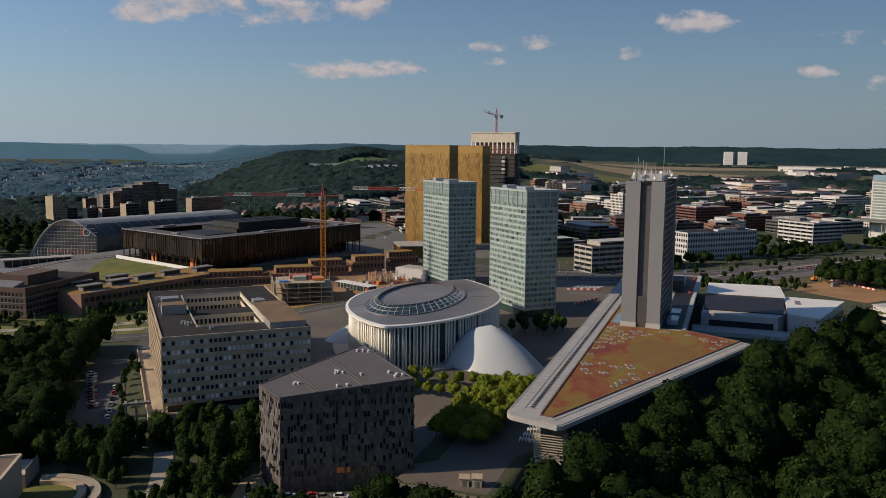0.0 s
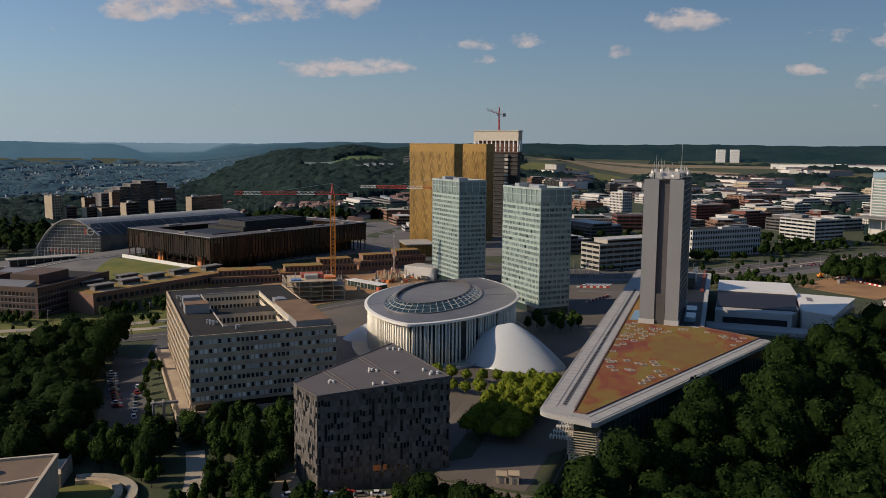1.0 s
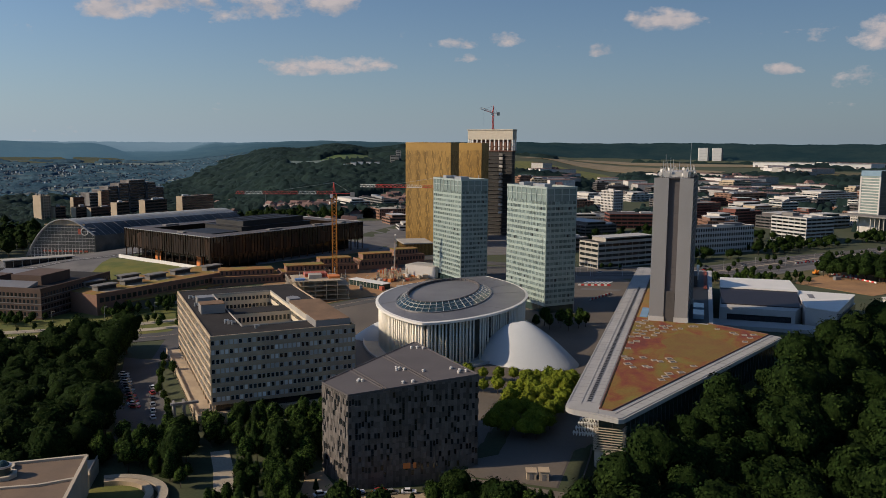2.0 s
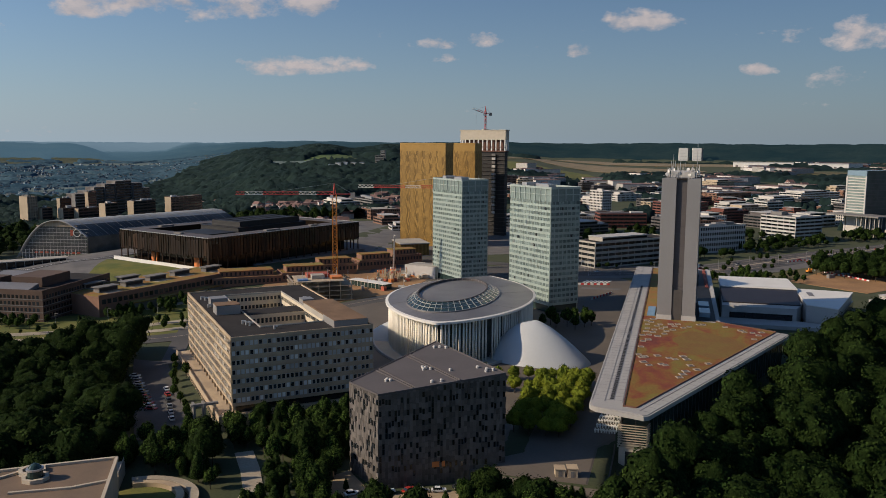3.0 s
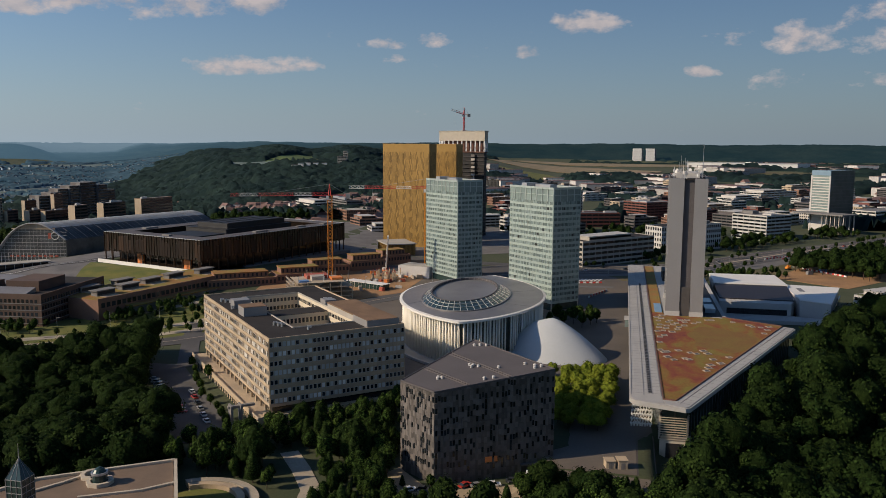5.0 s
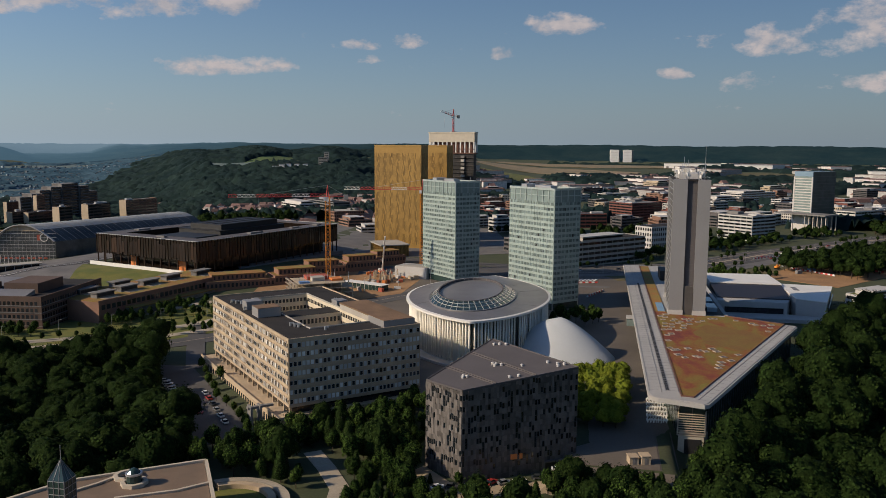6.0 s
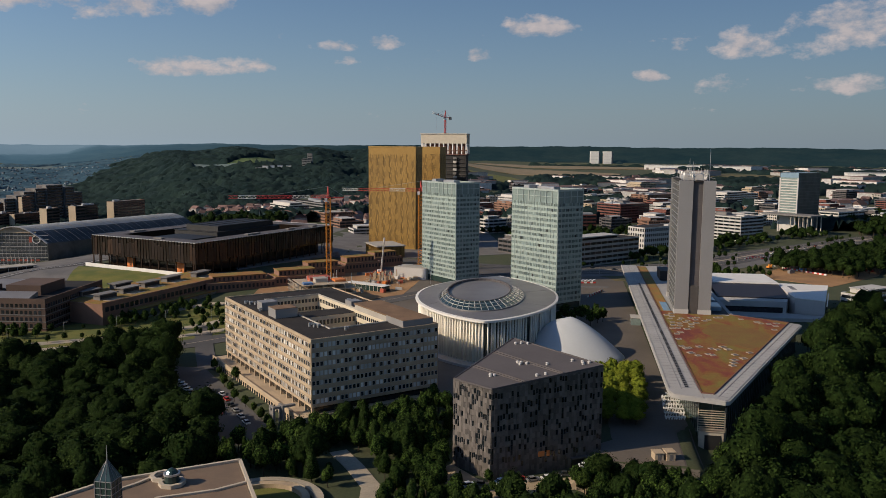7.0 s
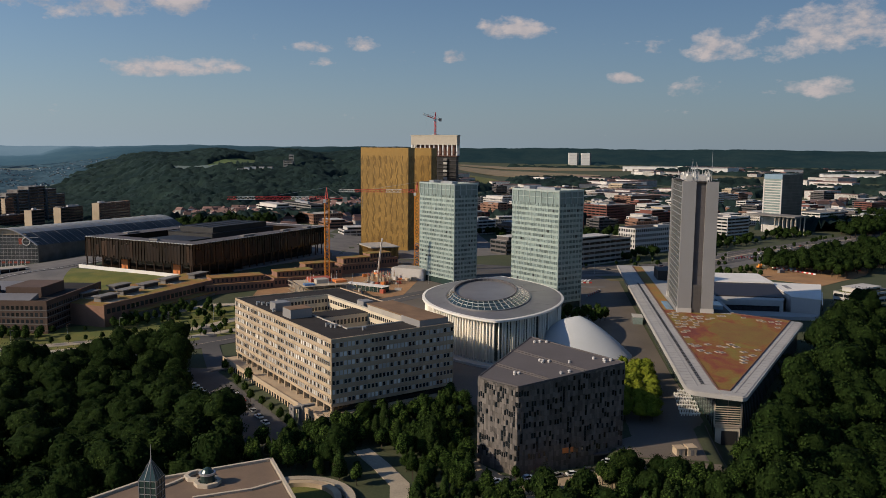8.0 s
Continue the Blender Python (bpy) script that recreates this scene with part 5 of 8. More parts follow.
def slab_tower():
    a, b, z0, top = 17.0, 52.0, 0.0, 66.8
    t = thing("slab_tower", -45.0, 375.0, 13.3, -2, "slim grey slab tower with dark glass sides and antennas on top", "office tower")
    part("body", Shape().box(0.6, a - 0.6, 1.5, b, -3, top - 0.5), "teal_glass", t)
    # end walls: two grey piers and a dark recessed strip
    for y0, y1 in ((-0.2, 3.0), (b - 3, b + 0.2)):
        part("pier", Shape().box(-0.2, 6.4, y0, y1, 2.4, top), "grey_panel", t, "smooth grey metal pier")
        part("pier", Shape().box(11.2, a + 0.2, y0, y1, 2.4, top), "grey_panel", t, "smooth grey metal pier")
        part("pier_foot", Shape().box(-0.5, 6.6, y0 - 0.3, y1, -0.5, 2.4), "white_grey", t)
        part("pier_foot", Shape().box(11.0, a + 0.5, y0 - 0.3, y1, -0.5, 2.4), "white_grey", t)
    part("recess", Shape().box(6.4, 11.2, 1.35, 2.0, -0.5, top - 0.6), "slate_roof", t)
    for k in range(21):
        part("recess_panel", Shape().box(6.5, 11.1, 1.2, 1.4, 0.4 + k * 3.15, 3.3 + k * 3.15), "slate_roof", t)
    part("porch", Shape().box(6.6, 11.0, 0.2, 1.4, -0.5, 14.5), "slate_panel", t, "dark grey porch shaft")
    for k in range(22):
        z = 1.0 + k * 3.0
        if z < top - 1:
            part("floor_line", Shape().box(0.45, 0.62, 3, b - 3, z, z + 0.28).box(a - 0.62, a - 0.45, 3, b - 3, z, z + 0.28), "steel", t)
    for i in range(1, 24):
        y = 3 + i * 46 / 24
        part("mullion", Shape().box(0.5, 0.6, y - 0.06, y + 0.06, 0, top - 1).box(a - 0.6, a - 0.5, y - 0.06, y + 0.06, 0, top - 1), "zinc", t)
    part("roof", Shape().box(0.2, a - 0.2, 0, b, top - 0.5, top - 0.1), "bitumen", t)
    part("railing", Shape().box(0.3, a - 0.3, 0.3, 0.4, top + 1.0, top + 1.1).box(0.3, 0.4, 0.4, b - 0.3, top + 1.0, top + 1.1).box(a - 0.4, a - 0.3, 0.4, b - 0.3, top + 1.0, top + 1.1), "steel", t)
    part("roof_plant", Shape().box(3, 14, 14, 40, top - 0.1, top + 2.5), "white_grey", t)
    for i in range(46):
        x, y = random.uniform(0.8, a - 0.8), random.uniform(0.8, b - 2) ** 1.0
        h = random.uniform(2.0, 6.0)
        part("antenna", Shape().tube(x, y, top - 0.2, top + h, 0.09, 0.06, 6).box(x - 0.2, x + 0.2, y - 0.12, y + 0.12, top + h * 0.5, top + h * 0.5 + random.uniform(1.0, 2.0)), "white_grey", t, "white antenna")
        if i % 3 == 0:
            d = Shape()
            d.tube(0, 0, 0, 0.25, 0.35, 0.85, 10)
            part("dish", d, "white", t, "white dish aerial", m=pose(x, y, top + 1.6 + 0.5 * (i % 4), 90, 0, random.uniform(0, 360)))
    for x, y, h in ((4.5, 3, 11.0), (6.5, 5, 9.5), (7.5, 8, 8.5), (15.0, 10, 16.0), (9, 30, 7)):
        part("mast", Shape().tube(x, y, top - 0.2, top + h, 0.16, 0.07, 6), "steel", t)
    for x in (3.6, 5.4):
        part("lattice", Shape().box(x - 0.1, x + 0.1, 2, 2.2, top, top + 8).box(3.6, 5.4, 2, 2.15, top + 2, top + 2.2).box(3.6, 5.4, 2, 2.15, top + 4.5, top + 4.7), "steel", t)
    return t


slab_tower()


def white_hall():
    t = thing("conference_hall", 0, 0, 0, 0, "white flat-roofed conference hall with dark glass bands", "conference hall")
    part("hall", Shape().prism([(-12, 446), (26, 446), (31, 462), (29, 520), (-10, 520)], -6, 8.6), "white_grey", t)
    part("dark_roof", Shape().prism([(-11, 455), (29, 455), (31, 490), (-11, 490)], 8.6, [9.2, 9.2, 12.2, 12.2]), "hall_dark", t, "dark sloping roof")
    part("white_roof", Shape().prism([(-11, 488), (31.5, 488), (30.5, 527), (-10.5, 525)], 8.6, 12.6), "white", t, "flat white roof")
    # annex walls greyer than the roof slab: their shade is in the colour
    part("annex", Shape().prism([(31, 448), (45, 440), (62, 496), (31, 500)], -8, 10.6), "white_grey", t)
    part("annex_roof", Shape().prism([(31, 447.6), (45.2, 439.6), (62.5, 496.3), (31, 500.4)], 10.6, 11.0), "white", t, "flat white annex roof")
    part("annex_slot", Shape().box(36, 39, 476, 488, 11.0, 11.1), "zinc", t)
    part("window_band", Shape().box(-8, 24, 445.7, 446.2, 1.8, 5.2), "dark_glass", t)
    part("window_band", Shape().box(-8, 24, 445.7, 446.2, -4.5, -1.5), "dark_glass", t)
    part("window_band", Shape().prism([(47.0, 444.0), (47.6, 443.8), (62.0, 491.0), (61.4, 491.2)], 3.5, 7.0), "dark_glass", t)
    part("terrace", Shape().prism([(-16, 430), (40, 432), (45, 440), (26, 446), (-16, 446)], -9, 2.0), "white_grey", t)
    return t


white_hall()


# ---- court building, vault and terraces behind ----


def court_building():
    a, b, z0, top = 163.0, 108.0, 3.0, 26.6
    t = thing("court_building", -359.5, 492.5, 0, 71, "wide low dark bronze courthouse on slender columns", "courthouse")
    m3, m0 = face_frame(3, a, b)[0], face_frame(0, a, b)[0]
    part("glass_storey", Shape().box(9, a - 9, 9, b - 9, z0, z0 + 11), "bronze_glass", t)
    ring_o, ring_i = [(0, 0), (a, 0), (a, b), (0, b)], [(16, 16), (a - 16, 16), (a - 16, b - 16), (16, b - 16)]
    part("upper_ring", Shape().ring(ring_o, ring_i, z0 + 9.3, top), "bronze_glass", t)
    part("ring_roof", Shape().ring([(0.6, 0.6), (a - 0.6, 0.6), (a - 0.6, b - 0.6), (0.6, b - 0.6)], [(15.4, 15.4), (a - 15.4, 15.4), (a - 15.4, b - 15.4), (15.4, b - 15.4)], top, top + 0.2), "slate_roof", t, "dark grey sheet ring roof")
    part("roof_edge", Shape().ring([(0, 0), (a, 0), (a, b), (0, b)], [(0.6, 0.6), (a - 0.6, 0.6), (a - 0.6, b - 0.6), (0.6, b - 0.6)], top, top + 0.5), "steel", t, "pale metal roof edge")
    for x, y, w, d in ((6, 40, 3, 8), (60, 5, 14, 4), (110, 6, 9, 3), (140, 4, 6, 5), (30, 96, 12, 5), (90, 97, 20, 4)):
        part("roof_plant", Shape().box(x, x + w, y, y + d, top + 0.2, top + 1.3), "concrete_dark", t)
    part("deck", Shape().box(16, a - 16, 16, b - 16, top - 7, top - 6.5), "black", t)
    part("inner_hall", Shape().box(55, 130, 32, 78, top - 6.5, top + 1.2), "black", t, "dark inner court hall")
    part("inner_hall", Shape().box(20, 46, 25, 62, top - 6.5, top - 0.6), "teal_glass", t, "glazed inner hall")
    part("inner_roof", Shape().box(19.5, 46.5, 24.5, 62.5, top - 0.6, top - 0.3), "black", t)
    part("inner_hall", Shape().box(60, 126, 36, 70, top + 1.5, top + 5.5), "black", t, "dark raised block of the roof")
    part("inner_roof", Shape().box(54.5, 130.5, 31.5, 78.5, top + 1.2, top + 1.5), "black", t)
    for y in (36.5, 47, 58, 69):
        part("roof_ridge", Shape().box(61, 125, y, y + 0.5, top + 5.5, top + 5.9), "slate_roof", t)
    fin = Shape().box(-0.11, 0.11, -0.4, 0.1, z0 + 8.8, top + 0.3).data("fin", "bronze")
    post = Shape().box(-0.35, 0.35, 0.5, 1.2, z0 - 3, z0 + 9.4).data("column", "bronze")
    for side in range(4):
        m, w = face_frame(side, a, b)
        n = round(w / 2.9)
        for i in range(n + 1):
            x = min(max(i * w / n, 0.2), w - 0.2)
            part("fin", fin, "bronze", t, m=m @ pose(x, 0, 0))
            if i % 3 == 0:
                part("column", post, "bronze", t, m=m @ pose(x, 0, 0))
        g = Shape()
        for i in range(n):
            if random.random() < 0.62:
                g.box(i * w / n + 0.3, (i + 1) * w / n - 0.3, -0.25, 0.0, z0 + 8.4 + random.uniform(0, 3), top - 1 - random.uniform(0, 4))
        tagged(part("screen", g, "bronze", t, "bronze mesh screens", m=m), kind="stuff")
    part("plinth", Shape().box(-3, a + 3, -4, b + 3, -4, z0), "concrete_dark", t)
    part("white_wall", Shape().box(-3.6, -3.0, -6, b + 4, 0, z0 + 2.7), "white", t, "long white garden wall")
    for y in (20, 72):
        part("copper_door", Shape().box(7.6, 9.0, y, y + 7, z0, z0 + 9.2), "orange", t, "copper-coloured wall")
    return t


court_building()


def vault_hall():
    """A long barrel-vaulted glass gallery with a skewed arched end."""
    t = thing("vaulted_hall", -538.0, 582.0, -8.0, 0, "long barrel-vaulted glass gallery with an arched glazed end", "gallery")
    length, h = 172.0, 34.0
    across, along = Vector((-64.0, -13.0, 0)), Vector((0.334, 0.943, 0))
    out = Vector((0.2, -0.98, 0))

    def prof(f):
        return h * (1 - max(0.0, (f - 0.42) / 0.58) ** 2.2) if f > 0.42 else h * (0.58 + 0.42 * math.sin(f / 0.42 * math.pi / 2))

    def at(f, s, z, proud=0.0):
        return across * f + along * s + out * proud + Vector((0, 0, z))

    n, rows = 24, 32
    fs = [i / n for i in range(n + 1)]
    for j in range(rows):
        g, r, flank = Shape(), Shape(), Shape()
        s0, s1 = j * length / rows + 0.1, (j + 1) * length / rows - 0.1
        for f0, f1 in zip(fs, fs[1:]):
            (flank if f0 < 0.2 else g).add([at(f0, s0, prof(f0)), at(f0, s1, prof(f0)), at(f1, s1, prof(f1)), at(f1, s0, prof(f1))], [(0, 1, 2, 3)])
            if j % 2 == 0:
                r.obox(at(f0, s0, prof(f0) + 0.15), at(f1, s0, prof(f1) + 0.1), 0.16, 0.22, along)
        part("roof_bay", g, "vault_glass", t)
        part("flank_bay", flank, "vault_flank", t, "dark glazed lower bay")
        if j % 2 == 0:
            part("rib", r, "concrete", t)
    side = Shape().add([at(0.003, 0, -6), at(0.003, length, -6), at(0.003, length, h * 0.58), at(0.003, 0, h * 0.58), at(-0.006, 0, -6), at(-0.006, length, -6), at(-0.006, length, h * 0.58), at(-0.006, 0, h * 0.58)], [(0, 1, 2, 3), (7, 6, 5, 4), (3, 2, 6, 7), (0, 3, 7, 4), (1, 5, 6, 2)])
    part("side_wall", side, "vault_end", t)
    ring = [at(0, 2.5, 0)] + [at(f, 2.5, prof(f)) for f in fs]
    back = [p + along * 0.6 for p in ring]
    k = len(ring)
    part("end_glass", Shape().add(ring + back, [tuple(range(k)), tuple(range(2 * k - 1, k - 1, -1))]), "vault_end", t)
    band = [at(f, q, prof(f) + e) for f in fs for q, e in ((-0.8, -0.4), (0.8, -0.4), (0.8, 0.4), (-0.8, 0.4))]
    g = Shape().add(band, [(4 * i + j, 4 * i + (j + 1) % 4, 4 * i + 4 + (j + 1) % 4, 4 * i + 4 + j) for i in range(n) for j in range(4)])
    part("arch", g, "white_grey", t, "pale steel arch")
    tan = Shape()
    for f0, f1 in zip(fs, fs[1:]):
        if min(prof(f0), prof(f1)) > h * 0.85:
            tan.add([at(f0, 1.9, h * 0.85), at(f1, 1.9, h * 0.85), at(f1, 1.9, prof(f1) - 0.3), at(f0, 1.9, prof(f0) - 0.3)], [(0, 1, 2, 3)])
    part("lintel", tan.obox(at(0.16, 1.6, h * 0.85), at(0.74, 1.6, h * 0.85), 0.4, 1.0), "precast", t, "tan panel under the arch")
    for i in range(9):
        z = 1.5 + i * 3.1
        f = 0.42 + 0.58 * max(0.0, 1 - z / h) ** (1 / 2.2)
        part("transom", Shape().obox(at(0, 1.2, z), at(f, 1.2, z), 0.4, 0.26), "white_grey", t)
    for i in range(1, 20):
        f = i / 20
        part("mullion", Shape().obox(at(f, 1.4, 0), at(f, 1.4, prof(f)), 0.09, 0.09), "white_grey", t)
    c = at(0.15, 0.6, 23)
    u = across.normalized()
    g = Shape()
    for i in range(20):
        a0, a1 = 2 * math.pi * i / 20, 2 * math.pi * (i + 1) / 20
        g.obox(c + u * 3.2 * math.cos(a0) + Vector((0, 0, 3.2 * math.sin(a0))), c + u * 3.2 * math.cos(a1) + Vector((0, 0, 3.2 * math.sin(a1))), 0.5, 0.8, out)
    part("emblem", g, "white", t, "white ring sign")
    part("emblem_field", Shape().obox(c + u * 3.6, c + u * 6.0, 0.3, 5.0), "rust_red", t)
    for i in range(9):
        p0 = at(0.12 + 0.075 * i, 0.7, 5.2)
        part("letter_bar", Shape().obox(p0, p0 + u * 2.9, 0.3, 1.5), "rust_red", t)
    for i in range(16):
        p0 = at(0.04 + 0.05 * i, -9, 0)
        part("flagpole", Shape().tube(p0.x, p0.y, -1, 9, 0.16, 0.12, 6), "white", t)
    return t


vault_hall()

# ---- brick terraces, building site and cranes ----


def arcade_house(x, y, rot, a, b, h, z0, label, tower=True, roof="sedum_green"):
    """A stepped brick office with a row of tall openings and a planted roof."""
    t = thing("brick_office", x, y, z0, rot, label, "office building", "brick terrace offices")
    low = h * 0.62
    part("wall", Shape().box(0, a, 0, b, -5, low), "brick", t)
    part("roof", Shape().box(0.6, a - 0.6, 0.6, b - 0.6, low, low + 0.3), roof, t, "planted yellow-green roof")
    part("upper_wall", Shape().box(a * 0.12, a * 0.9, b * 0.3, b * 0.92, low, h), "brick", t)
    part("upper_roof", Shape().box(a * 0.12 - 0.4, a * 0.9 + 0.4, b * 0.3 - 0.4, b * 0.92 + 0.4, h, h + 0.4), roof, t)
    for p in ((0, a, 0, 0.5), (0, 0.5, 0.5, b), (a - 0.5, a, 0.5, b), (0.5, a - 0.5, b - 0.5, b)):
        part("parapet", Shape().box(*p, low, low + 0.8), "brick", t)
    for side in (0, 3, 1):
        m, w = face_frame(side, a, b)
        n = max(3, int(w / 2.6))
        hole = Shape().box(-0.72, 0.72, -0.05, 0.2, low - 3.4, low - 0.9).data("opening", "black")
        for i in range(n):
            part("opening", hole, "black", t, m=m @ pose((i + 0.5) * w / n, 0, 0))
        q = Shape()
        for i in range(n + 1):
            q.box(i * w / n - 0.22, i * w / n + 0.22, -0.3, 0.05, low - 3.6, low)
        tagged(part("pier", q, "brick", t, m=m), kind="stuff")
    m = pose(a * 0.12, b * 0.3, 0)
    hole = Shape().box(-0.6, 0.6, -0.05, 0.2, low + 1.0, h - 0.5).data("opening", "black")
    n = int(a * 0.78 / 2.8)
    for i in range(n):
        part("opening", hole, "black", t, m=m @ pose((i + 0.5) * a * 0.78 / n, 0, 0))
    return t


arcade_house(-334, 455, 37, 46, 22, 10, -2, "long stepped brick office with an arcade and planted roof")
arcade_house(-297, 483, 37, 34, 20, 10.5, -1, "stepped brick office with a planted roof")
arcade_house(-286, 515, 40, 30, 18, 11, 0, "stepped brick office with a planted roof beside the crane")
arcade_house(-266, 548, 42, 30, 18, 11, 0, "stepped brick office with a planted roof")
arcade_house(-252, 582, 45, 26, 18, 11, 0, "stepped brick office with a planted roof near the golden towers")


def terrace_block():
    t = thing("terrace_building", -357, 372, -8, 76, "long low brick building with planted terraces and roof hoods", "office building")
    part("wall", Shape().box(0, 118, 0, 40, -4, 14), "brick", t)
    part("terrace", Shape().box(0.8, 117.2, 0.8, 39, 14, 14.3), "sedum_green", t, "yellow-green planted terrace")
    part("parapet", Shape().box(0, 118, 0, 0.7, 14, 15), "brick", t)
    part("gallery", Shape().box(20, 117, -6, 0, -4, 8), "concrete_dark", t)
    part("gallery_roof", Shape().box(19, 118, -7, 0, 8, 8.5), "sedum_green", t)
    for x, y in ((8, 10), (30, 14), (52, 18), (74, 20), (98, 16), (12, 28), (40, 30)):
        part("roof_hood", Shape().box(x, x + 13, y, y + 5, 14.3, 17.2).box(x - 1, x + 14, y - 1, y + 6, 17.2, 17.7), "concrete_dark", t, "grey concrete roof hood")
        part("hood_window", Shape().box(x + 0.5, x + 12.5, y - 0.1, y, 15, 16.8), "black", t)
        part("paving_bed", Shape().box(x + 1, x + 12, y - 6, y - 1.2, 14.3, 14.45), "stone_tan", t)
    for i in range(30):
        part("window", Shape().box(2 + i * 3.8, 4.6 + i * 3.8, -0.12, 0, 9.5, 12.2), "pane", t)
    return t


terrace_block()


def brown_block():
    t = thing("brick_block", -357, 349, -9, 167, "large brown brick office block with a stepped flat roof", "office building")
    # own axes: x runs away along the avenue, y to the back
    t.matrix_world = pose(-489, 341, -9, 0, 0, 6)
    a, b, h = 111.0, 66.0, 20.0
    part("wall", Shape().box(0, a, 0, b, -3, h), "brown_brick", t)
    part("roof", Shape().box(1, a - 1, 1, b - 1, h, h + 0.3), "bitumen", t)
    for p in ((0, a, 0, 0.8), (a - 0.8, a, 0.8, b), (0, 0.8, 0.8, b)):
        part("parapet", Shape().box(*p, h, h + 1.1), "brown_brick", t)
    part("penthouse", Shape().box(a - 30, a - 10, 14, 40, h, h + 6), "brown_brick", t)
    part("penthouse", Shape().box(a - 62, a - 42, 4, 30, h, h + 4), "brown_brick", t)
    part("skylight_roof", Shape().prism([(a - 40, 2), (a - 10, 2), (a - 10, 11), (a - 40, 11)], h, [h + 1, h + 1, h + 3.2, h + 3.2]), "zinc", t, "pale sloping metal roof")
    part("skylight_roof", Shape().prism([(a - 60, 32), (a - 34, 32), (a - 34, 46), (a - 60, 46)], h, [h + 1, h + 1, h + 4, h + 4]), "zinc", t, "pale sloping metal roof")
    part("gate", Shape().box(a - 42, a - 33, -0.2, 1, 8, 14), "black", t)
    for side, w in ((0, a), (1, b)):
        m, w = face_frame(side, a, b)
        for k in range(5):
            z = 1.4 + k * 3.7
            part("string_course", Shape().box(0, w, -0.22, 0.05, z - 0.6, z - 0.2), "concrete_dark", t, m=m)
            g = Shape()
            for i in range(int(w / 2.6)):
                g.box(i * 2.6 + 0.5, i * 2.6 + 2.0, -0.1, 0.1, z, z + 2.0)
            tagged(part("window", g, "pane", t, m=m), kind="stuff")
    return t


brown_block()


def building_site():
    t = thing("unfinished_building", -259, 425, -0.5, 33, "concrete frame of an unfinished building with open floors", "building shell")
    a, b = 36.0, 30.0
    for k in range(5):
        z = k * 2.9
        inset = 0 if k < 4 else 5
        part("floor_slab", Shape().box(inset * 0.3, a - inset, inset * 0.2, b - inset * 0.4, z - 0.3, z), "stone_tan", t)
        if k < 4:
            for i in range(6):
                for j in range(4):
                    part("column", Shape().box(-0.22, 0.22, -0.22, 0.22, z, z + 2.6), "stone_tan", t, m=Matrix.Translation((0.8 + i * (a - 1.6) / 5, 0.8 + j * (b - 1.6) / 3, 0)))
    part("core", Shape().box(12, 20, 10, 18, 0, 14), "concrete", t)
    part("formwork", Shape().box(10, 24, 16, 26, 11.6, 13.8), "rust_red", t, "red formwork panels")
    part("formwork", Shape().box(24, 31, 8, 16, 11.6, 13.0), "orange", t)
    part("formwork", Shape().box(3, 9, 4, 9, 11.6, 12.6), "blue_panel", t)
    for i in range(9):
        part("prop", Shape().tube(2 + i * 4, 2 + (i * 7) % 26, 11.6, 15.5 + i % 3, 0.14, 0.14, 6), "white_grey", t)
    for i in range(10):
        part("scaffold", Shape().box(-1.2, -1.05, i * 3, i * 3 + 0.12, -1, 13).box(-1.2, 0, i * 3, i * 3 + 0.12, 5.8, 5.9), "steel", t)
    for k in range(5):
        part("scaffold_deck", Shape().box(-1.4, -0.2, 0, b, 1.2 + k * 2.6, 1.3 + k * 2.6), "stone_tan", t)
    return t


building_site()


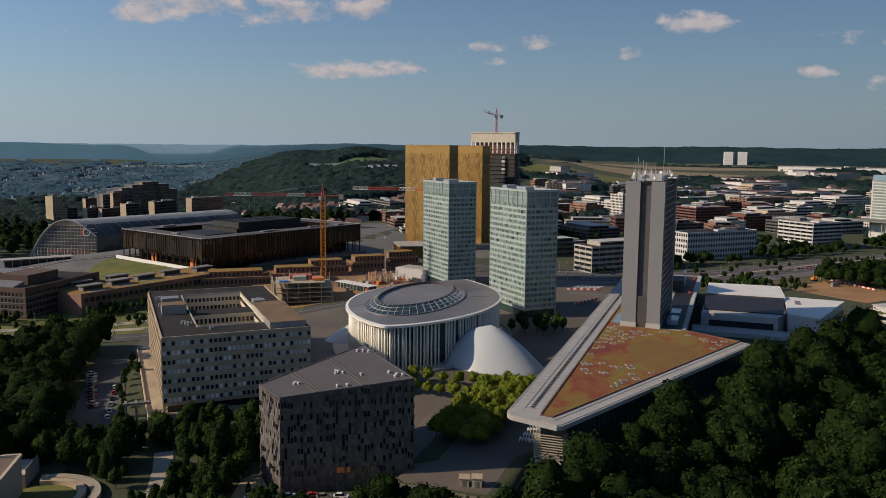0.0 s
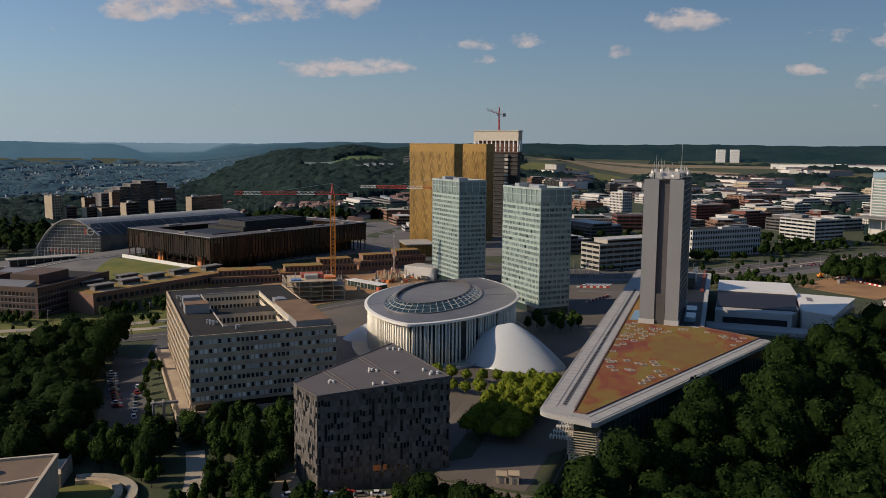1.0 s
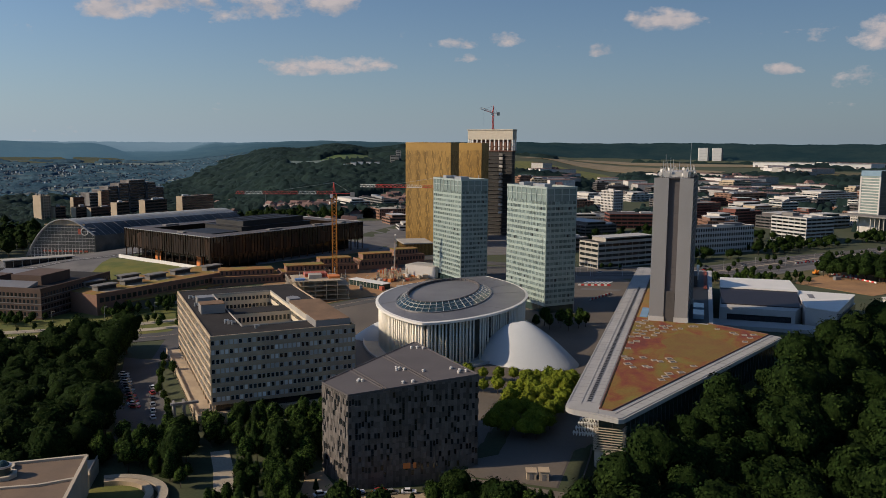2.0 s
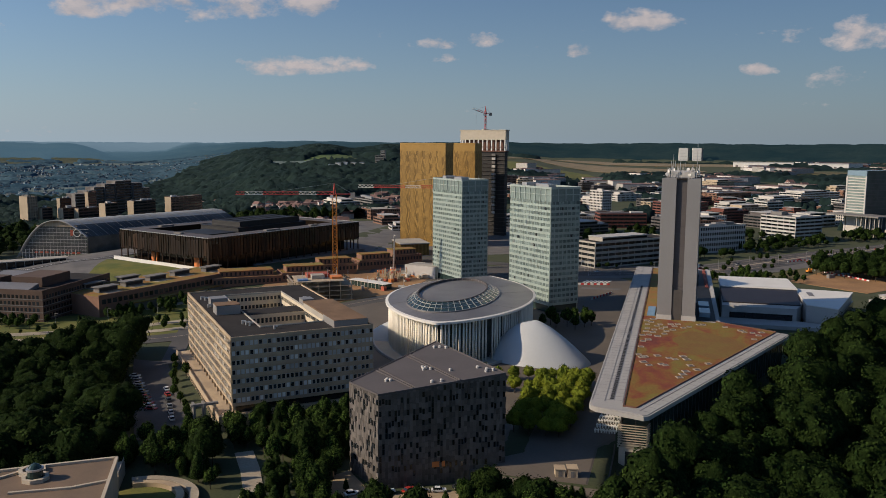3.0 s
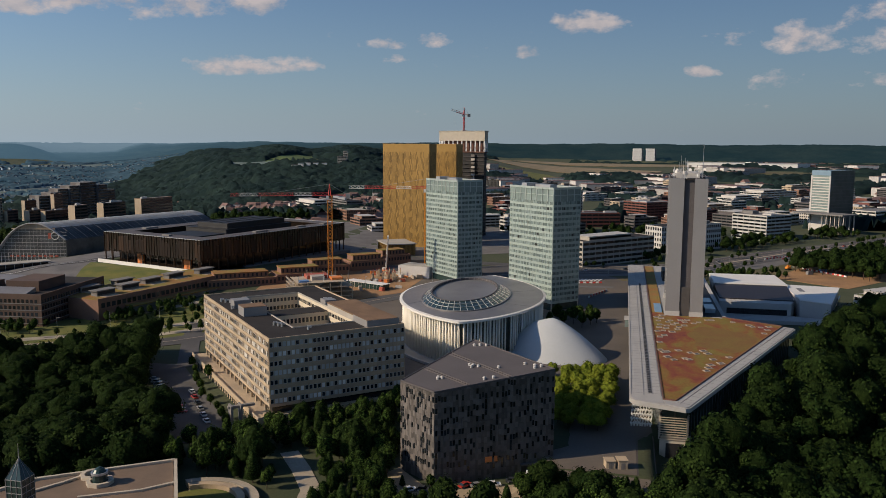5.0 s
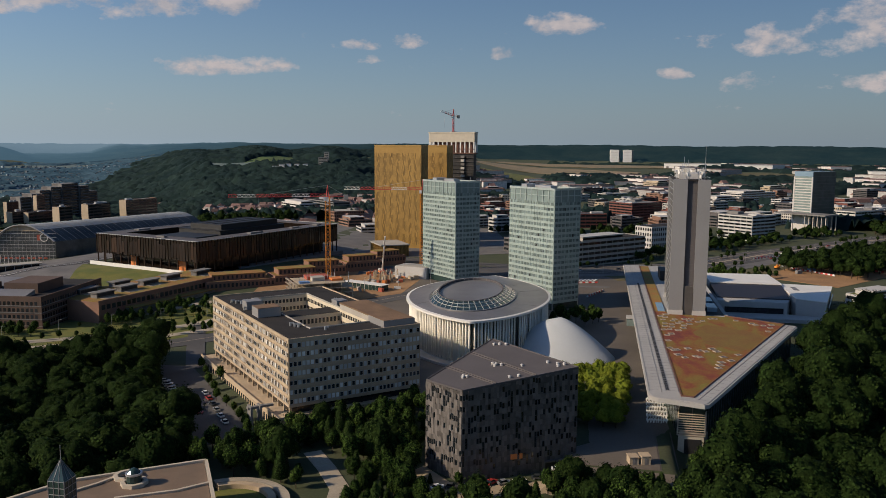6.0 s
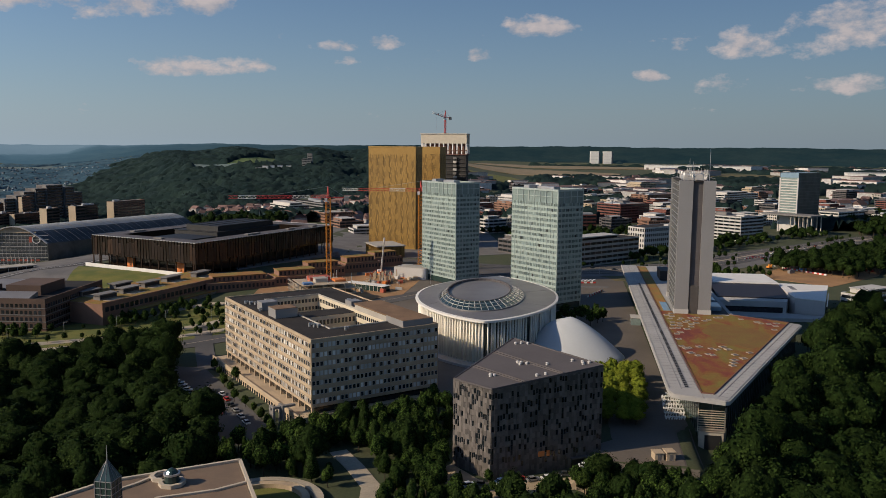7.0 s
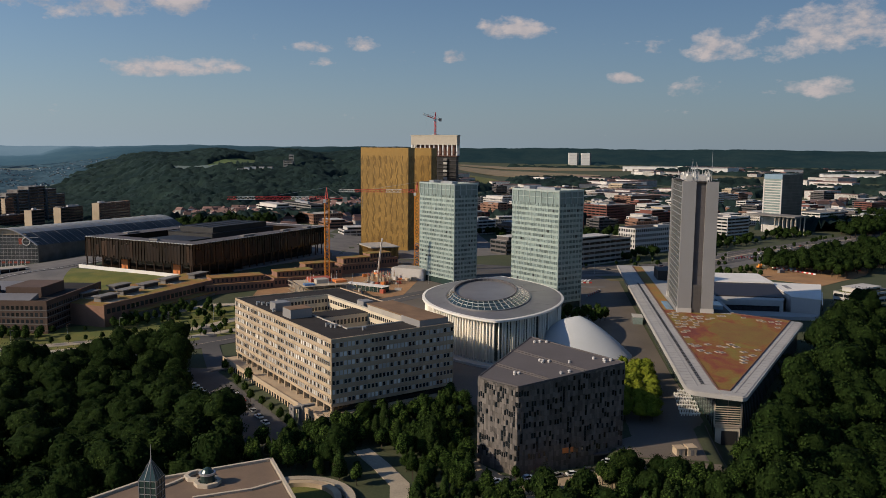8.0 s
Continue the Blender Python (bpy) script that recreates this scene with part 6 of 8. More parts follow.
def tower_crane(x, y, z0, top, jib, angle, mast_mat, label, back=14.0, jib_z=None, lift=0.0, girth=1.5, light=1.0):
    """A lattice tower crane; jib: its length, angle: its heading in degrees."""
    t = thing("tower_crane", x, y, z0, angle, label, "crane", "tower cranes")
    s = girth
    mast = Shape()
    for i, j in ((-s, -s), (s, -s), (s, s), (-s, s)):
        mast.obox((i, j, 0), (i, j, top), 0.5 * light, 0.5 * light)
    k = 0.0
    flip = 1
    while k < top - 2.5:
        for a, b in (((-s, -s), (s, -s)), ((s, -s), (s, s)), ((s, s), (-s, s)), ((-s, s), (-s, -s))):
            if flip < 0:
                a, b = b, a
            mast.obox((*a, k), (*b, k + 2.5), 0.3 * light, 0.3 * light)
        k += 2.5
        flip = -flip
    part("mast", mast, mast_mat, t, "lattice steel mast")
    jz = top if jib_z is None else jib_z
    n = max(6, int(jib / 3))
    for k in range(0, n, 4):
        g = Shape()
        for i in range(k, min(k + 4, n)):
            x0, x1 = i * jib / n, (i + 1) * jib / n
            u0, u1 = jz + lift * x0, jz + lift * x1
            for yy in (-0.7, 0.7):
                g.obox((x0, yy, u0), (x1, yy, u1), 0.26, 0.26)
                g.obox((x0, yy, u0), ((x0 + x1) / 2, 0, u0 + 1.9), 0.17, 0.17)
                g.obox((x1, yy, u1), ((x0 + x1) / 2, 0, u0 + 1.9), 0.17, 0.17)
            g.obox((x0, 0, u0 + 1.9), (x1, 0, u1 + 1.9), 0.26, 0.26)
        part("jib_section", g, "crane_red" if (k // 4) % 3 != 1 else "white", t)
    part("counter_jib", Shape().box(-back, 0, -0.7, 0.7, jz, jz + 0.5), "crane_red", t)
    part("counterweight", Shape().box(-back, -back + 3, -0.9, 0.9, jz - 2.2, jz + 1.2), "concrete", t)
    cabin = part("cabin", Shape().box(0.8, 2.6, 0.9, 2.4, jz - 2.6, jz - 0.2), "white", t)
    part("cabin_window", Shape().box(2.6, 2.65, 1.0, 2.3, jz - 1.8, jz - 0.4), "dark_glass", cabin)
    head = Shape()
    for i, j in ((-0.8, -0.8), (0.8, -0.8), (0.8, 0.8), (-0.8, 0.8)):
        head.obox((i, j, jz), (0, 0, jz + 8), 0.3, 0.3)
    part("head", head, "crane_red", t)
    part("tie", Shape().obox((0, 0, jz + 7.8), (jib * 0.6, 0, jz + 1.9 + lift * jib * 0.6), 0.12, 0.12).obox((0, 0, jz + 7.8), (-back + 2, 0, jz + 0.5), 0.12, 0.12), "steel", t)
    part("hook_line", Shape().obox((jib * 0.7, 0, jz + lift * jib * 0.7), (jib * 0.7, 0, jz - 12), 0.08, 0.08), "steel", t)
    part("foot", Shape().box(-2.6, 2.6, -2.6, 2.6, -1, 0.8), "concrete", t)
    return t


tower_crane(-263.4, 496.5, 0, 60.5, 66, 203, "crane_yellow", "orange lattice tower crane with a red and white jib")
tower_crane(-213.0, 572.0, 0, 62.0, 60, 190, "crane_yellow", "orange lattice tower crane beside the golden towers", girth=2.0)
tower_crane(-236.5, 833.0, 110.0, 17.0, 15, 215, "crane_red", "small red crane on top of the unfinished tower", back=7, lift=0.3, girth=0.65, light=0.6)


def site_bits():
    t = thing("site_hall", -226, 536, 0, -15, "plain white block on the building site", "site building")
    part("wall", Shape().box(0, 26, 0, 16, -2, 8.2), "white_grey", t)
    part("roof", Shape().box(0.5, 25.5, 0.5, 15.5, 8.2, 8.4), "concrete", t)
    t = thing("site_office", -249, 488, 0, -23, "long green site cabin with a white roof", "site cabin")
    part("wall", Shape().box(0, 32, 0, 7, -2, 3.6), "teal_glass", t)
    part("roof", Shape().box(-0.6, 32.6, -0.6, 7.6, 3.6, 3.9), "white", t)
    for i in range(10):
        part("post", Shape().box(-0.1, 0.1, -0.3, -0.1, -2, 3.6), "white_grey", t, m=Matrix.Translation((1 + i * 3.3, 0, 0)))
    t = thing("gold_annex", -262, 633, 0, 32, "low annex with golden metal slats and a flat roof", "annex")
    part("wall", Shape().box(0, 24, 0, 34, -2, 10), "gold_dark", t)
    part("roof", Shape().box(-1.5, 25, -1.5, 35, 10, 10.8), "concrete", t)
    for side in (0, 3, 1):
        m, w = face_frame(side, 24, 34)
        sl = Shape().box(-0.2, 0.2, -0.4, 0, -1, 10).data("slat", "gold")
        for i in range(int(w / 1.2)):
            part("slat", sl, "gold", t, m=m @ pose(0.6 + i * 1.2, 0, 0))
    t = thing("mobile_crane", -238, 545, 0, 120, "white and orange mobile crane with a raised lattice boom", "crane")
    part("body", Shape().box(-6, 6, -1.4, 1.4, 0.8, 2.4), "orange", t)
    part("cab", Shape().box(3, 5.8, -1.3, 1.3, 2.4, 3.8), "white", t)
    part("boom", Shape().obox((0, 0, 2.4), (-16, 2, 30), 1.0, 1.0), "white", t)
    for i in (-4.5, -1.5, 1.5, 4.5):
        for s in (-1.4, 1.4):
            part("wheel", Shape().tube(0, 0, -0.2, 0.2, 0.65, 0.65, 12), "black", t, m=pose(i, s, 0.65, 90, 0, 0))
    # stacked material on the site
    for i in range(46):
        x, y = random.uniform(-248, -205), random.uniform(470, 545)
        if -250 < x < -214 and 478 < y < 498:
            continue
        k = i % 5
        t = thing("material_stack", x, y, ground_z(x, y) + 0.2, random.uniform(0, 180), "stack of building material on the site", "building material", "site material")
        w, d, h = random.uniform(1.5, 6), random.uniform(1.2, 2.6), random.uniform(0.6, 2.6)
        for j in range(2):
            part("pallet", Shape().box(-w / 2, w / 2, -d / 2, d / 2, j * h * 0.52, j * h * 0.52 + h * 0.5), ("stone_tan", "rust_red", "white_grey", "concrete", "orange")[k], t)
    for i in range(26):
        x, y = random.uniform(-240, -222), random.uniform(505, 532)
        t = thing("column_stub", x, y, 0.1, 0, "bare concrete column of a new foundation", "column", "foundation columns")
        part("shaft", Shape().box(-0.35, 0.35, -0.35, 0.35, -0.3, 5.5), "stone_tan", t)
        part("bars", Shape().box(-0.15, 0.15, -0.15, 0.15, 5.5, 6.8), "rust_red", t)


site_bits()


# ---- museum in the foreground ----


def museum():
    z = 5.6
    t = thing("museum", 0, 0, 0, 0, "beige stone museum with flat roof and a glass turret", "museum")
    roof = [(-189.0, 171.2), (-218.0, 150.5), (-226.0, 137.0), (-236.0, 108.0), (-152.0, 104.0), (-174.5, 147.0)]
    part("wall", Shape().prism(roof, -22, z - 0.4), "stone_beige", t, "beige stone wall")
    cx, cy = -195.0, 138.0
    inn = [(x + (cx - x) * 0.03, y + (cy - y) * 0.03) for x, y in roof]
    part("roof", Shape().prism(inn, z - 0.4, z - 0.1), "roof_beige", t, "brown gravel roof")
    for i in range(6):
        a, b = roof[i], roof[(i + 1) % 6]
        part("parapet", Shape().obox((*a, z + 0.1), (*b, z + 0.1), 0.9, 0.9), "stone_beige", t)
    for a, b in (((-206.0, 158.8), (-209.5, 150.5)), ((-180.5, 157.5), (-187.0, 150.5)), ((-187.0, 150.5), (-200.0, 143.0)), ((-209.5, 150.5), (-214, 143.0))):
        part("roof_kerb", Shape().obox((*a, z + 0.05), (*b, z + 0.05), 0.8, 0.8), "stone_beige", t)
    for ox, oy in ((-204.6, 156.2), (-200.2, 152.6)):
        oc = [(ox + 3.6 * math.cos(radians(22.5 + 45 * i)), oy + 3.6 * math.sin(radians(22.5 + 45 * i))) for i in range(8)]
        ic = [(ox + 2.5 * math.cos(radians(22.5 + 45 * i)), oy + 2.5 * math.sin(radians(22.5 + 45 * i))) for i in range(8)]
        part("octagon_kerb", Shape().ring(oc, ic, z - 0.1, z + 0.9), "stone_beige", t, "pale stone octagon kerb")
    d = Shape()
    d.tube(-200.2, 152.6, z, z + 3.0, 2.0, 1.9, 12).tube(-200.2, 152.6, z + 3.0, z + 4.0, 1.9, 1.2, 12).tube(-200.2, 152.6, z + 4.0, z + 4.5, 1.2, 0.3, 12)
    part("lantern", d, "teal_glass", t, "dark glass roof lantern")
    part("lantern_cap", Shape().ring([(-200.2 + 2.2 * math.cos(a), 152.6 + 2.2 * math.sin(a)) for a in [2 * math.pi * i / 16 for i in range(16)]], [(-200.2 + 1.7 * math.cos(a), 152.6 + 1.7 * math.sin(a)) for a in [2 * math.pi * i / 16 for i in range(16)]], z + 2.7, z + 3.2), "steel", t)
    # glass turret with a pyramid cap
    tx, ty, w = -202.2, 126.4, 2.1
    part("turret", Shape().prism([(tx - w, ty - w), (tx + w, ty - w), (tx + w, ty + w), (tx - w, ty + w)], z - 1, 18.0), "teal_glass", t, "dark green glass turret")
    g = Shape().add([(tx - w, ty - w, 18), (tx + w, ty - w, 18), (tx + w, ty + w, 18), (tx - w, ty + w, 18), (tx, ty, 22.6)], [(3, 2, 1, 0), (0, 1, 4), (1, 2, 4), (2, 3, 4), (3, 0, 4)])
    part("turret_cap", g, "teal_glass", t, "pale blue glass pyramid")
    part("finial", Shape().tube(tx, ty, 22.3, 26.0, 0.12, 0.05, 6), "steel", t)
    for k in range(8):
        zz = 6.6 + k * 1.6
        part("transom", Shape().ring([(tx - w - 0.1, ty - w - 0.1), (tx + w + 0.1, ty - w - 0.1), (tx + w + 0.1, ty + w + 0.1), (tx - w - 0.1, ty + w + 0.1)], [(tx - w + 0.05, ty - w + 0.05), (tx + w - 0.05, ty - w + 0.05), (tx + w - 0.05, ty + w - 0.05), (tx - w + 0.05, ty + w - 0.05)], zz, zz + 0.14), "steel", t)
    for side in range(4):
        mm = pose(tx, ty, 0, 0, 0, 90 * side)
        for k in range(4):
            part("mullion", Shape().box(-w + k * 1.4 - 0.07, -w + k * 1.4 + 0.07, -w - 0.12, -w + 0.05, z - 1, 18.0), "zinc", t, m=mm)
            part("cap_bar", Shape().obox((-w + k * 1.4, -w, 18.05), (0, 0, 22.62), 0.12, 0.12), "zinc", t, m=mm)
    # the glass roofs that rise to the turret
    for s, pts in ((0, [(-214, 139, z), (-199, 131, z), (-200, 125, 13), (-205, 126, 13)]), (1, [(-199, 131, z), (-190, 118, z), (-199, 122, 13), (-199.5, 127, 13)])):
        part("glass_roof", Shape().add(pts, [(0, 1, 2, 3)]), "teal_glass", t, "sloping dark glass roof")
        a, b, c, d2 = [Vector(p) for p in pts]
        for k in range(7):
            f = k / 6
            part("glazing_bar", Shape().obox(a.lerp(b, f), d2.lerp(c, f), 0.25, 0.25), "steel", t)
    return t


museum()


def round_wall():
    """A ring wall of an old rampart round a sunken garden."""
    cx, cy, z = -181.0, 168.0, -5.0
    n = 28
    t = thing("ring_wall", 0, 0, 0, 0, "curved pale stone wall round a sunken garden", "garden wall")
    pts = [radians(-60 + 190 * i / n) for i in range(n + 1)]
    for i in range(n):
        a, b = pts[i], pts[i + 1]
        q = [(cx + r * math.cos(v), cy + r * math.sin(v)) for r, v in ((11.0, a), (13.2, a), (13.2, b), (11.0, b))]
        part("coping", Shape().prism(q, -12, z + 0.9), "precast", t)
        q = [(cx + r * math.cos(v), cy + r * math.sin(v)) for r, v in ((14.5, a), (17.2, a), (17.2, b), (14.5, b))]
        part("walk", Shape().prism(q, -12, z + 0.5), "gravel", t)
    part("garden", Shape().tube(cx, cy, -12, z - 0.4, 10.9, 10.9, 28), "grass", t, "grass in a sunken garden")
    t = thing("museum_terrace", 0, 0, 0, 0, "pale stone terrace beside the museum", "terrace")
    part("deck", Shape().prism([(-192, 175), (-208, 166), (-214, 176), (-198, 186)], -14, -2.0), "stone_beige", t)
    part("rail", Shape().obox((-192, 175.3, -1.2), (-198, 185.6, -1.2), 0.15, 1.4), "concrete", t)


round_wall()


# ---- small things ----


TYRE = Shape().tube(0, 0, -0.12, 0.12, 0.33, 0.33, 10).data("wheel", "black")
RIM = Shape().tube(0, 0, -0.135, 0.135, 0.2, 0.2, 8).data("rim", "steel")


def car(x, y, rot, paint, label):
    t = thing("car", x, y, ground_z(x, y) + 0.2, rot, label, "car", "parked cars")
    body = Shape().prism([(-2.2, -0.88), (2.2, -0.88), (2.2, 0.88), (-2.2, 0.88)], 0.3, [0.85, 0.75, 0.75, 0.85])
    part("body", body, paint, t)
    cab = Shape().add([(-1.7, -0.8, 0.8), (1.0, -0.8, 0.8), (1.0, 0.8, 0.8), (-1.7, 0.8, 0.8), (-1.2, -0.65, 1.42), (0.4, -0.65, 1.42), (0.4, 0.65, 1.42), (-1.2, 0.65, 1.42)], [(0, 1, 5, 4), (1, 2, 6, 5), (2, 3, 7, 6), (3, 0, 4, 7), (4, 5, 6, 7)])
    part("glasshouse", cab, "dark_glass", t)
    part("roof", Shape().box(-1.2, 0.4, -0.66, 0.66, 1.4, 1.48), paint, t)
    for wx in (-1.4, 1.4):
        for wy in (-0.88, 0.88):
            w = part("wheel", TYRE, "black", t, m=pose(wx, wy, 0.33, 90, 0, 0))
            part("rim", RIM, "steel", w, "silver wheel rim")
    return t


PAINTS = (("car_white", "white car parked under trees"), ("car_dark", "dark car parked beside the lane"), ("car_white", "white car on the car park"), ("car_red", "red car parked on asphalt"), ("steel", "silver car parked on asphalt"))
for i in range(13):
    f = i / 12
    p, lab = PAINTS[(i * 2 + i // 3) % 5]
    car(-263 + 34 * f, 278 - 36 * f, 5 + 8 * random.random(), p, lab)
for i in range(6):
    p, lab = PAINTS[(i * 3) % 5]
    car(-236 + 4.6 * i, 262 - 6.0 * i, 130 + 8 * random.random(), p, lab)
for i in range(22):
    f = random.random()
    a, b = Vector((-100, 596)), Vector((175, 850))
    q = a.lerp(b, f)
    q += Vector((-0.62 * 0, 0)) + Vector((0.7, -0.7)) * random.choice((-7, -3.5, 3.5, 7))
    p, lab = PAINTS[i % 5]
    t = car(q.x + 22 * math.sin(f * math.pi) , q.y - 18 * math.sin(f * math.pi), 43, p, "car driving lane on the boulevard, standing")
for i in range(8):
    p, lab = PAINTS[i % 5]
    car(-126 + 5 * i + random.uniform(-1, 1), 191 + 2.2 * i + random.uniform(-1, 1), random.uniform(0, 60), p, "car parked in front of the dark hotel")


CHAIR = (Shape().box(-0.25, 0.25, -0.22, 0.22, 0.4, 0.48).data("seat", "white"), Shape().box(-0.25, 0.25, 0.18, 0.24, 0.48, 0.92).data("backrest", "white"), Shape().box(-0.2, 0.2, -0.18, 0.18, 0, 0.4).data("pedestal", "white"))


def table_set(x, y, rot):
    t = thing("terrace_table", x, y, ground_z(x, y) + 0.15, rot, "white cafe table with chairs on the square", "table", "cafe tables")
    part("tabletop", Shape().box(-0.9, 0.9, -0.5, 0.5, 0.7, 0.78), "white", t)
    part("leg", Shape().tube(0, 0, 0, 0.7, 0.12), "steel", t)
    base = t.matrix_world.copy()
    for sx in (-0.5, 0.5):
        for sy in (-0.95, 0.95):
            c = thing("cafe_chair", 0, 0, 0, 0, "white cafe chair at a terrace table", "chair", "cafe chairs")
            c.matrix_world = base @ pose(sx, sy, 0, 0, 0, 0 if sy > 0 else 180)
            for nm, d in zip(("seat", "backrest", "pedestal"), CHAIR):
                part(nm, d, "white", c)


for i in range(4):
    for j in range(7):
        if random.random() < 0.85:
            table_set(-61.0 + i * 1.9 + j * 0.2, 252 + j * 4.4 + random.uniform(-0.5, 0.5), random.uniform(-15, 15))

t = thing("kiosk", -64, 404, 0, 0, "small pale green glass kiosk on the square", "kiosk")
part("wall", Shape().box(0, 5, 0, 9, -0.3, 4.0), "green_glass", t)
part("roof", Shape().box(-0.3, 5.3, -0.3, 9.3, 4.0, 4.3), "white_grey", t)
for i, (x, y, w, h) in enumerate(((-69, 210.5, 2.8, 2.4), (-65.4, 211.0, 2.8, 2.8))):
    t = thing("timber_hut", x, y, ground_z(x, y), 15, "small light timber hut with a flat roof", "hut", "timber huts")
    part("wall", Shape().box(0, w, 0, 3.4, -0.5, h), "stone_tan", t)
    part("roof", Shape().box(-0.2, w + 0.2, -0.2, 3.6, h, h + 0.2), "precast", t)
    part("door", Shape().box(w * 0.3, w * 0.3 + 1.0, -0.08, 0, 0, 2.1), "concrete_dark", t)


def forecourt_canopy():
    t = thing("forecourt_canopy", -533, 476, ground_z(-520, 492), 54, "long low pale canopy on posts before the courthouse", "canopy")
    part("roof", Shape().box(0, 52, 0, 13, 4.2, 4.8), "concrete", t)
    part("skirt", Shape().box(2, 50, 2, 11, -1, 4.2), "dark_glass", t)
    for i in range(9):
        part("post", Shape().tube(1 + i * 6.2, 0.8, -1, 4.2, 0.2), "white_grey", t)


forecourt_canopy()


def barrier_row(a, b, label):
    """A line of red and white plastic road barriers."""
    a, b = Vector(a), Vector(b)
    n = int((b - a).length / 2.2)
    rot = math.degrees(math.atan2(b.y - a.y, b.x - a.x))
    t = thing("barrier_row", a.x, a.y, 0, rot, label, "barrier", "road barriers")
    for i in range(n):
        x, y = a.lerp(b, i / n)
        part("barrier", BARRIER[i % 2], "white", t, m=pose(i * 2.2, 0, ground_z(x, y) + 0.3))


BARRIER = [Shape().add([(-1.0, -0.35, 0), (1.0, -0.35, 0), (1.0, 0.35, 0), (-1.0, 0.35, 0), (-1.0, -0.12, 1.1), (1.0, -0.12, 1.1), (1.0, 0.12, 1.1), (-1.0, 0.12, 1.1)], [(3, 2, 1, 0), (4, 5, 6, 7), (0, 1, 5, 4), (1, 2, 6, 5), (2, 3, 7, 6), (3, 0, 4, 7)]).data("barrier", q) for q in ("white", "crane_red")]
barrier_row((72, 646), (97, 610), "red and white barriers along the road works")
barrier_row((100, 660), (140, 640), "red and white barriers beside bare earth")
barrier_row((-86, 484), (-75, 512), "red and white barriers at the crossing")
barrier_row((-100, 535), (-78, 541), "red and white barriers on the square")
barrier_row((52, 697), (80, 724), "red and white barriers on the boulevard's edge")


def excavator(x, y, rot, paint):
    t = thing("excavator", x, y, ground_z(x, y) + 0.2, rot, "excavator standing on the bare earth", "excavator", "excavators")
    for sy in (-1.3, 1.3):
        part("track", Shape().box(-2.0, 2.0, sy - 0.3, sy + 0.3, 0, 0.9), "black", t)
    body = part("body", Shape().box(-2.0, 1.2, -1.3, 1.3, 1.0, 2.2).box(-2.4, -1.6, -1.2, 1.2, 1.2, 2.5), paint, t)
    cab = part("cab", Shape().prism([(-0.2, 0.2), (1.4, 0.2), (1.4, 1.3), (-0.2, 1.3)], 2.2, [3.6, 3.4, 3.4, 3.6]), paint, t)
    part("cab_window", Shape().box(1.4, 1.45, 0.3, 1.2, 2.3, 3.2), "dark_glass", cab)
    part("boom", Shape().obox((1.0, -0.4, 1.8), (3.6, -0.4, 5.2), 0.5, 0.6).obox((3.5, -0.4, 5.2), (5.8, -0.4, 3.0), 0.4, 0.45), paint, t)
    part("bucket", Shape().box(5.2, 6.2, -0.9, 0.1, 1.6, 2.8), "steel", t)


excavator(60, 641, 40, "crane_yellow")
excavator(88, 650, 120, "orange")
excavator(110, 690, 210, "crane_yellow")
for x, y, w, paint in ((82, 632, 6, "blue_panel"), (96, 678, 6, "white_grey"), (120, 668, 5, "stone_tan"), (70, 618, 5, "concrete_dark"), (140, 700, 8, "white_grey")):
    t = thing("site_container", x, y, ground_z(x, y) + 0.2, 35, "steel container on the road works", "container", "site containers")
    part("box", Shape().box(0, w, 0, 2.5, 0, 2.6), paint, t)
    part("door", Shape().box(w * 0.4, w * 0.4 + 1, -0.06, 0, 0.1, 2.1), "concrete_dark", t)


def gate_house():
    t = thing("gate_canopy", -200.5, 227, -6, 42, "concrete gate frame and canopy at the car park", "gate")
    for x in (0, 3.5):
        part("pier", Shape().box(x, x + 0.8, 0, 4, -2, 8.6), "concrete_dark", t)
    part("beam", Shape().box(-0.6, 9, 1.2, 2.8, 7.4, 8.2), "concrete_dark", t)
    t = thing("entrance_hut", -196, 206, ground_z(-196, 206), 42, "low tan hut with a flat roof by the trees", "hut")
    part("wall", Shape().box(0, 7, 0, 5, -2, 3.0), "precast", t)
    part("roof", Shape().box(-0.4, 7.4, -0.4, 5.4, 3.0, 3.3), "concrete", t)


gate_house()


def lamp(x, y):
    z = ground_z(x, y) + 0.2
    t = thing("street_lamp", x, y, z, 0, "slim grey street lamp on a tall pole", "street lamp", "street lamps")
    part("pole", Shape().tube(0, 0, 0, 9, 0.11, 0.07, 6), "steel", t)
    part("arm", Shape().obox((0, 0, 8.9), (1.6, 0, 9.1), 0.1, 0.1), "steel", t)
    part("head", Shape().box(1.2, 2.1, -0.18, 0.18, 9.0, 9.15), "concrete_dark", t)


for i in range(12):
    f = i / 11
    lamp(-108 + 12 * math.sin(i), 575 - 1 + f * 30)
    lamp(-395 + 200 * f, 300 + 215 * f)
    lamp(-90 + 260 * f + 14, 585 + 245 * f - 18 * math.sin(f * 3.1))

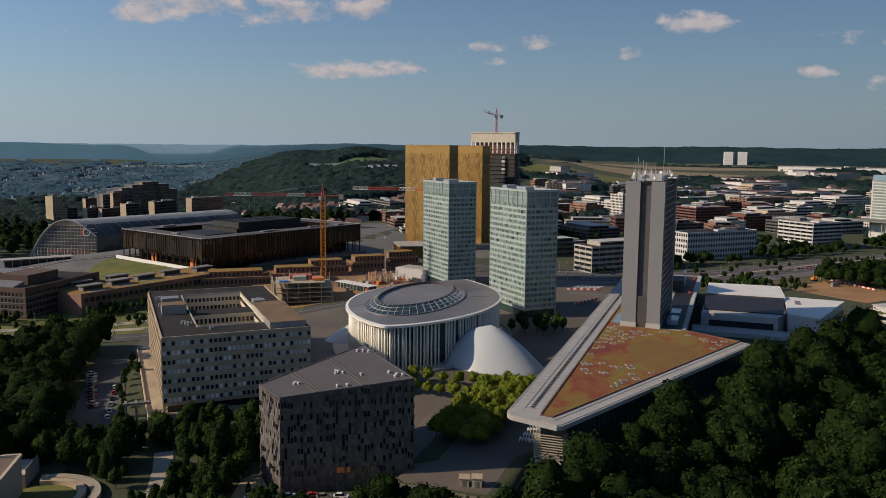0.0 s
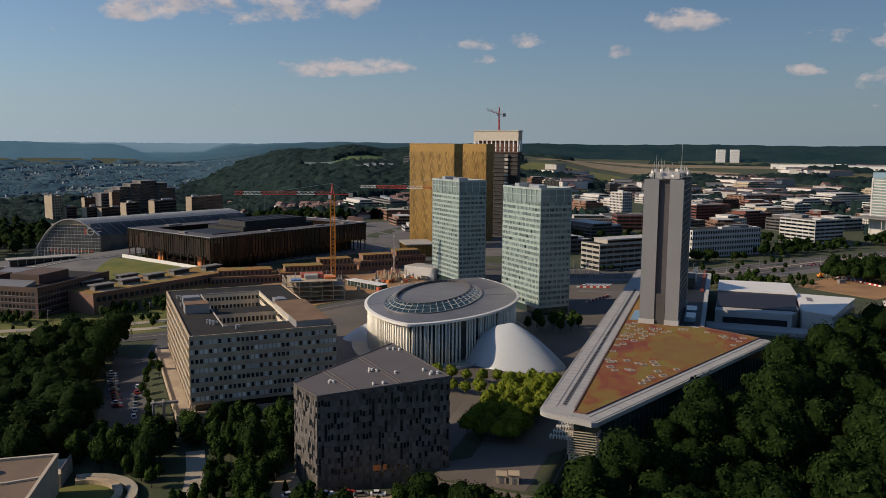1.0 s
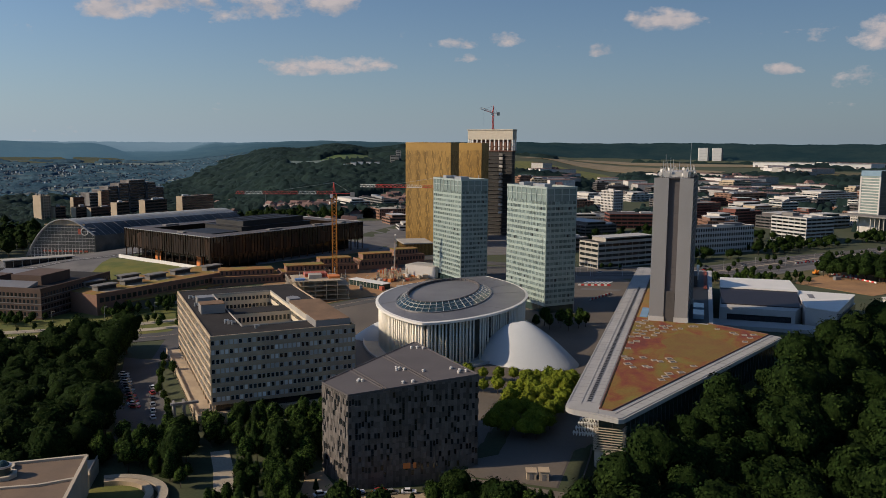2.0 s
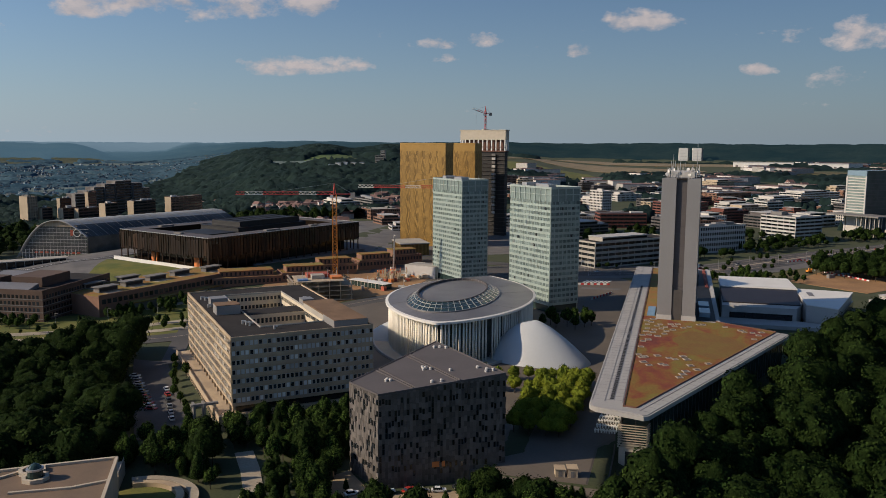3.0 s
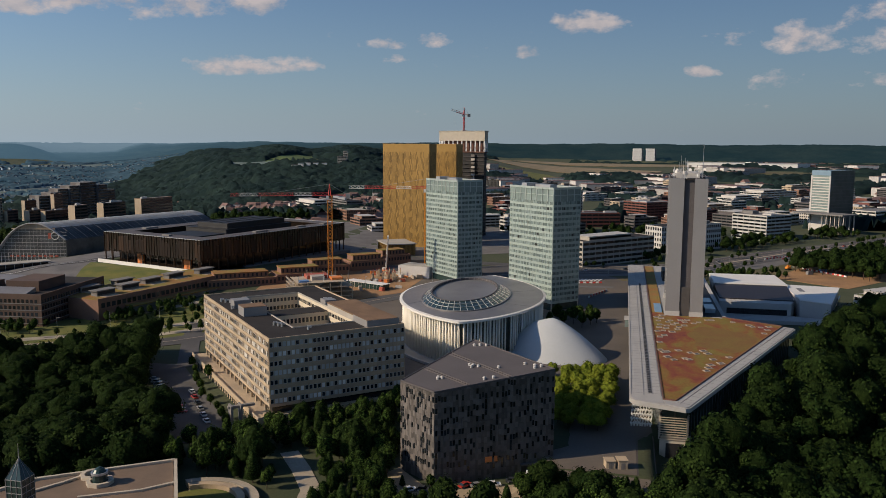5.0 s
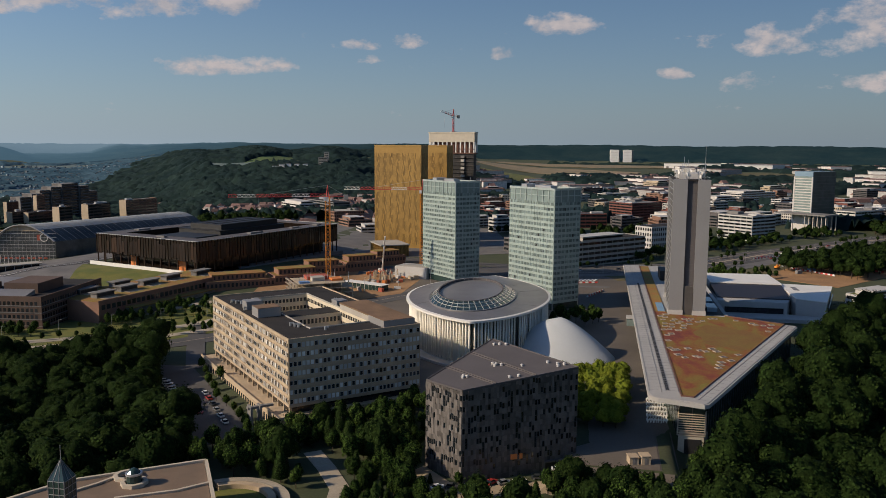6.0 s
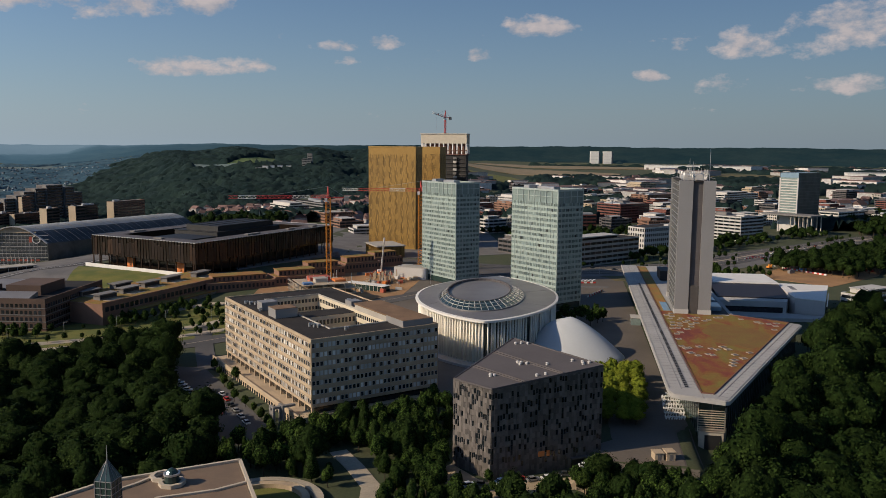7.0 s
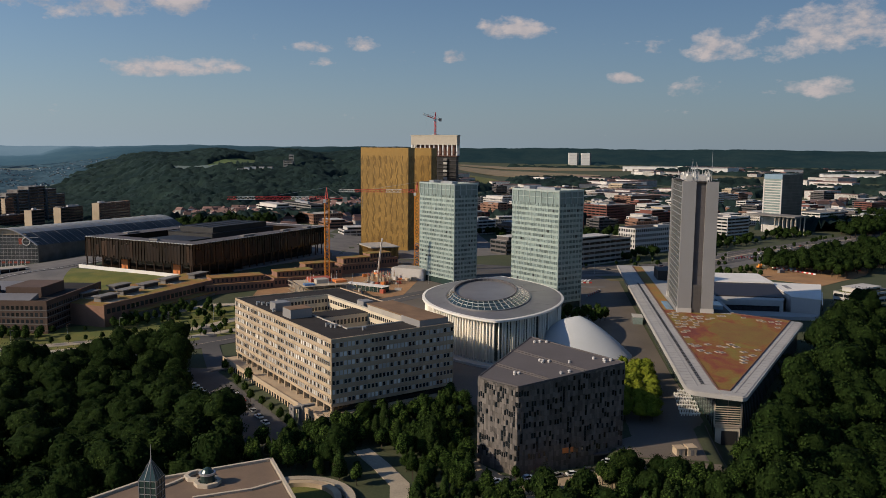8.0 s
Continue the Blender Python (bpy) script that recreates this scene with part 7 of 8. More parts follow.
# ---- the town beyond ----


def town_block(x, y, rot, a, b, h, style, label, z0=0.0, floors=None):
    """A flat-roofed building: body, roof, parapet, a window band or window row for each storey."""
    wall, how = style
    t = thing("town_building", x, y, z0, rot, label, "building")
    floors = floors or max(2, round(h / 3.6))
    fh = h / floors
    part("wall", Shape().box(0, a, 0, b, -4, h), wall, t)
    deck = part("roof", Shape().box(0.4, a - 0.4, 0.4, b - 0.4, h, h + 0.25), random.choice(("concrete_dark", "white_grey", "bitumen", "bitumen", "slate_roof", "concrete")), t)
    for p in ((0, a, 0, 0.4), (0, 0.4, 0.4, b), (a - 0.4, a, 0.4, b), (0.4, a - 0.4, b - 0.4, b)):
        part("parapet", Shape().box(*p, h, h + 0.7), wall, t)
    if random.random() < 0.45 and a > 20 and b > 14:
        up = part("penthouse", Shape().box(a * 0.12, a * 0.7, 3, b - 3, h + 0.25, h + 3.4), wall, t, "set-back top storey")
        part("window_band", Shape().box(a * 0.12 + 0.5, a * 0.7 - 0.5, 2.9, 3.05, h + 1.0, h + 2.7), "dark_glass", up)
        part("penthouse_roof", Shape().box(a * 0.12 - 0.5, a * 0.7 + 0.5, 2.5, b - 2.5, h + 3.4, h + 3.7), "white_grey", up)
    for i in range(random.randint(1, 3)):
        w, d = a * random.uniform(0.12, 0.3), b * random.uniform(0.2, 0.4)
        px, py = random.uniform(1, a - w - 1), random.uniform(1, b - d - 1)
        part("roof_plant", Shape().box(px, px + w, py, py + d, h + 0.2, h + random.uniform(1.4, 3.2)), random.choice(("white_grey", "concrete_dark", "steel")), deck)
    for side in (3, 0, 1):
        m, w = face_frame(side, a, b)
        g, posts = Shape(), Shape()
        for k in range(floors):
            z = k * fh + fh * 0.32
            if how == "band":
                g.box(0.6, w - 0.6, -0.1, 0.1, z, z + fh * 0.5)
                for i in range(1, int(w / 7)):
                    posts.box(i * 7 - 0.2, i * 7 + 0.2, -0.16, 0.1, z - 0.05, z + fh * 0.52)
            else:
                n = max(2, int(w / 2.7))
                for i in range(n):
                    g.box((i + 0.22) * w / n, (i + 0.74) * w / n, -0.1, 0.1, z, z + fh * 0.55)
        tagged(part("window_band" if how == "band" else "window", g, "dark_glass", t, m=m), kind="stuff")
        if posts.v:
            tagged(part("window_post", posts, wall, t, m=m), kind="stuff")
    return t


WHITE_B, WHITE_W, GREY_B, RED_B, DARK_B, TAN_W, CONC_W, BRICK_W = ("town_white", "band"), ("town_white", "window"), ("white_grey", "band"), ("red_brick", "band"), ("slate_roof", "band"), ("stone_tan", "window"), ("concrete", "window"), ("brick", "window")

# offices along the boulevard
town_block(-97, 612, 48, 84, 22, 20, ("concrete", "band"), "white office block with long dark window bands", floors=5)
town_block(-33, 715, 44, 78, 20, 23.5, ("white_grey", "window"), "white office block with a grid of square windows", floors=5)
town_block(75, 842, 45, 40, 42, 25, ("white_grey", "band"), "pale grey office block with dark window bands", floors=7)
town_block(-134, 814, 45, 40, 50, 13, DARK_B, "low dark office with a flat roof")
town_block(-150, 690, 45, 44, 22, 12, DARK_B, "low dark glass building with a planted roof")
town_block(-39, 1020, 45, 56, 40, 24, RED_B, "dark red office block with window bands")
town_block(15, 1000, 45, 44, 26, 17, RED_B, "dark red office block beside its neighbour")
town_block(60, 985, 45, 60, 30, 14, DARK_B, "dark glass office block in town")
town_block(-35, 1177, 45, 22, 22, 20, WHITE_W, "white cube-shaped building in the town")
town_block(-187, 1233, 45, 32, 46, 18, WHITE_W, "white hotel with a grid of windows")
town_block(-133, 1074, 45, 16, 26, 34, WHITE_W, "tall white apartment stack")
town_block(-150, 1120, 45, 30, 30, 20, WHITE_W, "white apartment block in the town")
town_block(100, 1304, 45, 66, 34, 15, WHITE_B, "long white low building in town")
town_block(154, 1400, 45, 96, 42, 19, WHITE_B, "wide hall with a pale overhanging roof")
town_block(23, 1360, 45, 80, 36, 18, ("brick", "window"), "brown building with a lattice of posts")
town_block(38, 1717, 45, 50, 38, 22, ("stone_tan", "window"), "yellowish office block among trees")
town_block(110, 1010, 45, 50, 24, 13, GREY_B, "long pale low office in town", floors=3)
town_block(-185, 1099, 45, 30, 38, 17, BRICK_W, "brown brick building behind the towers")
town_block(-215, 1010, 45, 34, 30, 12, RED_B, "low red building behind the towers")
town_block(-230, 900, 40, 40, 30, 10, GREY_B, "low pale hall behind the towers")
town_block(237, 1065, 45, 76, 32, 16, WHITE_B, "long white low building by the boulevard")
town_block(300, 1190, 45, 60, 30, 12, WHITE_W, "low white building by the boulevard")
part("roof_planting", Shape().box(0.6, 39.4, 0.6, 17.4, 7.75, 8.05), "grass", town_block(84, 489, 40, 40, 18, 7.5, ("white_grey", "band"), "low pale pavilion with a planted roof", z0=-2), "green planted roof")
town_block(-420, 976, 45, 24, 80, 21, ("concrete_dark", "band"), "grey office block at the edge of the plateau")
town_block(-470, 985, 45, 30, 60, 17, WHITE_B, "pale office block at the edge of the plateau")
town_block(-395, 905, 42, 40, 46, 15, BRICK_W, "brown office block behind the courthouse")
town_block(-360, 850, 40, 30, 30, 10, ("brick", "band"), "low brown round-cornered building")
town_block(-330, 800, 30, 40, 24, 7, GREY_B, "low pale pavilion near the towers")
# apartments at the edge of the valley
def apartment_slab(x, y, top, a, b, style, label, z0=-14.0):
    """A slab whose lit end wall and shaded long side show; x, y: the corner between the two."""
    tb = town_block(x, y, 78, a, b, top - z0, style, label, z0=z0)
    part("end_wall", Shape().box(-0.35, -0.05, 0.3, b - 0.3, -2, top - z0 + 0.5), "stone_tan", tb, "tan end wall")


BROWN_B = ("brown_brick", "band")
apartment_slab(-689.6, 797.7, 22.0, 18, 11.5, BROWN_B, "brown apartment slab with a tan end wall")
apartment_slab(-678.4, 835.3, 22.5, 34, 11.5, BROWN_B, "brown apartment slab with a tan end wall")
apartment_slab(-659.0, 884.0, 25.0, 54, 11.5, ("brick", "band"), "reddish apartment slab with a tan end wall")
apartment_slab(-794.0, 789.0, 28.0, 13, 16, TAN_W, "tan apartment house above the trees")
apartment_slab(-786.0, 803.0, 13.5, 14, 11, BROWN_B, "low brown apartment slab above the trees")
apartment_slab(-765.0, 814.5, 13.0, 22, 10, BROWN_B, "low brown apartment slab with a tan end wall")
apartment_slab(-752.0, 826.0, 12.0, 40, 9, BROWN_B, "low brown apartment slab with a tan end wall")
apartment_slab(-800.0, 850.0, 22.0, 16, 7, BROWN_B, "narrow brown apartment house by the valley")
apartment_slab(-778.0, 876.0, 29.0, 12, 7, ("brick", "band"), "narrow reddish apartment house by the valley")


def stepped_block():
    t = thing("apartment_complex", -842, 930, -14, 73, "dark stepped apartment complex on the valley edge", "apartment building")
    for i, h in enumerate((9, 10, 11, 12, 13, 13, 12, 10)):
        x0, y0 = i * 15.5, (3, 0, 5, 2, 0, 6, 2, 4)[i]
        part("block", Shape().box(x0, x0 + 15.3, y0, y0 + 22, -3, h * 4.0), "slate_roof", t)
        part("end_wall", Shape().box(x0 - 0.3, x0 - 0.03, y0 + 0.4, y0 + 9, -3, h * 4.0), "concrete_dark", t, "grey end wall")
        part("roof", Shape().box(x0 - 0.2, x0 + 15.4, y0 - 0.2, y0 + 22.2, h * 4.0, h * 4.0 + 0.6), "concrete_dark", t)
        for k in range(h):
            part("balcony", Shape().box(x0 + 0.8, x0 + 14.4, y0 - 1.3, y0, k * 4 + 0.3, k * 4 + 1.3), "slate_roof" if i % 3 == 1 else "concrete_dark", t)
            part("window_band", Shape().box(x0 + 1, x0 + 14.2, y0 - 0.1, y0, k * 4 + 1.6, k * 4 + 3.4), "dark_glass", t)
    return t


stepped_block()


def end_tower():
    a, b, h = 46.0, 23.0, 69.0
    t = thing("bank_tower", 158, 954, 0, 45, "tower with a pale banded front and a dark glass side", "office tower")
    part("body", Shape().box(0, a, 0, b, -2, h), "vault_end", t)
    m, w = face_frame(3, a, b)
    for k in range(14):
        part("balcony_band", Shape().box(0, w, -0.8, 0, 20 + k * 3.1, 21.0 + k * 3.1), "town_white", t, m=m)
        part("window_band", Shape().box(0.4, w - 0.4, -0.25, 0, 21.0 + k * 3.1, 23.1 + k * 3.1), "green_glass", t, m=m)
    part("crown", Shape().box(0, w, -0.5, 0, 63.5, h), "sky_glass", t, "blue glass crown", m=m)
    part("pier", Shape().box(-0.6, 1.2, -0.9, 0.2, -2, 63), "white_grey", t, m=m)
    part("pier", Shape().box(w - 1.2, w + 0.3, -0.9, 0.2, -2, 63), "white_grey", t, m=m)
    part("base", Shape().box(2, w - 2, -1.0, 0, -2, 19), "white_grey", t, m=m)
    part("canopy", Shape().box(-8, w + 30, -22, 6, 20.8, 22.2), "concrete_dark", t, "wide flat grey canopy", m=m)
    for i in range(6):
        part("column", Shape().box(-0.5, 0.5, -0.5, 0.5, -2, 20.5), "concrete", t, m=m @ pose(w + 4 + i * 5, -18, 0))
        part("column", Shape().box(-0.5, 0.5, -0.5, 0.5, -2, 20.5), "concrete", t, m=m @ pose(w + 4 + i * 5, 2, 0))
    g = Shape()
    for k in range(16):
        g.box(0, a, -0.12, 0.05, 3 + k * 4, 3.5 + k * 4)
    part("floor_line", g, "slate_roof", t)
    return t


end_tower()
for k, (bx, by) in enumerate(((-37, 3600), (18, 3600))):
    t = thing("apartment_tower", 0, 0, 0, 0, "white apartment tower on the horizon before the woods", "apartment tower", "white towers on the horizon")
    t.matrix_world = pose(bx, by, 17, 0, 0, 4)
    part("wall", Shape().box(0, 36, 0, 30, -15, 66), "white", t)
    part("side", Shape().box(36, 43, 4, 30, -15, 64), "concrete_dark", t)
    for i in range(5):
        part("window_band", Shape().box(3, 33, -0.2, 0, 6 + i * 12, 6.7 + i * 12), "white_grey", t)


def polar(phi, r):
    """A place by its heading, in degrees to the left of +y, and its distance."""
    return -r * math.sin(radians(phi)), r * math.cos(radians(phi))


for i, (phi, r, w, hgt) in enumerate(((25.3, 1931, 13, 7), (24.8, 1965, 12, 8), (24.3, 1995, 12, 8), (23.7, 2020, 12, 8), (23.1, 2035, 12, 8), (22.0, 2047, 22, 20), (21.6, 2062, 12, 30))):
    hx, hy = polar(phi, r)
    t = thing("hill_house", hx, hy, ground_z(hx, hy) + 6, 15, "white house on the wooded hillside" if i < 5 else "grey apartment block on the wooded hillside", "house", "houses on the hill")
    part("wall", Shape().box(0, w, 0, 14, -12, hgt), "white" if i < 5 else "concrete", t)
    part("roof", Shape().prism([(-0.5, -0.5), (w + 0.5, -0.5), (w + 0.5, 14.5), (-0.5, 14.5)], hgt, hgt + 0.8), "concrete_dark", t)
    for k in range(int(hgt / 4) if i > 4 else 0):
        part("window_band", Shape().box(1, w - 1, -0.2, 0, 1.5 + k * 4, 3.2 + k * 4), "dark_glass", t)


# fields on the plateau and the slopes
FIELDS = []


def field(name, spots, material, label):
    FIELDS.append(spots)
    return sheet(name, [polar(p, r) for p, r in spots], material, label, "field", 1.5, 60.0)


field("field", [(13, 2700), (4, 2350), (0, 2300), (-1, 2560), (6, 2850), (12, 3000)], "stubble", "tan stubble field on the plateau")
field("field", [(10, 3150), (2, 2900), (-4, 2950), (-4, 3200), (4, 3350), (10, 3400)], "stubble", "tan stubble field before the woods")
field("field", [(14.5, 2050), (10, 1900), (6, 2050), (7, 2250), (13, 2300)], "grass", "green field behind the tower")
field("field", [(29.0, 2150), (26.3, 2040), (26.2, 2150), (28.9, 2280)], "hazed_field", "pale mown field on the wooded hill")
field("field", [(27.0, 2180), (25.6, 2070), (23.4, 2190), (23.5, 2390), (25.8, 2260)], "meadow", "green meadow on the wooded hill")
sheet("ground_valley", [polar(p, r) for p, r in ((64, 2080), (56, 2060), (48, 2060), (41.5, 2080), (39, 2200), (37.2, 2420), (35.5, 2700), (33.0, 3100), (32.5, 3500), (38, 3570), (46, 3570), (55, 3570), (64, 3570))], "hazed_floor", "meadows and gardens down the valley, haze in their colour", "valley floor", 0.5, 70.0)
field("field", [(41.2, 3300), (36.0, 3290), (35.2, 3440), (38.6, 3480), (41.0, 3460)], "hazed_field", "pale green fields on the valley floor")
field("field", [(44.4, 2340), (41.4, 2340), (41.3, 2450), (44.2, 2440)], "hazed_field", "pale stubble field down the valley")
field("field", [(37.2, 2560), (34.6, 2570), (34.8, 2640), (37.0, 2630)], "hazed_field", "pale field at the foot of the hill")
field("field", [(-6, 2500), (-10, 2420), (-15, 2480), (-14, 2600), (-7, 2640)], "dry_grass", "dry field behind the town")

# one mesh of many small houses, too many and too far to tell apart
houses, roofs, valley_walls, valley_roofs = Shape(), Shape(), Shape(), Shape()


def far_house(x, y, w, d, h, rot, flat, walls=houses, tops=roofs):
    z = ground_z(x, y)
    m = pose(x, y, z, 0, 0, rot)
    q = Shape().box(-w / 2, w / 2, -d / 2, d / 2, -4, h)
    walls.add([m @ Vector(p) for p in q.v], q.f)
    if flat:
        q = Shape().box(-w / 2 - 0.3, w / 2 + 0.3, -d / 2 - 0.3, d / 2 + 0.3, h, h + 0.5)
    else:
        q = Shape().add([(-w / 2 - 0.4, -d / 2 - 0.4, h), (w / 2 + 0.4, -d / 2 - 0.4, h), (w / 2 + 0.4, d / 2 + 0.4, h), (-w / 2 - 0.4, d / 2 + 0.4, h), (-w / 2, 0, h + d * 0.42), (w / 2, 0, h + d * 0.42)], [(0, 1, 5, 4), (2, 3, 4, 5), (0, 4, 3), (1, 2, 5), (3, 2, 1, 0)])
    tops.add([m @ Vector(p) for p in q.v], q.f)


for i in range(3000):
    phi, r = random.uniform(32, 63), random.uniform(2100, 3400)
    if noise.noise((phi * 0.9, r * 0.006, 3)) < -0.2 or phi < 38.8 - 0.0056 * (r - 2100) * (r < 3400) - 6.5 * (r >= 3400):
        continue
    x, y = polar(phi, r)
    s = 0.8 + r / 7000
    far_house(x, y, random.uniform(4, 8) * s, random.uniform(3.5, 6) * s, random.uniform(3, 5.5) * s, random.uniform(0, 180), random.random() < 0.25, valley_walls, valley_roofs)
for i in range(160):
    phi, r = random.uniform(33, 62), random.uniform(1150, 1750)
    if noise.noise((phi * 0.35, r * 0.002, 3)) < 0.05:
        continue
    x, y = polar(phi, r)
    far_house(x, y, random.uniform(8, 16), random.uniform(7, 10), random.uniform(5, 8), random.uniform(0, 180), False)
for i in range(230):
    phi, r = random.uniform(16, 31), random.uniform(900, 1350)
    if noise.noise((phi * 0.3, r * 0.004, 7)) < 0.0:
        continue
    x, y = polar(phi, r)
    far_house(x, y, random.uniform(9, 18), random.uniform(8, 10), random.uniform(6, 9), random.uniform(0, 180), False)
for i in range(110):
    phi, r = random.uniform(18, 31), random.uniform(1120, 1330)
    x, y = polar(phi, r)
    far_house(x, y, random.uniform(9, 16), random.uniform(8, 10), random.uniform(8, 13), random.uniform(0, 180), random.random() < 0.3)
for i in range(900):
    phi, r = random.uniform(-32, 12), random.uniform(1450, 3350)
    if noise.noise((phi * 0.3, r * 0.003, 11)) < 0.02 or (phi > -4 and r > 2250):
        continue
    x, y = polar(phi, r)
    big = random.random() < 0.55
    s = 1 + r / 4000
    far_house(x, y, (random.uniform(25, 70) if big else random.uniform(10, 18)) * s, (random.uniform(14, 30) if big else 10) * s, random.uniform(6, 17) if big else random.uniform(4, 7), random.choice((45, 135, 40, 20)), big)
solid("distant_houses", houses, "far_wall", "pale walls of many small distant houses", "houses", "stuff")
solid("valley_houses", valley_walls, "hazed_wall", "walls of the town far down the valley, haze in their blue-grey", "houses", "stuff")
solid("valley_roofs", valley_roofs, "hazed_roof", "roofs of the town far down the valley, haze in their blue-grey", "roofs", "stuff")
solid("distant_roofs", roofs, "far_roof", "dark roofs of many small distant houses", "roofs", "stuff")

# mid-town offices between the boulevard and the fields
taken = [(-97, 612), (-33, 715), (75, 842), (-134, 814), (-150, 690), (-39, 1020), (15, 1000), (60, 985), (-35, 1177), (-187, 1233), (-133, 1074), (-150, 1120), (100, 1304), (154, 1400), (23, 1360), (38, 1717), (110, 1010), (-185, 1099), (-215, 1010), (-230, 900), (237, 1065), (300, 1190), (158, 954)]
MIX = (WHITE_W, RED_B, GREY_B, RED_B, DARK_B, CONC_W, BRICK_W, WHITE_B, TAN_W, DARK_B, BRICK_W)
LABELS = {"town_white": "white flat-roofed office block in the town", "white_grey": "pale grey office block in the town", "red_brick": "dark red office block in the town", "slate_roof": "dark glazed office block in the town", "concrete": "grey concrete block in the town", "brick": "brown brick block in the town", "stone_tan": "tan block in the town"}
made = 0
for i in range(2600):
    if made > 105:
        break
    phi, r = random.uniform(-27, 14), random.uniform(870, 1700)
    x, y = polar(phi, r)
    a, b = random.uniform(24, 62), random.uniform(15, 30)
    road = abs((x + 10) * 0.72 - (y - 632) * 0.69) 
    if road < 46 and y < 1500 and x > -60:
        continue
    if math.hypot(x - 175, y - 925) < 120 or any(math.hypot(x - p, y - q) < 50 for p, q in taken):
        continue
    taken.append((x, y))
    st = random.choice(MIX)
    town_block(x, y, random.choice((45, 45, 40, 20)), a, b, random.uniform(8, 17), st, LABELS[st[0]], z0=ground_z(x, y))
    made += 1
# long pale warehouses on the edge of the fields
for phi, r, w in ((-4.6, 2950, 190), (-8.5, 2900, 120), (-17, 2500, 150), (-21, 2300, 130)):
    x, y = polar(phi, r)
    t = thing("warehouse", x, y, ground_z(x, y), -8, "long pale warehouse by the fields", "warehouse", "warehouses")
    part("wall", Shape().box(-w / 2, w / 2, 0, 60, -6, 17), "white", t)
    part("roof", Shape().box(-w / 2 - 1, w / 2 + 1, -1, 61, 17, 18), "white_grey", t)
    for i in range(6):
        part("gate", Shape().box(-w / 2 + 8 + i * w / 7, -w / 2 + 16 + i * w / 7, -0.4, 0, 0, 8), "concrete_dark", t)

# ---- trees ----


def leaf_clump(g, centre, normal, size, rng):
    """One clump of leaves: a bent, pointed face."""
    n = Vector(normal)
    n = (n + Vector((rng.uniform(-0.34, 0.34), rng.uniform(-0.34, 0.34), rng.uniform(-0.2, 0.4)))).normalized()
    u = n.orthogonal().normalized()
    u.rotate(Matrix.Rotation(rng.uniform(0, 6.28), 3, n))
    v = n.cross(u)
    s = size * rng.uniform(0.6, 1.4)
    c = Vector(centre)
    g.add([c - u * s, c - v * s * 0.75 + n * s * 0.4, c + u * s * 1.1, c + v * s * 0.7 + n * s * 0.3], [(0, 1, 2, 3)])


def crown(seed, height, radius, leaves, size, shape="round"):
    """A ragged crown: leaf clumps over an uneven inner mass of foliage."""
    rng = random.Random(seed)
    leaf, core = Shape(), Shape()
    off = Vector((seed * 3.7, seed * 1.3, 0))
    mid, half = (height * 0.55, height * 0.46) if shape == "cone" else (height * 0.62, height * 0.38)

    def skin(t, p):
        """The crown's surface at polar angle t and heading p."""
        d = Vector((math.sin(t) * math.cos(p), math.sin(t) * math.sin(p), math.cos(t)))
        q = d * 1.15 + off
        lump = 1 + 0.42 * noise.noise(q * 1.15) + 0.34 * noise.noise(q * 2.6) + 0.18 * noise.noise(q * 5.5)
        if shape == "cone":
            f = 0.5 * (1 - d.z)
            w = radius * (0.12 + 0.98 * f ** 0.8) * (0.75 + 0.25 * lump)
            flat = Vector((math.cos(p), math.sin(p), 0)) * w * (1 if f < 0.93 else 0.5)
            return flat + Vector((0, 0, mid + half * math.cos(t))), d
        under = 0.72 if d.z < -0.3 else 1.0
        return Vector((d.x * radius * lump, d.y * radius * lump, mid + d.z * half * lump * under)), d

    n, m = 15, 10
    vs = [skin(0.001, 0)[0] * 1.0]
    for j in range(1, m):
        for i in range(n):
            c = skin(math.pi * j / m, 2 * math.pi * i / n)[0]
            vs.append((c.x * 0.94, c.y * 0.94, mid + (c.z - mid) * 0.95))
    vs.append(skin(math.pi - 0.001, 0)[0])
    fs = [(0, 1 + i, 1 + (i + 1) % n) for i in range(n)]
    for j in range(m - 2):
        fs += [(1 + j * n + i, 1 + (j + 1) * n + i, 1 + (j + 1) * n + (i + 1) % n, 1 + j * n + (i + 1) % n) for i in range(n)]
    fs += [(len(vs) - 1, 1 + (m - 2) * n + (i + 1) % n, 1 + (m - 2) * n + i) for i in range(n)]
    core.add(vs, fs)
    for _ in range(leaves):
        t = math.acos(rng.uniform(-0.75, 1))
        p, d = skin(t, rng.uniform(0, 6.283))
        c = Vector((0, 0, mid))
        leaf_clump(leaf, c + (p - c) * rng.uniform(0.92, 1.1), d, size, rng)
    return leaf, core


def trunk(seed, height, r):
    rng = random.Random(seed)
    g = Shape()
    g.tube(0, 0, -1.5, height * 0.5, r, r * 0.6, 7)
    for i in range(5):
        a = i * 1.3 + rng.random()
        z = height * (0.25 + 0.06 * i)
        g.obox((0, 0, z), (height * 0.2 * math.cos(a), height * 0.2 * math.sin(a), z + height * 0.22), r * 0.5, r * 0.5)
    return g


KINDS, PARTS = {}, {}


def kind_of_tree(name, seed, height, radius, leaves, size, leaf_mat, shape="round"):
    leaf, core = crown(seed, height, radius, leaves, size, shape)
    wood = trunk(seed, height, 0.024 * height)
    KINDS[name] = (leaf.data("crown", leaf_mat), core.data("inner_foliage", "leaf_bright" if leaf_mat == "leaf_bright" else "shaded_leaf_core"), wood.data("trunk", "bark"))
    PARTS[name] = (leaf, core, wood)


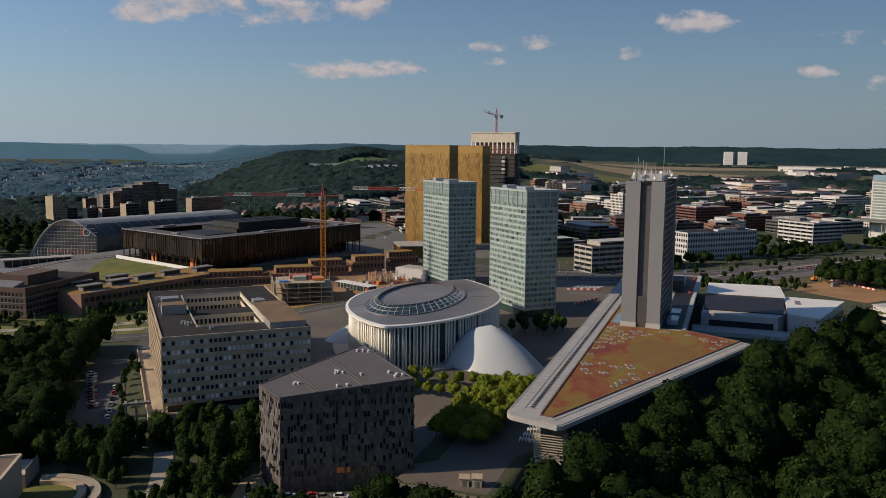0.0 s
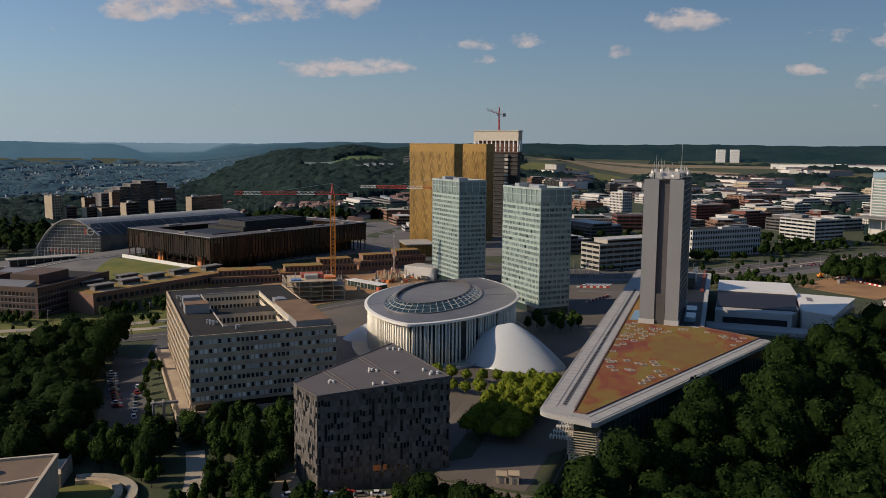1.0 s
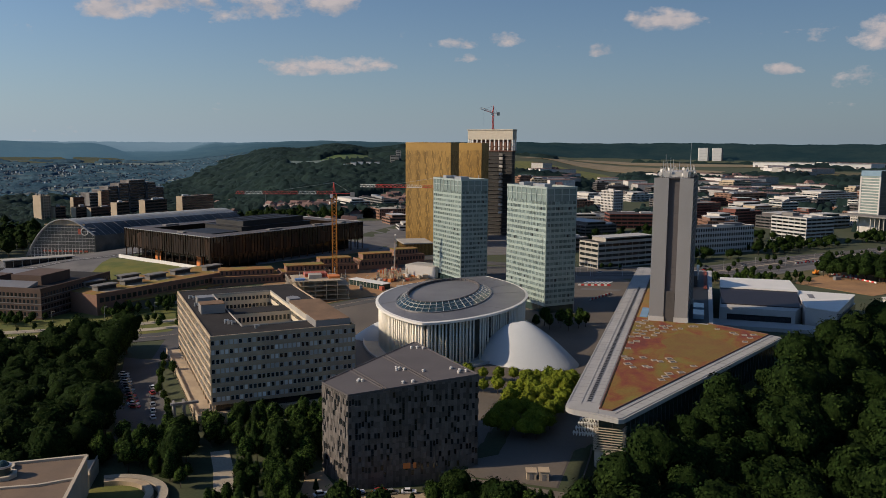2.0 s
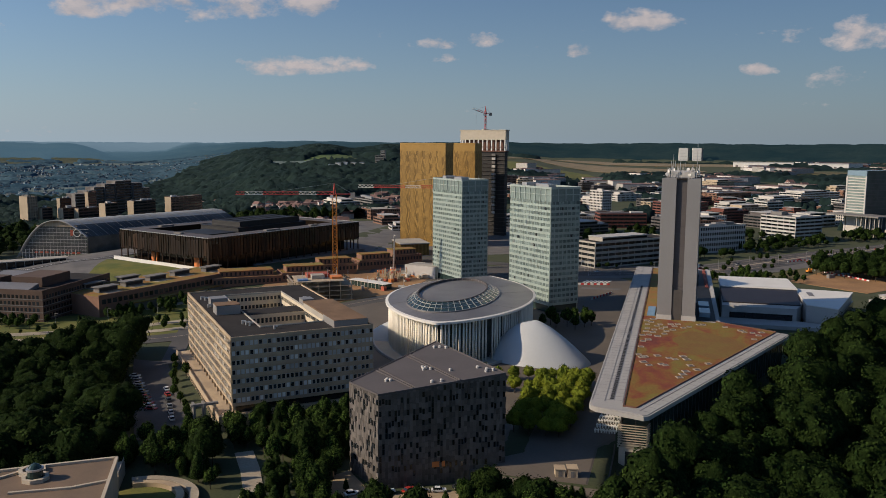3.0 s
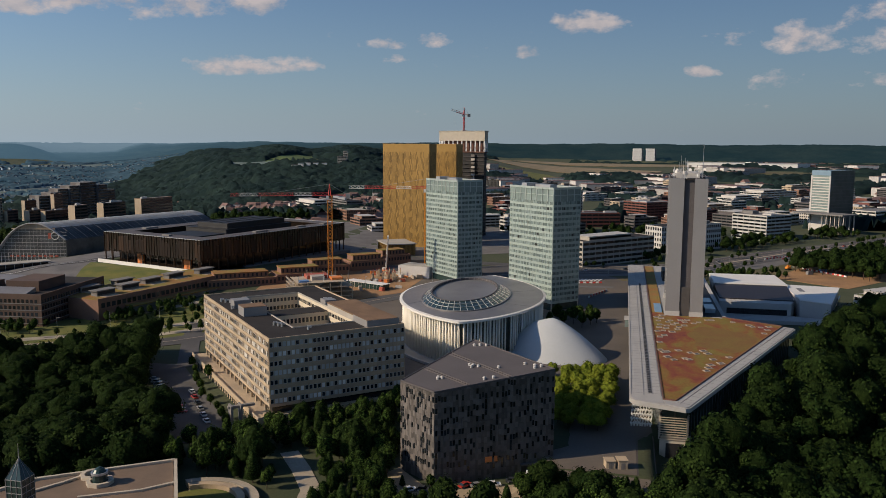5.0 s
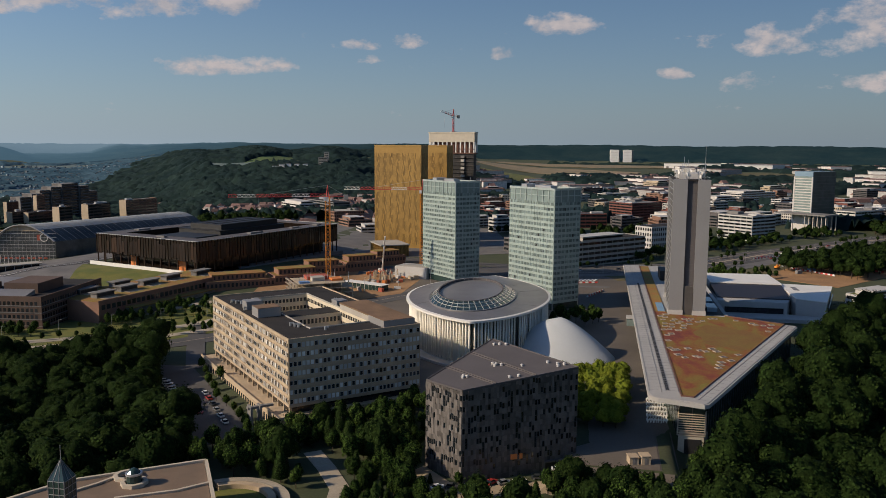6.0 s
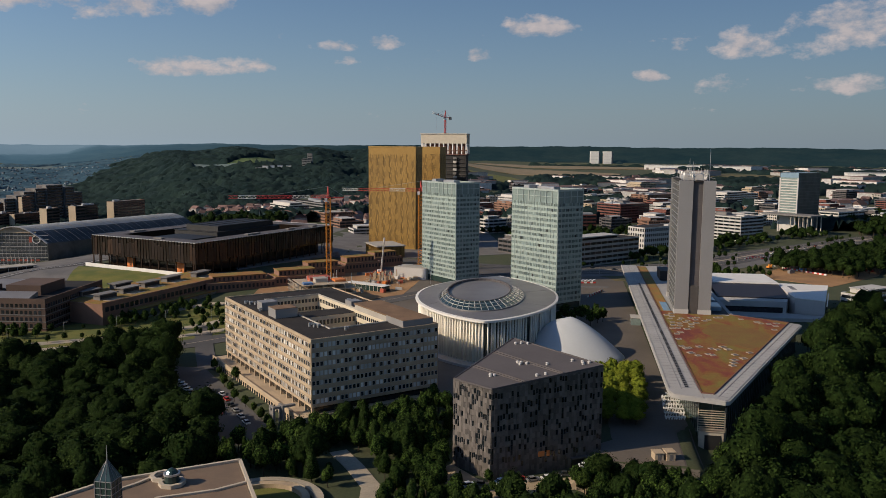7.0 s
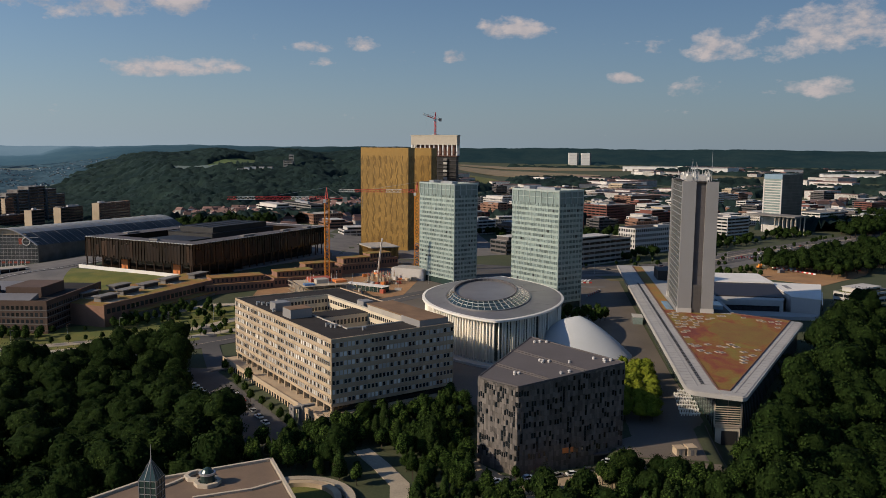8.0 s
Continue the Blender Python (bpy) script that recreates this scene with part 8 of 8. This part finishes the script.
for s in range(9):
    kind_of_tree("broad%d" % s, 10 + s, 14 + s % 4, 4.7 + 0.55 * (s % 4), 600, 0.40, "leaf")
for s in range(4):
    kind_of_tree("slim%d" % s, 30 + s, 11, 2.9, 400, 0.32, "leaf_mid")
for s in range(3):
    kind_of_tree("lime%d" % s, 40 + s, 8.5, 3.2, 620, 0.27, "leaf_bright")
for s in range(4):
    kind_of_tree("pine%d" % s, 50 + s, 11, 2.8, 440, 0.33, "needle", "cone")
for s in range(4):
    kind_of_tree("grove%d" % s, 70 + s, 14 + s % 3, 5.2, 170, 0.8, "leaf")
for s in range(3):
    kind_of_tree("street%d" % s, 60 + s, 8, 2.2, 110, 0.5, "leaf_mid")

TREE_LABELS = {"broad": "broad dark green deciduous tree in the wood", "slim": "slim green tree beside the buildings", "lime": "bright yellow-green clipped lime tree on the square", "pine": "dark green conifer between the paths", "street": "small green street tree", "grove": "broad dark green tree in a grove"}
TREE_GROUPS = {"broad": "woodland trees", "slim": "slim trees", "lime": "lime trees on the square", "pine": "conifers", "street": "street trees", "grove": "grove trees"}


STAND = []


def tree(kind, x, y, scale=1.0, sink=0.0):
    STAND.append((kind, x, y, pose(x, y, ground_z(x, y) - sink, 0, 0, random.uniform(0, 360)) @ Matrix.Diagonal((scale, scale, scale * random.uniform(0.9, 1.12), 1))))


def plant_tree(kind, m):
    base = kind.rstrip("0123456789")
    t = new("tree")
    t.matrix_world = m
    tagged(t, TREE_LABELS[base], "tree", TREE_GROUPS[base])
    for nm, d in zip(("crown", "inner_foliage", "trunk"), KINDS[kind]):
        o = new(nm, d)
        o.parent = t


def plant_wood(name, stand, label, leaf_mat):
    """All the trees that are too many to count, as one mesh."""
    points, loops, totals, mats, base = [], [], [], [], 0
    cache = {}
    for kind, x, y, m in stand:
        if kind not in cache:
            cache[kind] = []
            for slot, sh in enumerate(PARTS[kind]):
                cache[kind].append((np.array(sh.v), np.concatenate([np.array(f) for f in sh.f]), np.array([len(f) for f in sh.f]), slot))
        mm = np.array(m)
        for v, lo, to, slot in cache[kind]:
            points.append(v @ mm[:3, :3].T + mm[:3, 3])
            loops.append(lo + base)
            totals.append(to)
            mats.append(np.full(len(to), slot))
            base += len(v)
    points, loops, totals, mats = [np.concatenate(q) for q in (points, loops, totals, mats)]
    me = bpy.data.meshes.new(name)
    me.vertices.add(len(points))
    me.vertices.foreach_set("co", points.astype(np.float32).ravel())
    me.loops.add(len(loops))
    me.loops.foreach_set("vertex_index", loops.astype(np.int32))
    me.polygons.add(len(totals))
    me.polygons.foreach_set("loop_start", np.concatenate([[0], np.cumsum(totals)[:-1]]).astype(np.int32))
    for q in (leaf_mat, "shaded_leaf_core", "bark"):
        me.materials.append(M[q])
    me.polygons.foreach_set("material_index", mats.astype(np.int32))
    me.update(calc_edges=True)
    me.validate()
    return tagged(new(name, me), label, "trees", "", "stuff")


def inside(x, y, poly):
    hit = False
    for (x0, y0), (x1, y1) in zip(poly, poly[1:] + poly[:1]):
        if (y0 > y) != (y1 > y) and x < (x1 - x0) * (y - y0) / (y1 - y0) + x0:
            hit = not hit
    return hit


def grow(polys, holes, gap, kinds, scale=(0.8, 1.2), most=400, jitter=0.45):
    n = 0
    for poly in polys:
        x0, x1 = min(p[0] for p in poly), max(p[0] for p in poly)
        y0, y1 = min(p[1] for p in poly), max(p[1] for p in poly)
        row, y = 0, y0
        while y < y1:
            x = x0 + (gap / 2 if row % 2 else 0)
            while x < x1:
                px, py = x + random.uniform(-jitter, jitter) * gap, y + random.uniform(-jitter, jitter) * gap
                if inside(px, py, poly) and not any(inside(px, py, h) for h in holes) and n < most:
                    tree(random.choice(kinds), px, py, random.uniform(*scale))
                    n += 1
                x += gap
            y += gap * 0.87
            row += 1


BROAD = ["broad%d" % s for s in range(9)]
SLIM = ["slim%d" % s for s in range(4)]
LIME = ["lime%d" % s for s in range(3)]
PINE = ["pine%d" % s for s in range(4)]
GROVES = ["grove%d" % s for s in range(4)]
STREET = ["street%d" % s for s in range(3)]
# the wood on the slope beside the congress centre
grow([[(-41, 218), (-35, 232), (1, 311), (18.5, 350), (28, 378), (50, 414), (65, 426), (78, 424), (77, 350), (54, 230), (42, 168), (-50, 162), (-42, 208)]], [], 8.6, BROAD, (0.7, 1.35), 560)
# the wood beside the car park
grow([[(-385, 215), (-348, 258), (-338, 282), (-320, 304), (-298, 322), (-286, 312), (-272, 288), (-258, 262), (-236, 236), (-216, 212), (-206, 176), (-232, 145), (-270, 145), (-345, 205)]], [], 7.6, BROAD, (0.6, 1.15), 620)
HOTEL_YARD = [(-137, 210), (-130, 180), (-112, 172), (-84, 182), (-78, 212), (-75, 226), (-118, 253)]
BLOCK = [(-190, 222), (-140, 268), (-215, 346), (-264, 300)]
PATH = strip([(-152, 150), (-157, 186), (-166, 200), (-175, 212)], 15)
RING = [(-181 + 18 * math.cos(a), 168 + 18 * math.sin(a)) for a in [0.4 * i for i in range(16)]]
MUSEUM = [(-186, 178), (-222, 160), (-236, 130), (-240, 100), (-145, 95), (-160, 150)]
LANE = [(-262, 300), (-236, 268), (-200, 226), (-203, 212), (-214, 212), (-250, 258), (-280, 300)]
HOLES = [HOTEL_YARD, BLOCK, PATH, RING, MUSEUM, LANE, [(-86, 226), (-90, 206), (-50, 206), (-50, 240)]]
grow([[(-215, 200), (-186, 222), (-146, 258), (-137, 246), (-136, 212), (-124, 189), (-100, 192), (-100, 160), (-140, 130), (-155, 150), (-160, 182), (-200, 190), (-220, 185)]], HOLES, 4.7, SLIM + SLIM + PINE + ["broad1"], (0.5, 0.95), 460)
grow([[(-94, 200), (-74, 201), (-58, 196), (-46, 198), (-46, 158), (-104, 158), (-104, 184)]], HOLES[:1], 5.0, SLIM + PINE + BROAD[:2], (0.6, 0.95), 110)
grow([[(-132, 196), (-122, 180), (-92, 188), (-94, 198)]], [], 9.0, SLIM + PINE, (0.3, 0.55), 10)
for x, y in ((-252, 284), (-247, 276), (-243, 269), (-237, 262), (-231, 252), (-224, 246), (-218, 240), (-212, 232), (-207, 226), (-203, 219), (-258, 292), (-240, 274)):
    tree(random.choice(SLIM), x + 4, y + 2, random.uniform(0.35, 0.6))
# limes in rows on the square
for i in range(4):
    for j in range(11):
        tree(random.choice(LIME), -88 + i * 5.4 + j * 0.3 + random.uniform(-1.3, 1.3), 244 + j * 5.6 - i * 0.6 + random.uniform(-1.5, 1.5), random.uniform(0.66, 0.92))
for i in range(6):
    tree(random.choice(LIME), -124 + i * 6.2, 297 + i * 0.8, random.uniform(0.6, 0.8))
    tree(random.choice(LIME), -118 + i * 5.6, 286 - i * 0.5, random.uniform(0.6, 0.8))
for x, y in ((-96, 398), (-91, 404), (-86, 397), (-82, 405), (-88, 412), (-100, 406), (-94, 414), (-83, 415), (-79, 410), (-103, 398)):
    tree(random.choice(SLIM), x, y, random.uniform(0.7, 0.95))
# avenue, promenade and boulevard
for i in range(46):
    f = i / 45
    for a, b, off in (((-545, 196), (-262, 430), -9), ((-545, 196), (-262, 430), 12)):
        if random.random() < 0.7:
            tree(random.choice(STREET), a[0] + (b[0] - a[0]) * f + off * 0.6, a[1] + (b[1] - a[1]) * f - off, random.uniform(0.35, 0.7))
for i in range(60):
    f = i / 59
    x, y = -80 + 300 * f, 598 + 300 * f
    bow = 26 * math.sin(math.pi * f)
    for off in (-20, 20, 0):
        if random.random() < (0.55 if off else 0.12):
            tree(random.choice(STREET), x + bow + off * 0.7, y - bow * 0.7 - off * 0.7, random.uniform(0.45, 0.85))
grow([[(-330, 395), (-285, 400), (-255, 440), (-300, 425), (-340, 440)]], [], 9, SLIM, (0.35, 0.65), 22)
grow([[(-300, 350), (-262, 372), (-240, 405), (-270, 420), (-318, 372)]], [], 9, SLIM, (0.35, 0.6), 16)
grow([[(-60, 645), (20, 722), (120, 850), (196, 925), (176, 950), (96, 872), (0, 756), (-84, 664)]], [[(p - 8, q - 8), (p + 62, q + 8), (p + 44, q + 66), (p - 30, q + 50)] for p, q in taken[:4]], 9, GROVES + SLIM, (0.45, 0.8), 120)
grow([[(215, 890), (330, 985), (520, 1180), (620, 1400), (420, 1330), (300, 1120), (235, 1010)]], [], 13, GROVES, (0.8, 1.2), 260)
grow([[(-54, 196), (-47, 226), (-40, 214), (-44, 190)]], [], 4.5, SLIM + PINE, (0.5, 0.85), 24)
grow([[(-86, 176), (-60, 181), (-52, 195), (-62, 199), (-84, 188)]], [], 5.0, SLIM + PINE, (0.5, 0.8), 26)
grow([[(-486, 322), (-372, 334), (-372, 347), (-486, 338)], [(-354, 368), (-336, 424), (-326, 418), (-344, 364)]], [], 5.5, SLIM, (0.35, 0.7), 90)
GROVE = [(130, 700), (190, 660), (330, 800), (480, 960), (600, 1150), (470, 1085), (330, 950), (220, 820)]
# groves past the conference hall, behind the vault and between the offices
grow([[(56, 640), (108, 596), (190, 680), (300, 820), (330, 900), (285, 880), (205, 796), (110, 692)], [(70, 530), (100, 520), (130, 570), (95, 560)]], [], 9, GROVES, (0.7, 1.0), 190)
grow([GROVE], [[(10, 530), (80, 525), (200, 640), (236, 800), (150, 740), (60, 640)]], 9.5, GROVES, (0.7, 1.1), 260)
grow([[(-120, 700), (60, 860), (150, 1000), (-40, 1010), (-200, 860)]], [[(p - 8, q - 8), (p + 62, q + 8), (p + 44, q + 66), (p - 30, q + 50)] for p, q in taken[:23]], 17, GROVES, (0.45, 0.75), 90)
grow([[(-15, 560), (50, 590), (60, 640), (20, 620), (-20, 590)]], [], 8, SLIM + STREET, (0.5, 0.8), 40)
grow([[(-640, 520), (-610, 560), (-600, 640), (-560, 800), (-600, 900), (-760, 900), (-900, 760), (-800, 560)]], [], 17, GROVES, (0.8, 1.2), 180)
grow([[(-480, 780), (-420, 820), (-450, 930), (-560, 960), (-560, 850)]], [], 14, GROVES, (0.7, 1.1), 70)
# the row of trees in front of the yard
grow([[(-97, 187), (-80, 189), (-58, 194), (-57, 203), (-74, 203), (-93, 198)]], [], 4.4, SLIM + PINE + BROAD[:1], (0.6, 0.92), 48)


def near_square(item):
    """How far a tree stands from the middle of the square's front."""
    kind, x, y, _ = item
    return math.hypot(x + 120, y - 200) - (400 if kind.startswith("lime") else 40 if kind.startswith("pine") else 0)


STAND.sort(key=near_square)
for kind, x, y, m in STAND[:250]:
    plant_tree(kind, m)
rest = STAND[250:]
plant_wood("woodland_trees", [q for q in rest if q[0].startswith(("broad", "street", "grove"))], "dense dark green deciduous woods and street trees", "leaf")
plant_wood("garden_trees", [q for q in rest if not q[0].startswith(("broad", "street", "grove"))], "slim green trees and conifers between the buildings", "leaf_mid")

# woods too far to count: a rough canopy over the hills
def wooded(x, y, phi, r):
    if any(inside(phi, r, f) for f in FIELDS):
        return False
    if phi > 38 and r < 1900:
        return noise.noise((x * 0.0045, y * 0.0045, 2)) > -0.3
    if 17 < phi < 32 and 1090 < r <= 1330:
        return noise.noise((x * 0.012, y * 0.012, 4)) > 0.12
    if 14.5 < phi < 39.5 and r > 1330:
        return noise.noise((x * 0.006, y * 0.006, 8)) > -0.42
    if phi > rim(r) and r > 1900:
        return noise.noise((x * 0.011, y * 0.011, 2)) > -0.12
    if r > 3350:
        return True
    if any(math.hypot(x - p - 12, y - q - 18) < 36 for p, q in taken):
        return False
    if abs((x + 10) * 0.72 - (y - 632) * 0.69) < 28 and x > -60 and y < 1600:
        return False
    if -5 < phi < 13.5 and 2250 < r < 3350:
        return noise.noise((x * 0.004, y * 0.002, 9)) > 0.25
    return noise.noise((x * 0.0045, y * 0.0045, 2)) > (0.03 if phi < 14 else -0.14)


def canopy(name, phi0, phi1, r0, r1, dphi, k, label, foliage="hazed_far_leaf", keep=lambda p, r: True):
    g = Shape()
    rngw = random.Random(5)
    rs = [r0]
    while rs[-1] < r1:
        rs.append(rs[-1] + max(6.0, rs[-1] * k))
    phis = [phi0 + dphi * i for i in range(int((phi1 - phi0) / dphi) + 1)]
    on = [[keep(p, r) and wooded(*polar(p, r), p, r) for p in phis] for r in rs]
    index, verts, faces = {}, [], []
    for j in range(len(rs) - 1):
        for i in range(len(phis) - 1):
            q = ((j, i), (j, i + 1), (j + 1, i + 1), (j + 1, i))
            if not any(on[a][b] for a, b in q):
                continue
            f = []
            for a, b in q:
                if (a, b) not in index:
                    r, p = rs[a] + rngw.uniform(-0.3, 0.3) * (rs[1] - rs[0]), phis[b] + rngw.uniform(-0.3, 0.3) * dphi
                    x, y = polar(p, r)
                    h = (rngw.uniform(3, 8) if foliage == "hazed_valley_leaf" else rngw.uniform(3.0, 16.0)) if on[a][b] else -2.5
                    index[a, b] = len(verts)
                    verts.append((x, y, ground_z(x, y) + h))
                f.append(index[a, b])
            faces.append(tuple(f[::-1]))
    g.add(verts, faces)
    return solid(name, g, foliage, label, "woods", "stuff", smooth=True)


def rim(r):
    """Where the near woods end towards the valley."""
    return 38.3 - 0.0056 * max(0.0, r - 2100) + 1.6 * noise.noise((r * 0.006, 3, 1))


canopy("distant_woods", -36, 40.2, 1000, 3350, 0.24, 0.0062, "dark distant woods on hills and between houses, haze in their green", keep=lambda p, r: p < rim(r) or r < 2100)
canopy("near_valley_woods", 40.0, 64, 1000, 2150, 0.24, 0.0062, "dark woods on the edge of the valley, haze in their green")
canopy("valley_woods", 30.5, 64, 2100, 3560, 0.15, 0.0045, "woods down the valley, haze in their blue-green", "hazed_valley_leaf", keep=lambda p, r: p > rim(r) - 0.3)
